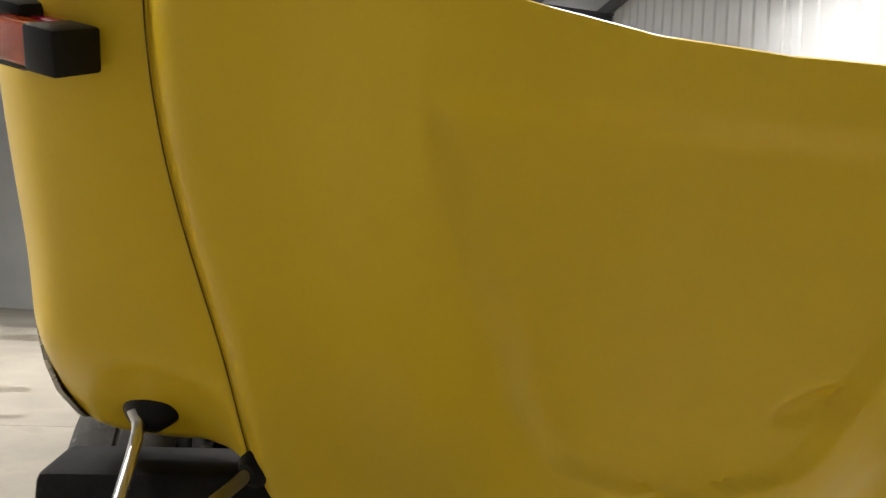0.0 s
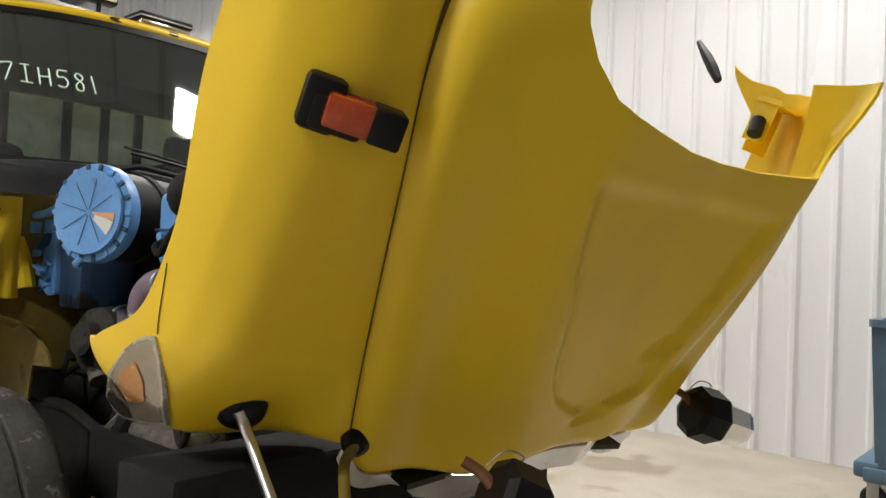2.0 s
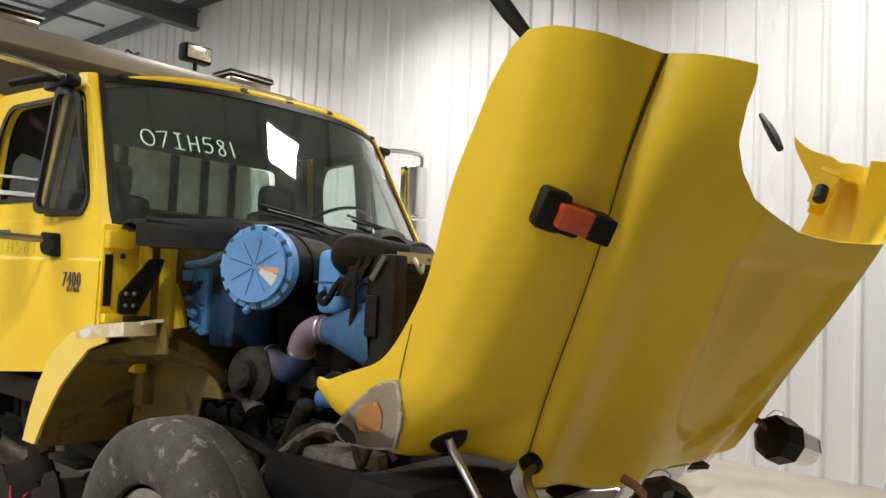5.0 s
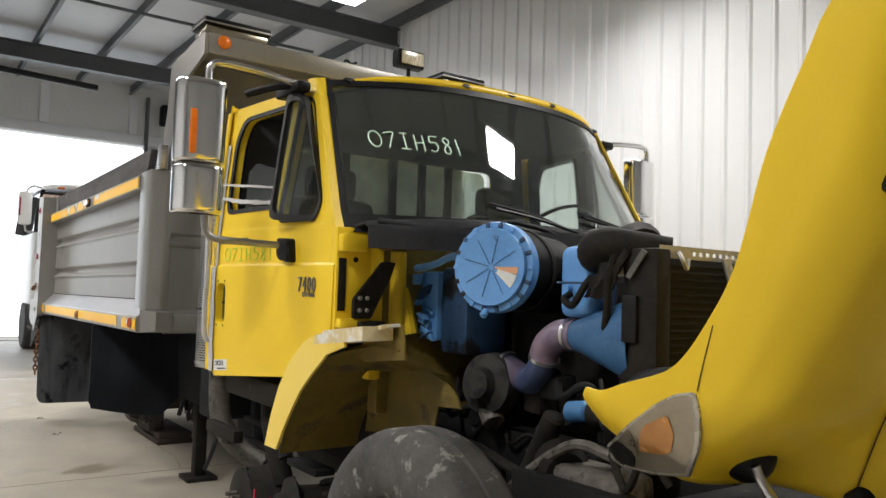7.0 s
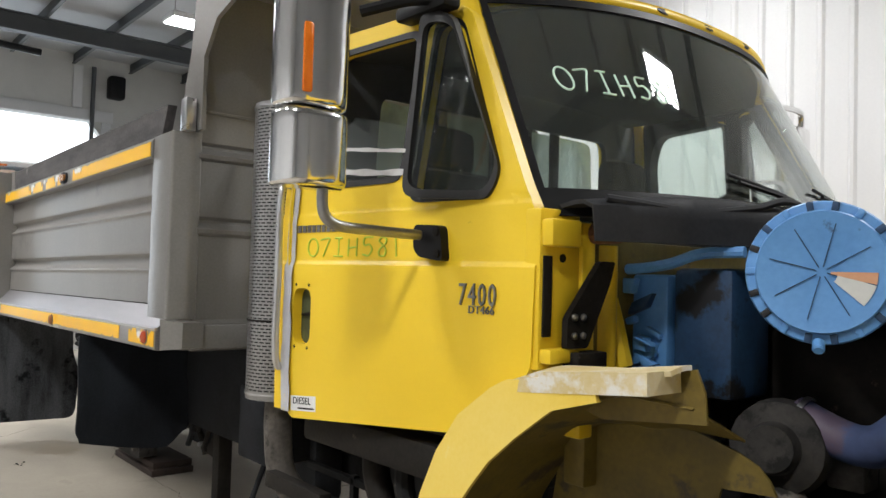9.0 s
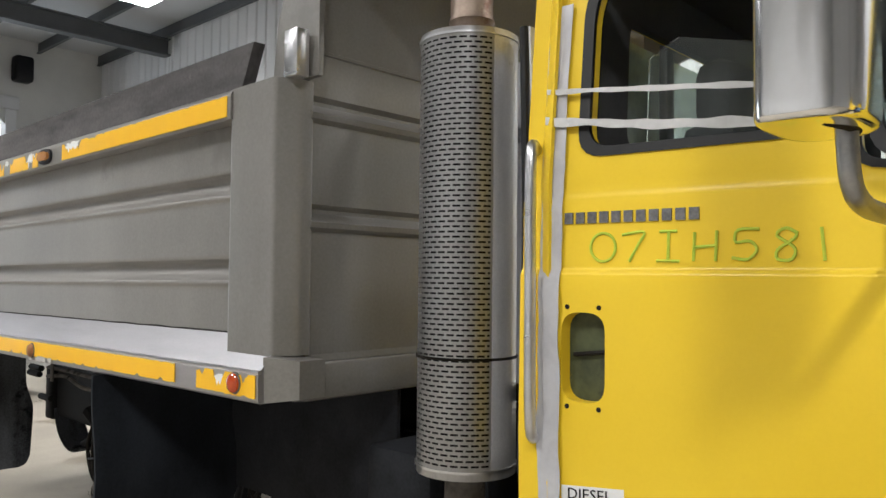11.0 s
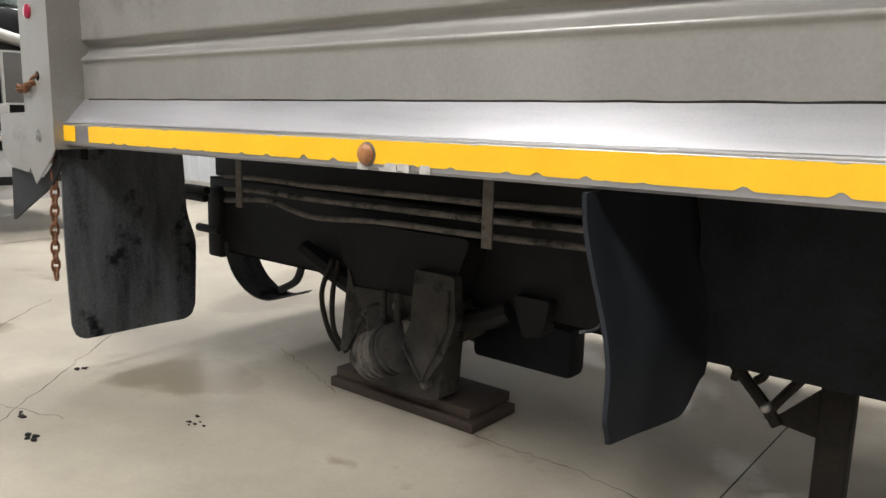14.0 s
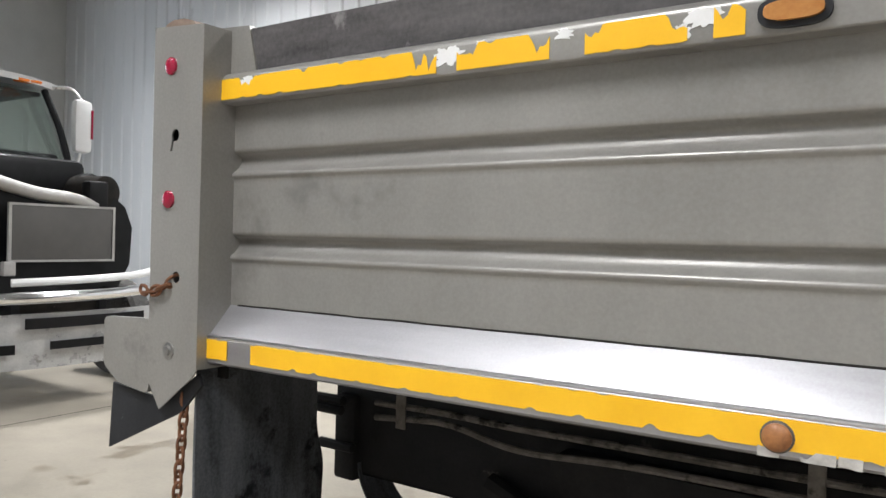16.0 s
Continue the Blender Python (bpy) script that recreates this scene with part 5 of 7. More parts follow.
for far in (1, -1):
    door = part("door", plate(DOOR, [VENT, SIDE_WINDOW, HANDLE], flank(far), 0.045, CUTS), YELLOW, truck, "yellow cab door, window down, its handle missing" if far == 1 else "yellow cab door", 30)
    part("door_lining", plate([(a, b) for a, b in rounded([(-3.84, 1.0), (-2.80, 1.1), (-2.78, 1.70), (-3.20, 1.72), (-3.84, 1.78)], 0.04)], (), flank(far, 0.05), 0.03), LINING, door, "dark door lining")
    part("door_frame_lining", plate(grow(DOOR, 0.985, (-3.3, 1.9)), [grow(VENT, 1.04, (-3.03, 1.97)), grow(SIDE_WINDOW, 1.02, (-3.51, 2.06)), rounded([(-3.80, 1.1), (-2.9, 1.15), (-2.9, 1.60), (-3.80, 1.68)], 0.05)], flank(far, 0.048), 0.012, CUTS), BLACK_PLASTIC, door, "black inner door frame")
    part("corner_post", plate([(-3.965, 0.98), (-3.876, 0.98), (-3.864, 2.37), (-3.955, 2.37)], (), flank(far, 0.004), 0.04, CUTS), YELLOW, cab)
    part("corner_lining", plate([(-3.96, 1.0), (-3.845, 1.0), (-3.835, 2.40), (-3.95, 2.40)], (), flank(far, 0.063), 0.012, CUTS), YELLOW, cab)
    part("handle_cup", plate(rounded([(-3.86, 1.22), (-3.72, 1.22), (-3.72, 1.455), (-3.86, 1.455)], 0.05), (), flank(far, 0.036), 0.01), GREEN_DIRT, door, "grimy hole where the handle was")
    part("handle_bar", tube([flank(far, 0.03)(-3.83, 1.34, 0), flank(far, 0.028)(-3.75, 1.35, 0)], 0.006, 6, 1), GRIME, door)
    for vx, vz in ((-3.83, 1.452), (-3.75, 1.452), (-3.83, 1.223), (-3.75, 1.223)):
        part("rivet_hole", lathe(flank(far, 0.003)(vx, vz, 0), (0, -far, 0), [(0, 0.006), (0.004, 0.006)], 10), GRIME, door)
    part("vent_seal", plate(grow(VENT, 1.05, (-3.03, 1.97)), [grow(VENT, 0.985, (-3.03, 1.97))], flank(far, -0.004), 0.02, CUTS), RUBBER_SEAL, door, "black rubber seal")
    swing = 0.062 if far == 1 else 0.0
    ajar = lambda lift, far=far, swing=swing: (lambda a, b, d: flank(far, lift - swing * min(1.0, max(0.0, (-2.93 - a) / 0.25)))(a, b, d))
    part("vent_frame", plate(grow(VENT_LEAF, 1.06, (-3.03, 1.97)), [grow(VENT_LEAF, 0.945, (-3.02, 1.98))], ajar(-0.012), 0.026, CUTS), RUBBER_SEAL, door, "black rubber vent window frame, a little ajar" if far == 1 else "black rubber vent window frame")
    part("vent_pane", plate(grow(VENT_LEAF, 0.985, (-3.03, 1.97)), (), ajar(0.0), 0.005, CUTS), GLASS_DARK, door)
    part("window_seal", plate(grow(SIDE_WINDOW, 1.06, (-3.51, 2.06)), [grow(SIDE_WINDOW, 0.97, (-3.51, 2.06))], flank(far, -0.004), 0.012, CUTS), RUBBER_SEAL, door)
    if far == -1:
        part("window_channel", plate(grow(SIDE_WINDOW, 1.0, (-3.55, 2.06)), [grow(SIDE_WINDOW, 0.94, (-3.55, 2.06))], flank(far, 0.001), 0.075, CUTS), BLACK_PLASTIC, door, "black window channel")
        part("window_channel", plate(grow(VENT, 0.99, (-3.05, 1.97)), [grow(VENT, 0.90, (-3.05, 1.97))], flank(far, 0.012), 0.06, CUTS), BLACK_PLASTIC, door, "black window channel")
        part("side_pane", plate(SIDE_WINDOW, (), flank(far, 0.02), 0.005, CUTS), GLASS, door)
part("broken_pane", plate([(-3.66, 1.815), (-3.31, 1.815), (-3.31, 1.99), (-3.60, 2.06), (-3.665, 2.02)], (), flank(1, 0.02), 0.005, CUTS), GLASS, cab, "window pane wound partly down")
windshield = part("windshield", sheet(lambda i, j: ws_point(0.985 * (2 * i - 1), WS_BASE + (WS_TOP - WS_BASE) * j), 48, 14, 0.006), GLASS, truck, "curved dark windshield with a hand-written stock number")
for name, s0, s1, z0, z1 in (("seal_low", -0.99, 0.99, WS_BASE - 0.02, WS_BASE + 0.06), ("seal_top", -0.99, 0.99, WS_TOP - 0.03, WS_TOP + 0.005), ("seal_near", -1.0, -0.980, WS_BASE, WS_TOP), ("seal_far", 0.968, 1.0, WS_BASE, WS_TOP)):
    part("seal", sheet(lambda i, j: ws_point(s0 + (s1 - s0) * i, z0 + (z1 - z0) * j, 0.006), 36, 10, 0.004), BLACK_PLASTIC, windshield, "black glass border")
for s in (-1, 1):
    def pillar(i, j, s=s):
        z = 1.62 + (WS_TOP + 0.02 - 1.62) * i
        p = ws_point(s * 1.0, z)
        q = Vector((p.x - 0.05 - 0.03 * i, YC + s * (YC - door_y(p.x - 0.05, z)) * 1.0, z))
        return p.lerp(q, j) + Vector((0.010 * math.sin(math.pi * j), s * 0.010 * math.sin(math.pi * j), 0))
    part("pillar", sheet(pillar, 20, 6, 0.02), YELLOW, cab)
    part("inner_pillar", tube([ws_point(s * 0.97, 1.72, -0.05), ws_point(s * 0.97, 2.36, -0.05)], 0.035, 8, 1), LINING, cab)
for y in (0.78, 1.34, 1.61, 1.90, 2.44):
    side = (y - YC) / 0.93
    p = ws_point(side, WS_TOP - 0.004).lerp(roof_point((side + 1) / 2, 0.004), 0.60) + Vector((0.003, 0, 0))
    bm = lathe((-0.004, 0, -0.002), (0.9, 0, 0.43), [(0, 0.013), (0.008, 0.013), (0.010, 0.009)], 20)
    for v in bm.verts:
        v.co = Vector((v.co.x, v.co.y * 3.2, v.co.z)) + p
    part("clearance_light_hole", bm, BLACK_PLASTIC, cab, "dark hole of a missing clearance light")


def stroke_word(word, size, put, mat, parent, label, r):
    """Hand-written characters as strokes; put(a, b) gives the place on the surface."""
    shapes = {"0": [[(0.35 + 0.33 * math.cos(t), 0.5 + 0.5 * math.sin(t)) for t in np.linspace(1.2, 1.2 + 6.5, 18)]], "7": [[(0.0, 0.92), (0.55, 1.0), (0.42, 0.6), (0.18, 0.0)]], "I": [[(0.08, 1.0), (0.5, 1.0)], [(0.3, 1.0), (0.28, 0.02)], [(0.0, 0.02), (0.55, 0.0)]], "H": [[(0.05, 0.95), (0.02, 0.0)], [(0.55, 0.98), (0.52, 0.0)], [(0.03, 0.45), (0.54, 0.5)]], "5": [[(0.6, 1.0), (0.15, 0.98), (0.1, 0.6), (0.4, 0.62), (0.55, 0.35), (0.35, 0.05), (0.02, 0.1)]], "8": [[(0.5, 0.85), (0.28, 1.0), (0.1, 0.78), (0.45, 0.4), (0.4, 0.05), (0.12, 0.05), (0.12, 0.35), (0.45, 0.68), (0.5, 0.9)]], "1": [[(0.12, 1.0), (0.18, 0.0)]]}
    x = 0.0
    for ch in word:
        part("written_character", join(*[tube([put((x + a) * size, b * size) for a, b in s], r, 5, 4) for s in shapes[ch]]), mat, parent, label)
        x += 0.86 if ch != "1" else 0.4


def ws_write(a, b):
    y = 0.80 + a * 0.92
    z = 2.10 + b - a * 0.045
    half = 0.995 - 0.085 * (z - WS_BASE) / (WS_TOP - WS_BASE)
    return ws_point((y - YC) / half, z - 0.03, 0.007)


stroke_word("07IH581", 0.078, ws_write, MARKER_WHITE, windshield, "white marker stock number 07IH581", 0.0035)
near_door = [o for o in truck.children if o.name == "door"][0]
stroke_word("07IH581", 0.092, lambda a, b: Vector(flank(1, -0.001)(-3.778 + a * 1.0, 1.557 + b * 0.7, 0)), MARKER_GREEN, near_door, "green marker stock number 07IH581", 0.0034)
for k, digit in enumerate("7400"):
    text_part("badge_digit", digit, 0.092, lambda a, b, d: flank(1, -0.004)(-2.99 + 0.0385 * k + a * 0.70, 1.415 + b, -d), BADGE, near_door, "grey model number digit", 0.003)
text_part("engine_badge", "DT466", 0.036, lambda a, b, d: flank(1, -0.004)(-2.95 + a * 0.95, 1.392 + b * 0.9, -d), BADGE, near_door, "grey engine badge", 0.002, 1.05)
for k in range(12):
    part("name_bar", plate([(-3.872 + 0.0295 * k, 1.645), (-3.851 + 0.0295 * k, 1.645), (-3.851 + 0.0295 * k, 1.671), (-3.872 + 0.0295 * k, 1.671)], (), flank(1, -0.004), 0.004), BADGE, near_door)
part("fuel_label", plate([(-3.845, 0.985), (-3.69, 1.0), (-3.69, 1.055), (-3.845, 1.04)], (), flank(1, -0.001), 0.001), LABEL, near_door, "white fuel label")
text_part("fuel_word", "DIESEL", 0.040, lambda a, b, d: flank(1, -0.002)(-3.83 + a * 0.95, 1.012 + b * 0.9 + a * 0.08, -d), BLACK_PLASTIC, near_door, "dark fuel lettering", 0.0005)
part("fuel_line", plate([(-3.80, 0.996), (-3.70, 1.005), (-3.70, 1.011), (-3.80, 1.002)], (), flank(1, -0.0015), 0.0005), GRIME, near_door)
# tape down the door's rear edge, with bands wrapped over the window
part("door_tape", sheet(lambda i, j: Vector((-3.905 + 0.058 * j + 0.006 * noise.noise((i * 9, j, 0.3)), door_y(-3.88, 1.0 + 1.18 * i) - 0.004 - 0.006 * abs(noise.noise((i * 14, j * 3, 1.3))), 0.98 + 1.20 * i)), 60, 5, 0.002), TAPE, near_door, "wrinkled grey tape")
FILM = surface("cloudy_film", (0.50, 0.50, 0.50), (0.66, 0.66, 0.66), 0.25, 0, 14.0, 70, 0.3)
for z, w, sg in ((1.968, 0.006, 0.0), (1.897, 0.010, 0.010)):
    part("film_band", sheet(lambda i, j: Vector((-3.90 + 0.63 * i, door_y(-3.90 + 0.63 * i, z) - 0.016 - 0.008 * math.sin(math.pi * i), z + (2 * j - 1) * w * (1 + 0.7 * noise.noise((i * 8, sg, j))) - 0.066 * i - sg * math.sin(math.pi * i))), 40, 3, 0.0015), FILM, near_door, "cloudy wrapping film")
part("grab_handle", tube([(-3.935, 0.50, 1.83), (-3.915, 0.445, 1.81), (-3.912, 0.44, 1.5), (-3.908, 0.44, 1.17), (-3.925, 0.50, 1.15)], 0.014, 12), STEEL, truck, "bright steel grab handle")
part("cab_corner", sheet(lambda i, j: Vector((-3.965 + 0.09 * j, 0.475 + 0.13 * (1 - j) ** 2 + max(0, 0.98 + 1.42 * i - 1.74) * 0.085, 0.98 + 1.42 * i)), 30, 5, 0.01), YELLOW, cab)
part("cab_sill", box(-3.90, -2.99, 0.56, 0.72, 0.86, 0.98, 0.02), GRIME, cab)
part("cab_floor", box(-3.9, -2.96, 0.60, FAR_Y - 0.60, 1.0, 1.06, 0.01), GRIME, cab)
# inside
part("dashboard", box(-3.10, -2.81, 0.72, FAR_Y - 0.72, 1.40, 1.70, 0.06), BLACK_PLASTIC, cab, "black dashboard")
for y in (1.02, 2.2):
    st = part("seat", join(box(-3.72, -3.55, y - 0.24, y + 0.24, 1.25, 1.92, 0.06), box(-3.70, -3.2, y - 0.25, y + 0.25, 1.15, 1.30, 0.06)), SEAT, truck, "dark cloth seat")
    part("headrest", box(-3.72, -3.60, y - 0.15, y + 0.15, 1.90, 2.10, 0.06), SEAT, st)
sw = part("steering_wheel", lathe((-3.0, 2.10, 1.80), (-0.55, 0, 0.83), [(-0.012, 0.215), (0.0, 0.228), (0.012, 0.215), (0.0, 0.203)], 36, True), BLACK_PLASTIC, truck, "black steering wheel")
part("spoke", join(rod((-3.0, 1.90, 1.80), (-3.0, 2.30, 1.80), 0.014, 8), rod((-3.0, 2.10, 1.80), (-2.85, 2.10, 1.58), 0.03, 10)), BLACK_PLASTIC, sw)
# cowl, wipers
part("cowl", sheet(lambda i, j: Vector((ws_point(1.96 * i - 0.98, WS_BASE).x + lerp_table(j, [(0, -0.02), (0.4, 0.10), (0.6, 0.13), (1, 0.14)]), YC + (1.96 * i - 0.98) * 0.97, lerp_table(j, [(0, 1.685), (0.35, 1.705), (0.6, 1.69), (1, 1.60)]) + 0.02 * math.sin(9 * i) * (j < 0.6))), 60, 10, 0.012), BLACK_RUBBER, truck, "black cowl panel with a curled rubber edge")
part("cowl_edge", tube([(ws_point(s, WS_BASE).x + 0.13, YC + s * 0.965, 1.705 + 0.014 * math.sin(11 * s) + 0.02 * (abs(s + 0.3) < 0.12)) for s in np.linspace(-0.95, 0.95, 22)], 0.012, 8, 3), BLACK_RUBBER, truck, "curled rubber cowl seal")
for s0, s1 in ((-0.35, 0.10), (0.2, 0.72)):
    w = part("wiper", tube([ws_point(s0, 1.80, 0.02), ws_point((s0 + s1) / 2, 1.765, 0.025), ws_point(s1, 1.715, 0.03)], 0.008, 6), BLACK_PLASTIC, truck, "black wiper arm")
    part("blade", tube([ws_point(s0 - 0.02, 1.83, 0.012), ws_point((s0 + s1) / 2, 1.79, 0.012), ws_point(s1 - 0.1, 1.76, 0.012)], 0.006, 6), BLACK_RUBBER, w)
# hinge column ahead of the door
part("hinge_column", join(box(-2.76, -2.70, 0.575, 0.74, 1.25, 1.69, 0.008), box(-2.755, -2.69, 0.74, 0.80, 1.05, 1.66, 0.01)), YELLOW, cab, "yellow hinge column")
for z0, z1 in ((1.585, 1.66), (1.27, 1.31)):
    part("hinge", box(-2.705, -2.66, 0.58, 0.70, z0, z1, 0.008), YELLOW, cab)
part("column_slot", box(-2.70, -2.694, 0.585, 0.62, 1.34, 1.56, 0.004), GRIME, cab)
part("column_hole", lathe((-2.70, 0.665, 1.555), (1, 0, 0), [(0, 0.012), (0.003, 0.012)], 12), GRIME, cab)
part("hood_catch", prism(rounded([(0.64, 1.31), (0.72, 1.31), (0.81, 1.49), (0.83, 1.55), (0.77, 1.55), (0.68, 1.44), (0.64, 1.39)], 0.01), lambda a, b, d: (-2.675 + 0.05 * (a - 0.64) + d, a, b), 0.02), GRIME, cab, "dark hood catch bracket")
for y, z in ((0.665, 1.345), (0.70, 1.345), (0.665, 1.395), (0.70, 1.395)):
    part("bolt", lathe((-2.655, y, z), (1, 0, 0), [(0, 0.010), (0.008, 0.010), (0.012, 0.005)], 8), GALV, cab)
part("side_lamp_stub", rod((-2.70, 0.79, 1.63), (-2.60, 0.79, 1.63), 0.03, 14, 0.006), RUST, cab)
part("firewall", box(-2.80, -2.72, 0.80, FAR_Y - 0.62, 0.90, 1.62, 0.01), YELLOW_DIRTY_SHADED, cab, "dirty yellow firewall, darkened for shade")
part("firewall_curve", sheet(lambda i, j: Vector((-2.78 + 0.08 * math.sin(math.pi * i), 0.82 + 0.14 * i, 1.60 - 0.40 * j)), 12, 10, 0.008), YELLOW, cab, "yellow firewall curve")
part("firewall_post", tube([(-2.80, 0.90, 1.62), (-2.76, 0.93, 1.45), (-2.72, 0.96, 1.24)], 0.04, 10), YELLOW, cab)
part("hinge_box", box(-2.69, -2.63, 0.66, 0.78, 1.255, 1.30, 0.004), GRIME, cab)

# ---- mirrors ----
def mirror_head(cx, cy, z0, z1, wide, deep, parent, far):
    """Rounded chrome shell, open to the rear with a glass in it."""
    def fn(i, j):
        t, k = math.tau * i, 2 * j - 1
        pinch = (1 - abs(k) ** 7) ** 0.5 * 0.999 + 0.001
        ct, st = math.cos(t), math.sin(t)
        return Vector((cx + deep * math.copysign(abs(ct) ** 0.7, ct) * (0.55 + 0.45 * pinch) * (1 if ct > 0 else 0.45), cy + wide * math.copysign(abs(st) ** 0.6, st) * (0.8 + 0.2 * pinch), (z0 + z1) / 2 + (z1 - z0) / 2 * math.sin(math.pi / 2 * k) ** 1))
    bm = sheet(fn, 40, 24)
    bmesh.ops.remove_doubles(bm, verts=bm.verts, dist=0.0005)
    bmesh.ops.holes_fill(bm, edges=bm.edges)
    return part("shell", bm, CHROME, parent, "chrome shell", 60)


for far in (1, -1):
    sy = (lambda v: v) if far == 1 else (lambda v: FAR_Y - v)
    mr = part("door_mirror", tube([(-3.15, sy(0.165), 1.745), (-3.146, sy(0.17), 1.665), (-3.142, sy(0.215), 1.632), (-3.14, sy(0.34), 1.625), (-3.13, sy(0.50), 1.62)], 0.016, 12), GALV, truck, "chrome double door mirror on bent tubes")
    part("top_tube", tube([(-3.17, sy(0.16), 2.30), (-3.165, sy(0.165), 2.385), (-3.16, sy(0.22), 2.41), (-3.16, sy(0.42), 2.40), (-3.17, sy(0.60), 2.375)], 0.016, 12), CHROME, mr)
    part("top_mount", join(box(-3.36, -3.10, min(sy(0.545), sy(0.62)), max(sy(0.545), sy(0.62)), 2.34, 2.39, 0.015), tube([(-3.34, sy(0.40), 2.34), (-3.22, sy(0.50), 2.37), (-3.14, sy(0.60), 2.38)], 0.02, 8)), BLACK_PLASTIC, mr, "black mirror mount")
    part("foot", prism(rounded([(-3.175, 1.655), (-3.06, 1.65), (-3.045, 1.54), (-3.15, 1.555), (-3.175, 1.58)], 0.02), lambda a, b, d: (a, sy(door_y(a, b) - 0.03 - d), b), -0.032), BLACK_PLASTIC, mr, "black mirror foot")
    for bx_, bz_ in ((-3.075, 1.63), (-3.07, 1.565)):
        part("bolt", lathe((bx_, sy(door_y(bx_, bz_) - 0.028), bz_), (0, -far, 0), [(0, 0.014), (0.006, 0.014), (0.008, 0.006)], 10), GRIME, mr)
    cy = 0.14 if far == 1 else 0.21
    mirror_head(-3.205, sy(cy), 1.955, 2.325, 0.110, 0.085, mr, far)
    mirror_head(-3.205, sy(cy), 1.735, 1.945, 0.107, 0.10, mr, far)
    if far == 1:
        part("turn_lamp", box(-3.142, -3.118, min(sy(0.075), sy(0.11)), max(sy(0.075), sy(0.11)), 1.985, 2.185, 0.012), AMBER, mr, "amber strip lamp")
    part("shell_edge", tube([(-3.16, sy(0.10), 1.745), (-3.14, sy(0.165), 1.742), (-3.16, sy(0.23), 1.745)], 0.012, 8), GRIME, mr)

# ---- exhaust stack ----
PIPE = surface("heat_browned_pipe", (0.20, 0.145, 0.11), (0.36, 0.29, 0.235), 0.5, 0.6, 6.0, 80, 0.08, ((0.16, 0.08, 0.05), 7.0, 0.62))
MX, MY, MR = -4.32, 0.682, 0.145
mf = part("muffler", lathe((MX, MY, 0.95), (0, 0, 1), [(0, 0.10), (0.02, MR - 0.012), (1.26, MR - 0.012), (1.28, 0.10)], 40), BLACK_PLASTIC, truck, "upright exhaust muffler in a slotted bright guard")


def slotted(a0, a1, z0, z1, r, rows):
    """A guard with staggered slots right through it."""
    bm = bmesh.new()
    cols, vs = 56, {}
    def vert(c, k):
        if (c, k) not in vs:
            t = a0 + (a1 - a0) * c / cols
            vs[(c, k)] = bm.verts.new((MX + r * math.cos(t), MY + r * math.sin(t), z0 + (z1 - z0) * (k // 2 + (0.62 if k % 2 else 0.0)) / rows))
        return vs[(c, k)]
    for k in range(2 * rows):
        for c in range(cols):
            if k % 2 and 3 < k < 2 * rows - 4 and (c + (k // 2 % 2) * 2) % 4 < 3 and 0 < c < cols - 1:
                continue
            bm.faces.new((vert(c, k), vert(c + 1, k), vert(c + 1, k + 1), vert(c, k + 1)))
    bmesh.ops.solidify(bm, geom=list(bm.faces), thickness=0.002)
    return bm


A0 = math.radians(178)
part("guard", slotted(A0, A0 + math.radians(162), 0.955, 2.225, MR, 88), GUARD, mf, "slotted bright steel guard", 50)
part("guard_plain", sheet(lambda i, j: Vector((MX + (MR + 0.001) * math.cos(A0 + math.radians(162 + 75 * i)), MY + (MR + 0.001) * math.sin(A0 + math.radians(162 + 75 * i)), 0.955 + 1.27 * j)), 16, 2, 0.002), GUARD, mf, "plain bright guard edge")
for z in (1.285, 2.205, 0.975):
    part("strap", lathe((MX, MY, z), (0, 0, 1), [(0, MR + 0.002), (0, MR + 0.005), (0.008, MR + 0.005), (0.008, MR + 0.002)], 36, True), GRIME if z < 2 and z > 1 else STEEL, mf)
part("stack_pipe", lathe((MX, MY + 0.01, 2.22), (0, 0, 1), [(0, 0.062), (0.05, 0.064), (0.06, 0.07), (0.075, 0.064), (0.16, 0.064), (0.16, 0.058), (0.02, 0.056)], 24), PIPE, mf, "heat-browned stack pipe")
part("lower_pipe", tube([(MX, MY, 0.96), (MX, MY, 0.80), (MX + 0.02, MY + 0.02, 0.62), (MX + 0.12, MY + 0.1, 0.48), (MX + 0.3, MY + 0.2, 0.42)], 0.06, 14), CAST, mf, "grey exhaust pipe")
part("bracket", box(MX - 0.02, MX + 0.28, MY + 0.12, MY + 0.15, 1.15, 1.2, 0.004), GRIME, mf)
WHITE_SMUDGE = surface("white_sheet_smudged", (0.66, 0.68, 0.74), (0.76, 0.78, 0.84), 0.4, 0, 3.0, 60, 0.03, ((0.10, 0.11, 0.13), 2.2, 0.66))
part("heat_shield", sheet(lambda i, j: Vector((-4.66 + 0.34 * i + 0.03 * math.sin(3 * j), 0.86 + 0.10 * i * i - 0.015 * math.sin(math.pi * j), 1.12 + 1.1 * j)), 8, 12, 0.006), WHITE_SMUDGE, mf, "white heat shield smudged with soot")

part("side_panel", sheet(lambda i, j: Vector((-4.06 + 0.02 * math.sin(3 * j), 0.63 + 0.34 * i, 0.98 + 1.22 * j)), 6, 12, 0.006), WHITE_SMUDGE, mf, "white panel beside the stack")
part("panel_edge", tube([(-4.075, 0.625, 1.0), (-4.06, 0.622, 1.6), (-4.075, 0.626, 2.2)], 0.012, 8), BLACK_RUBBER, mf, "black panel edge")

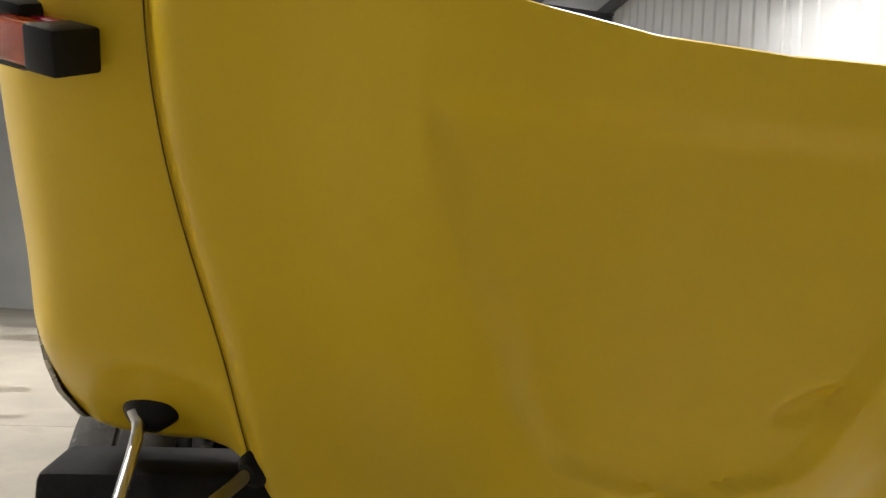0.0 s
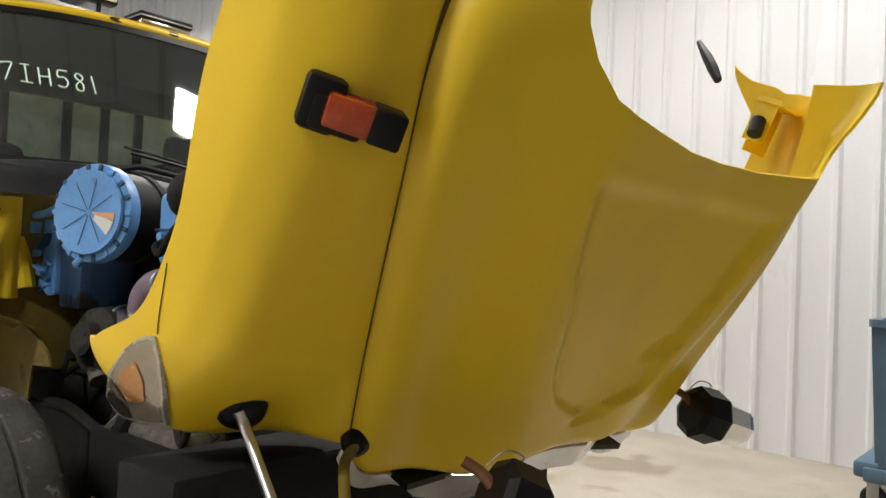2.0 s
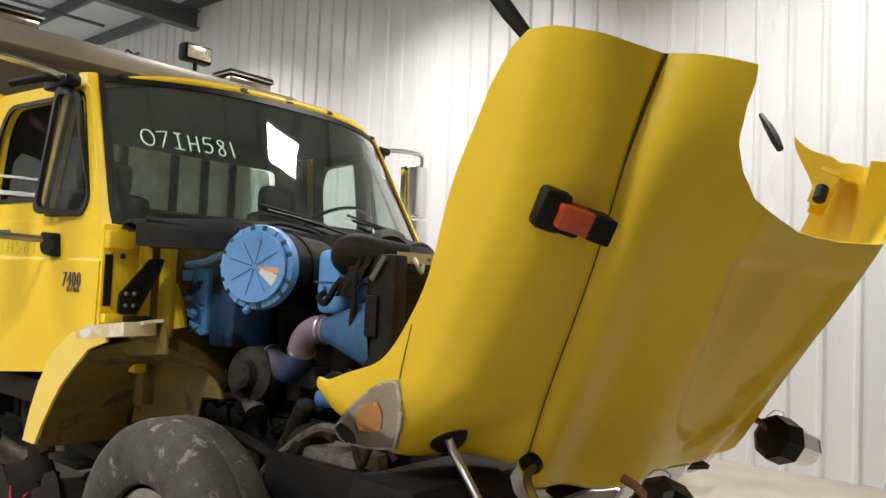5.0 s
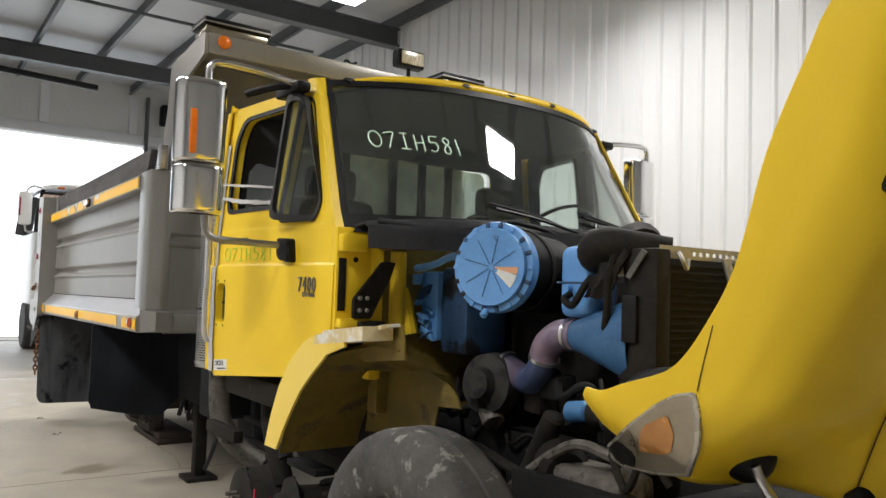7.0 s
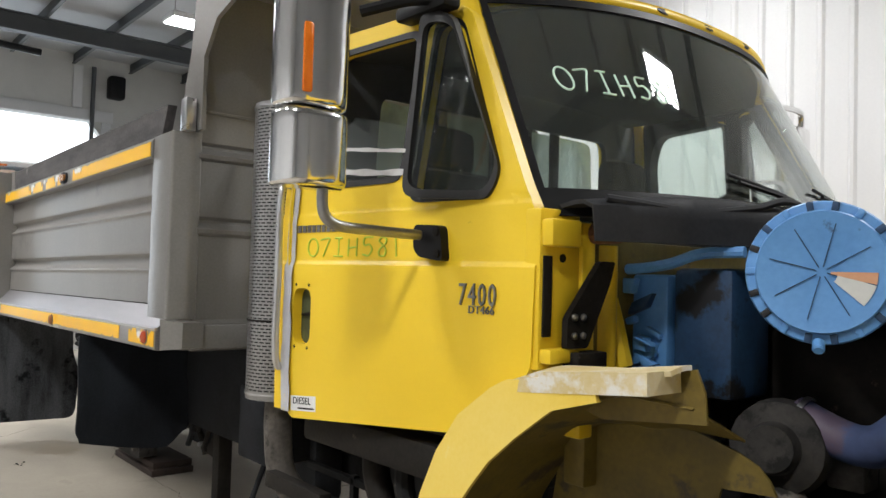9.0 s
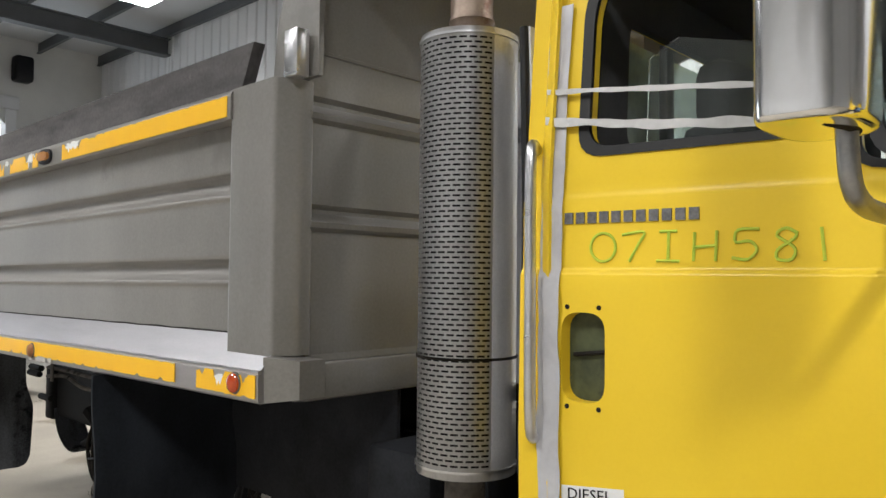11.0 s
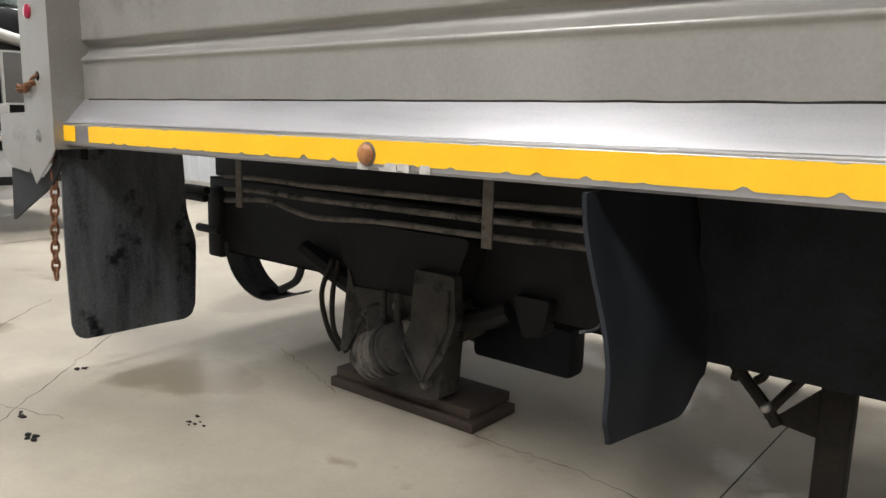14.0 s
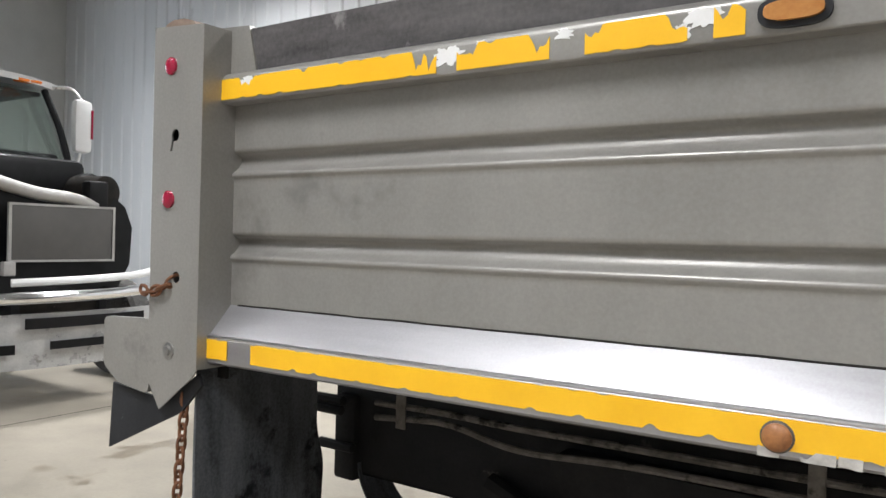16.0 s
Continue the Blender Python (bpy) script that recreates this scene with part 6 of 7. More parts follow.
# ---- engine bay ----
engine = part("engine", join(box(-2.65, -1.62, 1.30, 1.92, 0.62, 1.38, 0.06), box(-2.6, -1.7, 1.38, 1.84, 1.38, 1.52, 0.05)), GRIME, truck, "dark greasy diesel engine")
FA = Vector((-0.35, 0.93, -0.04)).normalized()
FC = Vector((-2.108, 0.91, 1.532))
af = part("air_filter", lathe(FC + FA * 0.07, FA, [(0, 0.155), (0.0, 0.162), (0.40, 0.160), (0.43, 0.13)], 44), BLACK_PLASTIC, truck, "air filter canister with a blue oversprayed cover")
cover = part("cover", lathe(FC, FA, [(0.012, 0.02), (0.010, 0.05), (0.006, 0.125), (0.002, 0.145), (0.010, 0.149), (0.020, 0.147), (0.022, 0.170), (0.030, 0.174), (0.065, 0.174), (0.07, 0.166)], 48), BLUE, af, "blue cover with spoke marks")
_, fa_, fb_ = frame_of(FA)
for k in range(8):
    t = k * math.tau / 8 + 0.25
    d = fa_ * math.cos(t) + fb_ * math.sin(t)
    part("spoke_mark", tube([FC + d * 0.012 + FA * 0.0085, FC + d * 0.118 + FA * 0.0035], 0.0013, 5, 1), BLUE_DARK, cover)
for k in range(18):
    t = k * math.tau / 18
    d = fa_ * math.cos(t) + fb_ * math.sin(t)
    part("rim_notch", lamp_box(FC + d * 0.160 + FA * 0.020, d, FA.cross(d), FA, 0.024, 0.016, 0.010, 0.002), BLUE_DARK if k % 3 else BLUE, cover)
PALE = surface("pale_label", (0.55, 0.58, 0.58), (0.68, 0.70, 0.68), 0.5, 0, 15.0, 80, 0)
PEACH = surface("orange_label", (0.60, 0.30, 0.16), (0.70, 0.40, 0.24), 0.5, 0, 15.0, 80, 0)


def wedge(t0, t1, r0, r1, mat, name):
    def fn(i, j):
        t, r = t0 + (t1 - t0) * i, r0 + (r1 - r0) * j
        return FC + (fa_ * math.cos(t) + fb_ * math.sin(t)) * r + FA * 0.0035
    part(name, sheet(fn, 8, 2, 0.0015), mat, cover)


T0 = math.atan2(-FA.cross(Vector((0, 0, 1))).normalized().dot(fb_), -FA.cross(Vector((0, 0, 1))).normalized().dot(fa_))
wedge(T0 + math.pi + 0.25, T0 + math.pi + 0.72, 0.035, 0.118, PALE, "label")
wedge(T0 + math.pi + 0.0, T0 + math.pi + 0.25, 0.02, 0.118, PEACH, "label")
part("drain", rod(FC + Vector((0.0, -0.01, -0.165)), FC + Vector((0.01, -0.035, -0.185)), 0.014, 12, 0.004), BLUE, cover)
part("filter_strap", lathe(FC + FA * 0.2, FA, [(0, 0.163), (0, 0.168), (0.03, 0.168), (0.03, 0.163)], 40, True), GRIME, af)
part("air_duct", tube([(-2.05, 1.32, 1.56), (-1.92, 1.40, 1.62), (-1.75, 1.32, 1.64), (-1.62, 1.2, 1.60)], 0.075, 14), GRIME, truck, "black air duct")
# crumpled blue control box and its dark neighbour
cb = part("control_box", box(-2.80, -2.60, 1.02, 1.12, 1.22, 1.52, 0.012), BLUE, truck, "blue oversprayed control box with brackets")
random.seed(5)
for k in range(16):
    x, z = random.uniform(-2.82, -2.60), random.uniform(1.22, 1.50)
    w, h = random.uniform(0.03, 0.09), random.uniform(0.012, 0.05)
    bm = lamp_box(Vector((x, 1.0 + random.uniform(-0.025, 0.02), z)), Vector((1, 0, random.uniform(-0.5, 0.5))), Vector((0, 1, 0)), Vector((-random.uniform(-0.5, 0.5), 0, 1)), w, 0.03, h, 0.004)
    part("bracket", bm, BLUE if k % 4 else BLUE_DARK, cb)
part("conduit", tube([(-2.84, 1.0, 1.535), (-2.70, 0.985, 1.535), (-2.58, 0.99, 1.55), (-2.48, 1.0, 1.58), (-2.36, 1.02, 1.585)], 0.016, 8), BLUE, cb)
part("dark_box", box(-2.59, -2.40, 1.03, 1.25, 1.17, 1.54, 0.02), BLUE_DARK, cb, "dark blue box")
for x, z in ((-2.83, 1.47), (-2.84, 1.40), (-2.83, 1.33)):
    part("plug", rod((x, 1.0, z), (x + 0.03, 0.96, z), 0.02, 10, 0.004), BLACK_PLASTIC, cb)
# coolant bottle
cbot = part("coolant_bottle", box(-1.875, -1.72, 1.04, 1.20, 1.355, 1.61, 0.035, 4), BLUE, truck, "blue oversprayed coolant bottle")
part("bottle_seam", box(-1.88, -1.715, 1.036, 1.205, 1.475, 1.483, 0.003), BLUE_DARK, cbot)
part("bottle_cap", rod((-1.80, 1.12, 1.61), (-1.80, 1.12, 1.64), 0.03, 16, 0.006), BLACK_PLASTIC, cbot)
part("bottle_hose", tube([(-1.80, 1.03, 1.44), (-1.80, 1.0, 1.42), (-1.75, 0.99, 1.40), (-1.71, 1.0, 1.46), (-1.69, 1.02, 1.5)], 0.013, 8), GRIME, cbot)
part("bottle_port", rod((-1.815, 1.035, 1.455), (-1.815, 1.018, 1.455), 0.016, 12), BLUE, cbot)
# radiator hose, charge-air pipe and cooler tank
part("radiator_hose", tube([(-1.74, 1.15, 1.55), (-1.70, 1.06, 1.585), (-1.62, 1.03, 1.60), (-1.53, 1.05, 1.60), (-1.44, 1.12, 1.59)], 0.07, 16, radii=[0.06, 0.075, 0.07, 0.05, 0.04]), GRIME, truck, "thick black radiator hose")
BLUE_MAUVE = surface("blue_over_mauve", (0.03, 0.04, 0.09), (0.07, 0.10, 0.21), 0.5, 0, 6.0, 60, 0.08, ((0.10, 0.075, 0.11), 5.0, 0.55))
BLUE_TANK = surface("sooty_blue", (0.02, 0.07, 0.16), (0.055, 0.17, 0.36), 0.5, 0, 5.0, 70, 0.1, ((0.012, 0.016, 0.025), 5.0, 0.54))
cp = part("charge_pipe", tube([(-1.80, 1.06, 1.295), (-1.87, 1.05, 1.29), (-1.935, 1.05, 1.245), (-1.96, 1.057, 1.19)], 0.054, 18), MAUVE, truck, "mauve and blue painted charge-air pipe")
part("lower_bend", tube([(-1.957, 1.056, 1.195), (-1.975, 1.06, 1.165), (-2.05, 1.09, 1.11), (-2.14, 1.12, 1.105), (-2.27, 1.13, 1.15)], 0.052, 18), BLUE_MAUVE, cp, "blue oversprayed bend")
for p, d in ((Vector((-1.82, 1.057, 1.295)), Vector((1, 0, 0))), (Vector((-1.955, 1.056, 1.20)), Vector((-0.4, 0.1, -0.9))), (Vector((-2.25, 1.13, 1.145)), Vector((1, 0, -0.3)))):
    part("clamp", lathe(p - d.normalized() * 0.006, d, [(0, 0.054), (0, 0.059), (0.014, 0.059), (0.014, 0.054)], 24, True), STEEL, cp, "bright hose clamp")
part("cooler_tank", sheet(lambda i, j: Vector((-1.80 + 0.28 * i, 1.06 + (0.05 + 0.015 * i) * math.sin(math.tau * j), 1.295 - 0.02 * i + (0.050 + 0.095 * i) * math.cos(math.tau * j) + 0.02 * i)), 12, 24, 0.004), BLUE_TANK, truck, "blue funnel-shaped cooler tank")
TAPE_DULL = surface("dull_insulation", (0.05, 0.049, 0.047), (0.12, 0.118, 0.112), 0.7, 0, 14.0, 70, 0.15)
sh = part("side_shroud", sheet(lambda i, j: Vector((-1.585 + 0.15 * i + 0.03 * math.sin(math.pi * j), 1.04 - 0.035 * math.sin(math.pi * i), 1.17 + 0.42 * j)), 8, 14, 0.008), GRIME, truck, "dull black cooler side shroud")
part("shroud_pad", box(-1.53, -1.47, 0.985, 1.0, 1.29, 1.44, 0.006), BLACK_PLASTIC, sh)
part("shroud_edge", tube([(-1.63, 1.02, 1.30), (-1.60, 1.0, 1.40), (-1.585, 0.99, 1.50), (-1.56, 1.0, 1.60)], 0.014, 8), GRIME, sh)
part("torn_insulation", sheet(lambda i, j: Vector((-1.60 + 0.10 * i - 0.10 * (1 - j), 0.99 + 0.02 * noise.noise((i * 3, j * 3, 0)), 1.43 + 0.16 * j + 0.02 * noise.noise((i * 4, j * 4, 2)))), 10, 10, 0.006), GRIME, sh)
PALE_GREY = surface("pale_grey_metal", (0.30, 0.29, 0.28), (0.44, 0.43, 0.41), 0.5, 0.4, 9.0, 80, 0.1)
part("torn_flap", plate([(-1.515, 1.50), (-1.45, 1.585), (-1.432, 1.575), (-1.495, 1.49)], (), lambda a, b, d: (a, 0.985 + d, b), 0.006), TAPE_DULL, sh, "torn pale insulation")
# radiator pack, seen from its near front corner
RX = -1.43
rad = part("radiator", box(RX - 0.10, RX, 1.04, 2.25, 0.92, 1.57, 0.01), GRIME, truck, "dark finned radiator pack")
for k in range(26):
    part("cooling_fin", box(RX, RX + 0.007, 1.07, 2.22, 0.945 + 0.0235 * k, 0.957 + 0.0235 * k, 0.002), CHASSIS, rad)
part("side_tank", box(RX - 0.08, RX + 0.03, 1.0, 1.07, 0.92, 1.59, 0.012), GRIME, rad)
hole_bar = [[(1.18 + 0.035 * k, 1.572), (1.20 + 0.035 * k, 1.572), (1.20 + 0.035 * k, 1.585), (1.18 + 0.035 * k, 1.585)] for k in range(14)]
part("top_bracket", plate([(1.02, 1.56), (2.2, 1.56), (2.2, 1.60), (1.02, 1.60)], hole_bar, lambda a, b, d: (RX + 0.02 + d, a, b), 0.004), PALE_GREY, rad, "perforated pale bracket")
part("bracket_hook", tube([(RX + 0.03, 1.10, 1.58), (RX + 0.05, 1.10, 1.55), (RX + 0.04, 1.13, 1.53), (RX + 0.03, 1.15, 1.56)], 0.008, 6), PALE_GREY, rad)
for k in range(4):
    part("front_strut", tube([(RX + 0.05, 1.32 + 0.06 * k, 1.57), (RX + 0.10, 1.42 + 0.06 * k, 1.2), (RX + 0.12, 1.46 + 0.06 * k, 0.98)], 0.014, 6), PALE_GREY, rad, "pale diagonal strut")
part("lower_hose", tube([(-1.60, 1.02, 1.02), (-1.52, 0.98, 1.06), (-1.45, 0.98, 1.16), (-1.38, 1.02, 1.19), (-1.25, 1.12, 1.20), (-1.1, 1.3, 1.2)], 0.035, 12), BLACK_RUBBER, truck, "black lower hose")
part("blue_joint", rod((-1.79, 1.02, 1.03), (-1.70, 1.03, 1.045), 0.036, 16, 0.008), BLUE_MID, truck, "blue oversprayed pipe joint")
part("joint_hose", tube([(-1.68, 1.02, 1.04), (-1.60, 1.03, 1.045), (-1.50, 1.06, 1.03)], 0.04, 12), GRIME, truck)
# greasy small parts of the engine's flank
random.seed(11)
tb = part("turbo_housing", lathe((-2.30, 1.14, 1.06), (0.2, -1, 0.1), [(0, 0.11), (0.04, 0.13), (0.10, 0.12), (0.12, 0.07), (0.16, 0.06)], 24), DARK_CAST, truck, "dirty turbo housing")
part("outlet", tube([(-2.27, 1.12, 1.15), (-2.30, 1.08, 1.08), (-2.29, 1.07, 0.98), (-2.24, 1.06, 0.92)], 0.045, 12), CAST, tb)
GREASE_SPOTS = [(-2.45, 0.9), (-2.1, 0.95), (-1.95, 0.85), (-1.75, 0.9), (-1.6, 0.85), (-2.55, 1.05), (-1.9, 1.05), (-1.65, 1.12)]
for k, (x, z) in enumerate(GREASE_SPOTS):
    for q in range(3):
        px, pz, py = x + random.uniform(-0.08, 0.08), z + random.uniform(-0.08, 0.08), 1.10 + random.uniform(-0.05, 0.15)
        if q == 0:
            bm = box(px - 0.05, px + 0.05, py, py + 0.1, pz - 0.04, pz + 0.05, 0.012)
        elif q == 1:
            bm = rod((px, py - 0.04, pz), (px + random.uniform(-0.05, 0.05), py + 0.1, pz), random.uniform(0.025, 0.05), 14, 0.008)
        else:
            bm = tube([(px - 0.12, py, pz + 0.05), (px - 0.04, py - 0.05, pz - 0.03), (px + 0.06, py - 0.03, pz + 0.02), (px + 0.15, py + 0.02, pz - 0.06)], random.uniform(0.008, 0.018), 8)
        part(("casting", "pulley", "hose")[q], bm, (CAST, GRIME, GRIME)[q] if k % 3 else CHASSIS, engine)
for pts, r, m in (([(-2.62, 0.95, 0.78), (-2.2, 0.9, 0.86), (-1.8, 0.9, 0.80), (-1.5, 0.92, 0.84)], 0.02, GRIME), ([(-2.0, 0.93, 0.72), (-1.85, 0.9, 0.83), (-1.66, 0.92, 0.95), (-1.5, 0.95, 0.93)], 0.018, CAST), ([(-1.5, 0.92, 0.95), (-1.42, 0.9, 0.86), (-1.35, 0.9, 0.98), (-1.28, 0.92, 0.9)], 0.012, GRIME)):
    part("hose", tube(pts, r, 8), m, engine)
part("steering_gear", box(-1.75, -1.45, 0.90, 1.08, 0.62, 0.88, 0.03), CAST, truck, "dirty steering gear box")
part("alternator", rod((-1.82, 1.0, 0.86), (-1.72, 0.95, 0.84), 0.09, 20, 0.02), GRIME, truck, "greasy alternator")
part("shock", rod((-1.98, 0.97, 0.70), (-1.80, 0.97, 1.02), 0.04, 14, 0.01), GRIME, truck)
part("tie_rod", rod((-1.62, 0.70, 0.62), (-1.30, 1.20, 0.72), 0.03, 10), GRIME, truck)

# parts lying under the cab
part("step_bracket", join(tube([(-3.35, 0.68, 0.98), (-3.38, 0.66, 0.8), (-3.30, 0.66, 0.62)], 0.035, 10), box(-3.25, -2.95, 0.64, 0.74, 0.60, 0.63, 0.006)), CHASSIS, truck)
part("cab_mount", tube([(-3.62, 0.72, 0.95), (-3.60, 0.70, 0.78), (-3.50, 0.70, 0.60), (-3.44, 0.72, 0.46)], 0.05, 12), GRIME, truck)
part("side_ladder", join(*[box(-4.35, -3.65, 0.85, 0.88, z, z + 0.03, 0.003) for z in (0.62, 0.50, 0.40)], box(-4.0, -3.97, 0.85, 0.88, 0.38, 0.66, 0.003)), CHASSIS, truck)
hub = part("front_hub", lathe((-3.05, 0.50, 0.40), (0.25, 1, 0.05), [(0, 0.04), (0.01, 0.12), (0.05, 0.13), (0.06, 0.18), (0.09, 0.19), (0.12, 0.15), (0.25, 0.14)], 26), GRIME, truck, "greasy brake assembly behind the wheel")
part("wire", tube([(-3.18, 0.46, 0.52), (-3.12, 0.44, 0.48), (-3.05, 0.44, 0.47), (-2.98, 0.45, 0.53)], 0.006, 6), RED, hub, "loose red wire")
part("wire", tube([(-3.32, 0.48, 0.58), (-3.25, 0.44, 0.60), (-3.20, 0.45, 0.55)], 0.006, 6), BLACK_RUBBER, hub)

# ---- tipping bin by the wall ----
def tipping_bin(x, y):
    b = thing("tipping_bin", (x, y, 0.0), "blue-grey plastic tipping bin on castors beside the wall", "bin")
    def tub(i, j):
        k = [(0, 0), (1, 0), (1, 1), (0, 1), (0, 0)]
        t = i * 4
        a, c = k[min(int(t), 3)], k[min(int(t), 3) + 1]
        u = t - min(int(t), 3)
        px, py = a[0] + (c[0] - a[0]) * u, a[1] + (c[1] - a[1]) * u
        fl = 0.035 * j
        return Vector((x - 0.52 - fl + (1.04 + 2 * fl) * px, y - 0.36 - fl + (0.72 + 2 * fl) * py, 0.27 + 0.88 * j))
    part("tub", sheet(tub, 32, 10, -0.02), BIN_BLUE, b, "tapered tub", 30)
    part("tub_floor", box(x - 0.52, x + 0.52, y - 0.36, y + 0.36, 0.27, 0.30, 0.005), BIN_BLUE, b)
    rim = [(x - 0.59, y - 0.43), (x + 0.59, y - 0.43), (x + 0.59, y + 0.43), (x - 0.59, y + 0.43)]
    inner = [(x - 0.53, y - 0.37), (x + 0.53, y - 0.37), (x + 0.53, y + 0.37), (x - 0.53, y + 0.37)]
    part("rim", plate(rounded(rim, 0.05), [rounded(inner, 0.04)], lambda a, c, d: (a, c, 1.135 + d), 0.045), BIN_BLUE, b, "thick rim")
    part("chassis", join(box(x - 0.60, x + 0.60, y - 0.40, y - 0.28, 0.18, 0.27, 0.015), box(x - 0.60, x + 0.60, y + 0.28, y + 0.40, 0.18, 0.27, 0.015), box(x - 0.66, x - 0.45, y - 0.38, y + 0.38, 0.20, 0.30, 0.02), box(x + 0.45, x + 0.66, y - 0.38, y + 0.38, 0.20, 0.30, 0.02)), BIN_BLUE, b, "moulded base")
    for dx, dy in ((-0.55, -0.32), (0.55, -0.32), (-0.55, 0.32), (0.55, 0.32)):
        c = part("castor", join(box(x + dx - 0.035, x + dx + 0.035, y + dy - 0.035, y + dy - 0.028, 0.07, 0.19, 0.002), box(x + dx - 0.035, x + dx + 0.035, y + dy + 0.028, y + dy + 0.035, 0.07, 0.19, 0.002), box(x + dx - 0.045, x + dx + 0.045, y + dy - 0.04, y + dy + 0.04, 0.178, 0.19, 0.002)), GALV, b)
        part("wheel", lathe((x + dx, y + dy - 0.024, 0.075), (0, 1, 0), [(0, 0.035), (0.0, 0.066), (0.008, 0.075), (0.04, 0.075), (0.048, 0.066), (0.048, 0.035)], 22), BLACK_RUBBER, c, "black castor wheel")


tipping_bin(0.06, 5.42)

# ---- the stripped white truck at the back of the hall ----
CORE = surface("radiator_core", (0.075, 0.072, 0.070), (0.11, 0.105, 0.10), 0.6, 0.3, 3.0, 150, 0.1)


BUMPER = surface("dirty_white_plastic", (0.30, 0.30, 0.30), (0.52, 0.52, 0.515), 0.3, 0.2, 4.0, 70, 0.03, ((0.16, 0.15, 0.14), 5.0, 0.62), coat=0.3)


def white_truck(x, y):
    """x: its front; it faces down the hall towards +x."""
    t = thing("white_truck", (x, y, 0.0), "white truck with its hood off, radiator and engine bare", "truck")
    half, c, u = 1.0, y - 0.42, 0.21
    body = part("cab", box(x - 2.6, x - 0.85, c - half, c + half, 1.0, 2.0 + u, 0.06), WHITE, t, "white cab")
    part("roof", sheet(lambda i, j: Vector((x - 2.55 + 1.50 * j, c + (2 * i - 1) * (half - 0.10), 2.72 + u + 0.15 * math.sin(math.pi * (0.1 + 0.8 * j)) * (1 - abs(2 * i - 1) ** 4))), 20, 10, 0.06), WHITE, body)
    for s in (-1, 1):
        part("pillar", tube([(x - 0.88, c + s * (half - 0.03), 2.0 + u), (x - 1.0, c + s * (half - 0.07), 2.35 + u), (x - 1.16, c + s * (half - 0.14), 2.72 + u)], 0.035, 8), BLACK_PLASTIC, body)
        part("rear_pillar", tube([(x - 2.5, c + s * (half - 0.02), 2.0 + u), (x - 2.5, c + s * (half - 0.1), 2.72 + u)], 0.12, 8), LINING, body)
        part("side_pane", sheet(lambda i, j: Vector((x - 2.4 + (1.45 - 0.25 * j) * i, c + s * (half - 0.03 - 0.10 * j), 2.0 + u + 0.70 * j)), 4, 4, 0.005), GLASS, body)
    part("back_wall", box(x - 2.58, x - 2.52, c - half + 0.05, c + half - 0.05, 2.0, 2.72 + u, 0.01), LINING, body)
    part("windshield", sheet(lambda i, j: Vector((x - 0.83 - 0.34 * j - 0.12 * abs(2 * i - 1) ** 2.5, c + (2 * i - 1) * (half - 0.05 - 0.08 * j), 2.0 + u + 0.73 * j)), 24, 8, 0.006), GLASS, t, "dark windshield")
    part("dash", box(x - 1.3, x - 0.92, c - 0.9, c + 0.9, 1.95, 2.06 + u, 0.04), BLACK_PLASTIC, t)
    part("headliner", box(x - 2.5, x - 1.22, c - 0.85, c + 0.85, 2.66 + u, 2.70 + u, 0.01), LINING, t)
    for yy in (-0.5, 0.5):
        part("seat", box(x - 2.1, x - 1.95, c + yy - 0.24, c + yy + 0.24, 1.9, 2.52 + u, 0.08), SEAT, t)
    part("beacon", lathe((x - 1.65, c + 0.35, 2.84 + u), (0, 0, 1), [(0, 0.16), (0.14, 0.16), (0.22, 0.12), (0.27, 0.06), (0.28, 0.01)], 20), WHITE, t, "white roof dome")
    for k in (-0.6, 0.0, 0.6, 0.72):
        part("roof_lamp", box(x - 1.16, x - 1.04, c + k - 0.06, c + k + 0.06, 2.755 + u, 2.79 + u, 0.015), AMBER, t)
    for s in (-1, 1):
        m = part("mirror", box(x - 1.0, x - 0.88, c + s * (half + 0.14) - 0.10, c + s * (half + 0.14) + 0.10, 2.10 + u, 2.65 + u, 0.05), WHITE, t, "white door mirror")
        part("arm", tube([(x - 1.05, c + s * (half - 0.12), 2.75 + u), (x - 0.98, c + s * (half + 0.04), 2.75 + u), (x - 0.94, c + s * (half + 0.14), 2.64 + u)], 0.018, 8), STEEL, m)
        part("arm", tube([(x - 1.0, c + s * half, 2.0 + u), (x - 0.96, c + s * (half + 0.10), 2.0 + u), (x - 0.94, c + s * (half + 0.13), 2.11 + u)], 0.018, 8), STEEL, m)
        part("edge_marker", box(x - 0.885, x - 0.874, c + s * (half + 0.22) - 0.012, c + s * (half + 0.22) + 0.012, 2.25 + u, 2.55 + u, 0.003), RED, m)
    part("cowl", box(x - 0.95, x - 0.55, c - 0.95, c + 0.98, 1.6, 2.0 + u - 0.01, 0.08), BLACK_PLASTIC, t)
    part("intake_can", lathe((x - 0.85, y + 0.50, 1.88), (1, 0.15, 0), [(0, 0.14), (0.03, 0.20), (0.36, 0.20), (0.40, 0.15)], 22), BLACK_PLASTIC, t, "black intake canister")
    y += 0.07
    eng = part("engine", join(box(x - 1.0, x - 0.15, y - 0.45, y + 0.45, 0.75, 1.78, 0.06), lathe((x - 0.5, y + 0.35, 1.88), (1, 0.2, 0), [(0, 0.10), (0.02, 0.16), (0.4, 0.16), (0.42, 0.1)], 20)), GRIME, t, "dirty bare engine")
    part("pipe", tube([(x - 0.10, y - 0.75, 1.96), (x - 0.08, y - 0.3, 1.84), (x - 0.06, y + 0.05, 1.80), (x - 0.1, y + 0.3, 1.74)], 0.06, 12), PALE_GREY, eng, "pale engine pipe")
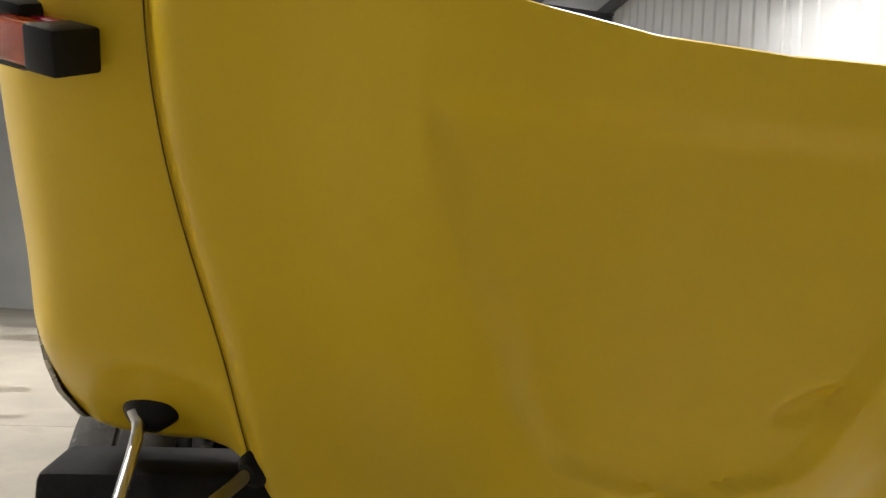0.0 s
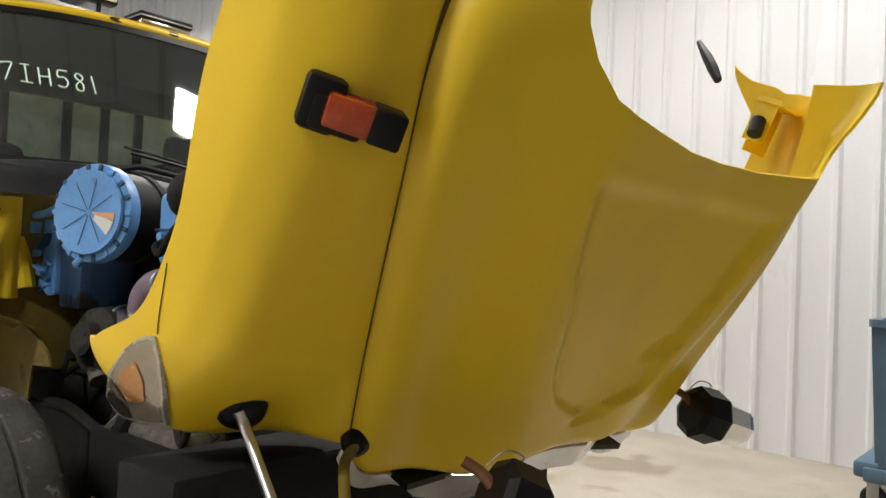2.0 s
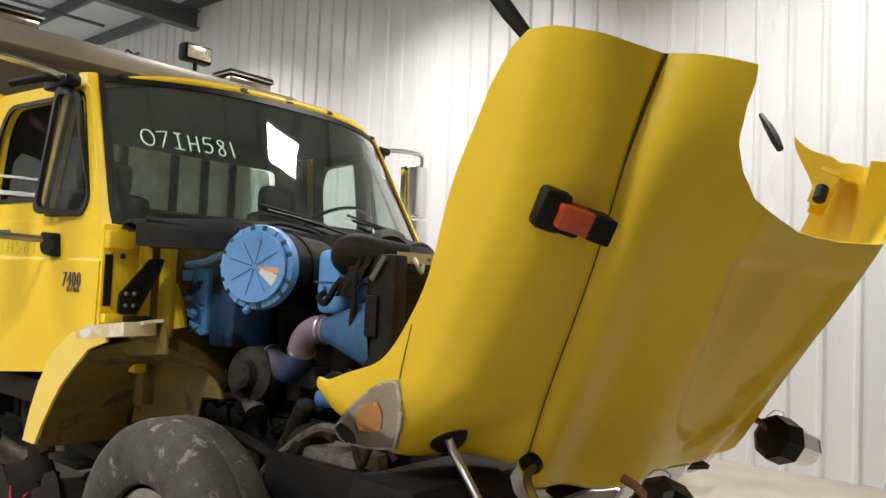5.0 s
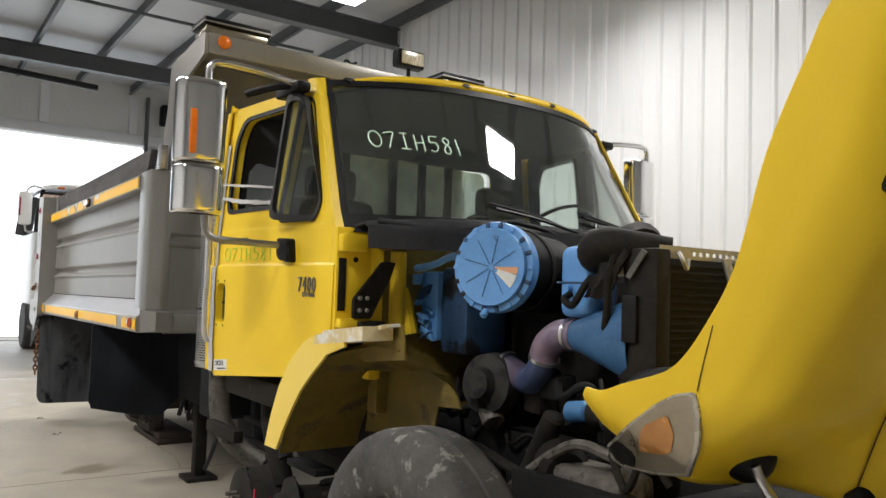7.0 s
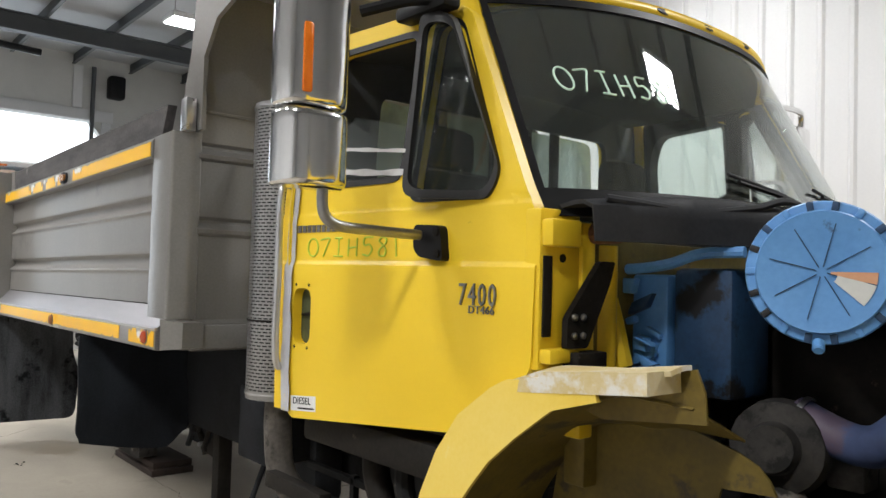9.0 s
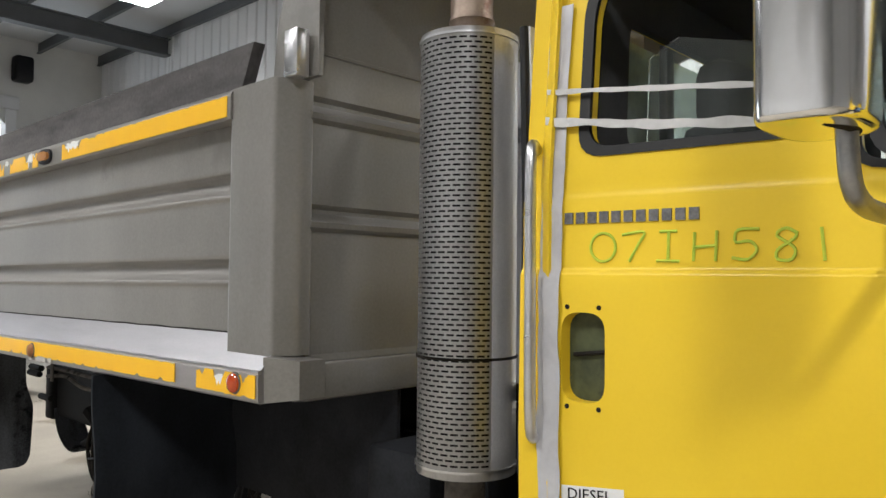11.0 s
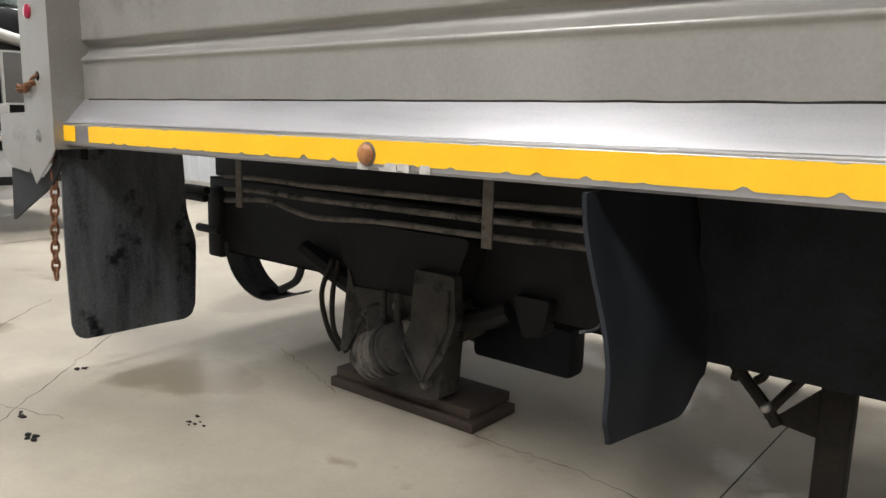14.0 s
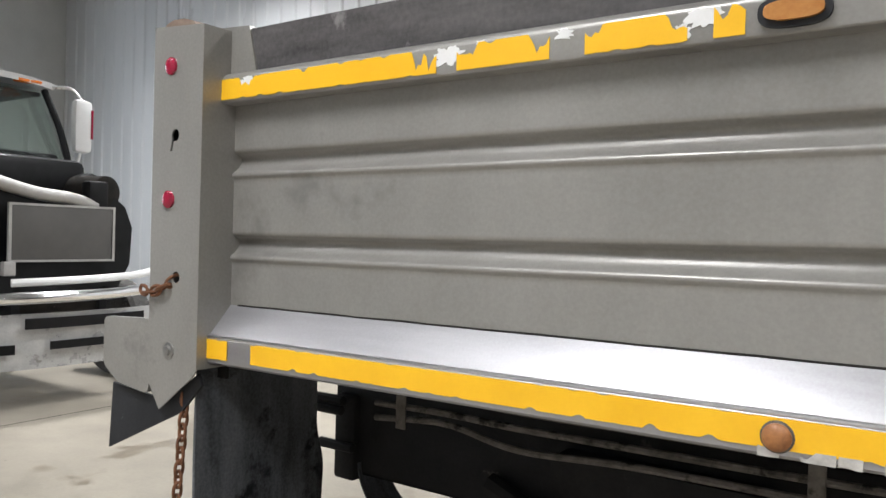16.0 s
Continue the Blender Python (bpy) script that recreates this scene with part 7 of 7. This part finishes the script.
    part("bracket", box(x - 0.2, x - 0.05, y + 0.22, y + 0.42, 1.72, 1.98, 0.03), BLACK_PLASTIC, eng)
    r = part("radiator", box(x - 0.08, x + 0.0, y - 0.50, y + 0.42, 1.25, 1.72, 0.005), CORE, t, "grey radiator core in a bright frame")
    part("frame", plate([(y - 0.53, 1.23), (y + 0.45, 1.23), (y + 0.45, 1.74), (y - 0.53, 1.74)], [[(y - 0.505, 1.25), (y + 0.425, 1.25), (y + 0.425, 1.72), (y - 0.505, 1.72)]], lambda a, b, d: (x + 0.006 - d, a, b), 0.03), PALE_GREY, r)
    part("shroud", plate([(y - 0.75, 0.95), (y + 0.55, 0.95), (y + 0.68, 1.2), (y + 0.70, 1.55), (y + 0.62, 1.75), (y + 0.50, 1.84), (y - 0.75, 1.84)], (), lambda a, b, d: (x - 0.10 - d, a, b), 0.06), BLACK_PLASTIC, t, "black radiator shroud")
    bp = part("bumper", sheet(lambda i, j: Vector((x + 0.32 - 0.28 * abs(2 * i - 1) ** 3, y + (2 * i - 1) * 1.12, 0.35 + 0.46 * j + 0.03 * math.sin(math.pi * j))), 30, 10, 0.05), BUMPER, t, "white plastic bumper with a bright bar")
    part("bright_bar", tube([(x + 0.10, y - 1.05, 0.93), (x + 0.35, y - 0.5, 0.95), (x + 0.38, y + 0.2, 0.96), (x + 0.25, y + 0.85, 1.0)], 0.05, 12), CHROME, bp)
    part("upper_bar", tube([(x + 0.10, y - 0.55, 1.06), (x + 0.25, y - 0.1, 1.08), (x + 0.25, y + 0.5, 1.11), (x + 0.15, y + 0.85, 1.17)], 0.035, 10), WHITE, bp)
    for y0, y1, z0, z1 in ((-0.55, 0.55, 0.69, 0.78), (-0.35, 0.55, 0.51, 0.58), (-0.85, -0.62, 0.49, 0.57)):
        part("intake", sheet(lambda i, j: Vector((x + 0.375 - 0.28 * abs((y0 + (y1 - y0) * i) / 1.12) ** 3, y + y0 + (y1 - y0) * i, z0 + (z1 - z0) * j)), 8, 2, 0.01), BLACK_PLASTIC, bp)
    part("lamp_tab", box(x + 0.05, x + 0.12, y - 0.62, y - 0.52, 1.12, 1.24, 0.01), PALE_GREY, bp)
    for s in (-1, 1):
        w = part("wheel", lathe((x - 0.75, y + s * 0.85, 0.5), (0, s, 0), [(0, 0.25), (0.02, 0.47), (0.06, 0.5), (0.22, 0.5), (0.26, 0.46), (0.26, 0.28), (0.2, 0.05)], 28), TYRE, t, "dark tyre")
    for s in (-1, 1):
        part("frame_rail", box(x - 5.5, x - 0.1, y + s * 0.41 - 0.04, y + s * 0.41 + 0.04, 0.75, 1.0, 0.01), CHASSIS, t)
    for s in (-1, 1):
        part("rear_wheel", lathe((x - 4.6, y + s * 0.6, 0.5), (0, s, 0), [(0, 0.25), (0.02, 0.47), (0.06, 0.5), (0.5, 0.5), (0.54, 0.46), (0.54, 0.28)], 24), TYRE, t)


white_truck(-13.1, 2.30)

# ---- rear wall fittings ----
box_ = thing("wall_heater", (REAR_X + 0.3, 4.4, 5.4), "small dark unit hung on the rear wall", "heater")
part("body", box(REAR_X + 0.02, REAR_X + 0.34, 4.32, 4.68, 5.42, 5.95, 0.06), BLACK_PLASTIC, box_)
part("arm", tube([(REAR_X + 0.1, 4.02, 4.4), (REAR_X + 0.12, 4.02, 6.1)], 0.05, 8, 1), BEAM, box_)
tagged(part("trim", join(box(REAR_X + 0.0, REAR_X + 0.06, -2.5, 4.5, 4.87, 5.12, 0.01), box(REAR_X, REAR_X + 0.06, 4.25, 4.45, 0, 4.86, 0.01), box(REAR_X, REAR_X + 0.06, -2.45, -2.2, 0, 4.6, 0.01)), WALL, None), "pale door surround", "trim", "", "structure")
for yy in (-0.5, 1.7, 3.7):
    solo("wall_batten", box(REAR_X + 0.005, REAR_X + 0.07, yy - 0.1, yy + 0.1, 5.13, 6.1, 0.005), WALL, "pale wall batten", "batten", "structure", "battens")
solo("pipe_run", tube([(-16.0, -4.0, 5.45), (-16.0, 0.0, 5.30), (-16.0, 2.1, 5.22)], 0.06, 10), BLACK_PLASTIC, "black sagging pipe under the roof", "pipe", "structure")
solo("conduit", tube([(-13.5, -5, 6.05), (-13.5, 5.5, 6.05)], 0.03, 8, 1), BEAM, "dark conduit", "pipe", "structure")

# ---- crumbs, cracks and stains on the floor ----
random.seed(3)
bms = []
for cx, cy in ((-8.10, -0.12), (-7.77, 0.40), (-8.73, 0.38), (-8.35, -0.05), (-7.0, -0.3)):
    for _ in range(7):
        px, py, r = cx + random.gauss(0, 0.025), cy + random.gauss(0, 0.02), random.uniform(0.004, 0.011)
        bm = bmesh.new()
        bmesh.ops.create_icosphere(bm, subdivisions=1, radius=r)
        for v in bm.verts:
            v.co = Vector((v.co.x * random.uniform(0.8, 2.0) + px, v.co.y * random.uniform(0.7, 1.5) + py, max(0.0005, v.co.z * 0.7 + r * 0.4)))
        bms.append(bm)
solo("floor_crumbs", join(*bms), GRIME, "dark crumbs of dirt on the concrete", "dirt", "stuff")


def crack(pts, seed, w=0.004):
    bm = bmesh.new()
    line = curve_pts([(a, b, 0) for a, b in pts], 14)
    prev = None
    for k, p in enumerate(line):
        off = Vector((noise.noise((k * 0.5, seed, 0)) * 0.03, noise.noise((k * 0.5, seed, 9)) * 0.03, 0.0006))
        d = (line[min(k + 1, len(line) - 1)] - line[max(k - 1, 0)]).normalized()
        n = Vector((-d.y, d.x, 0)) * w * (0.35 + abs(noise.noise((k * 0.9, seed, 4))))
        cur = (bm.verts.new(p + off + n), bm.verts.new(p + off - n))
        if prev:
            bm.faces.new((prev[0], prev[1], cur[1], cur[0]))
        prev = cur
    return bm


solo("floor_cracks", join(crack([(-9.2, 0.8), (-8.7, 0.25), (-8.2, -0.3), (-7.7, -0.75)], 1), crack([(-9.6, -0.5), (-8.8, -0.15), (-8.2, 0.05)], 2, 0.003), crack([(-10.2, 0.9), (-9.5, 0.1), (-9.0, -0.6)], 3), crack([(-6.95, 1.07), (-6.7, 1.05), (-6.4, 1.06), (-5.95, 0.98)], 5, 0.003), crack([(-8.3, 1.25), (-7.9, 1.12), (-7.6, 1.0)], 6, 0.0025)), GRIME, "dark hairline cracks in the concrete", "crack", "stuff")
solo("floor_joint", box(-5.923, -5.917, -7, 6, -0.003, 0.0006, 0), GRIME, "dark saw-cut floor joint", "joint", "stuff")
solo("floor_joint", box(-12.5, -12.49, -7, 6, -0.003, 0.0008, 0), GRIME, "dark saw-cut floor joint", "joint", "stuff")
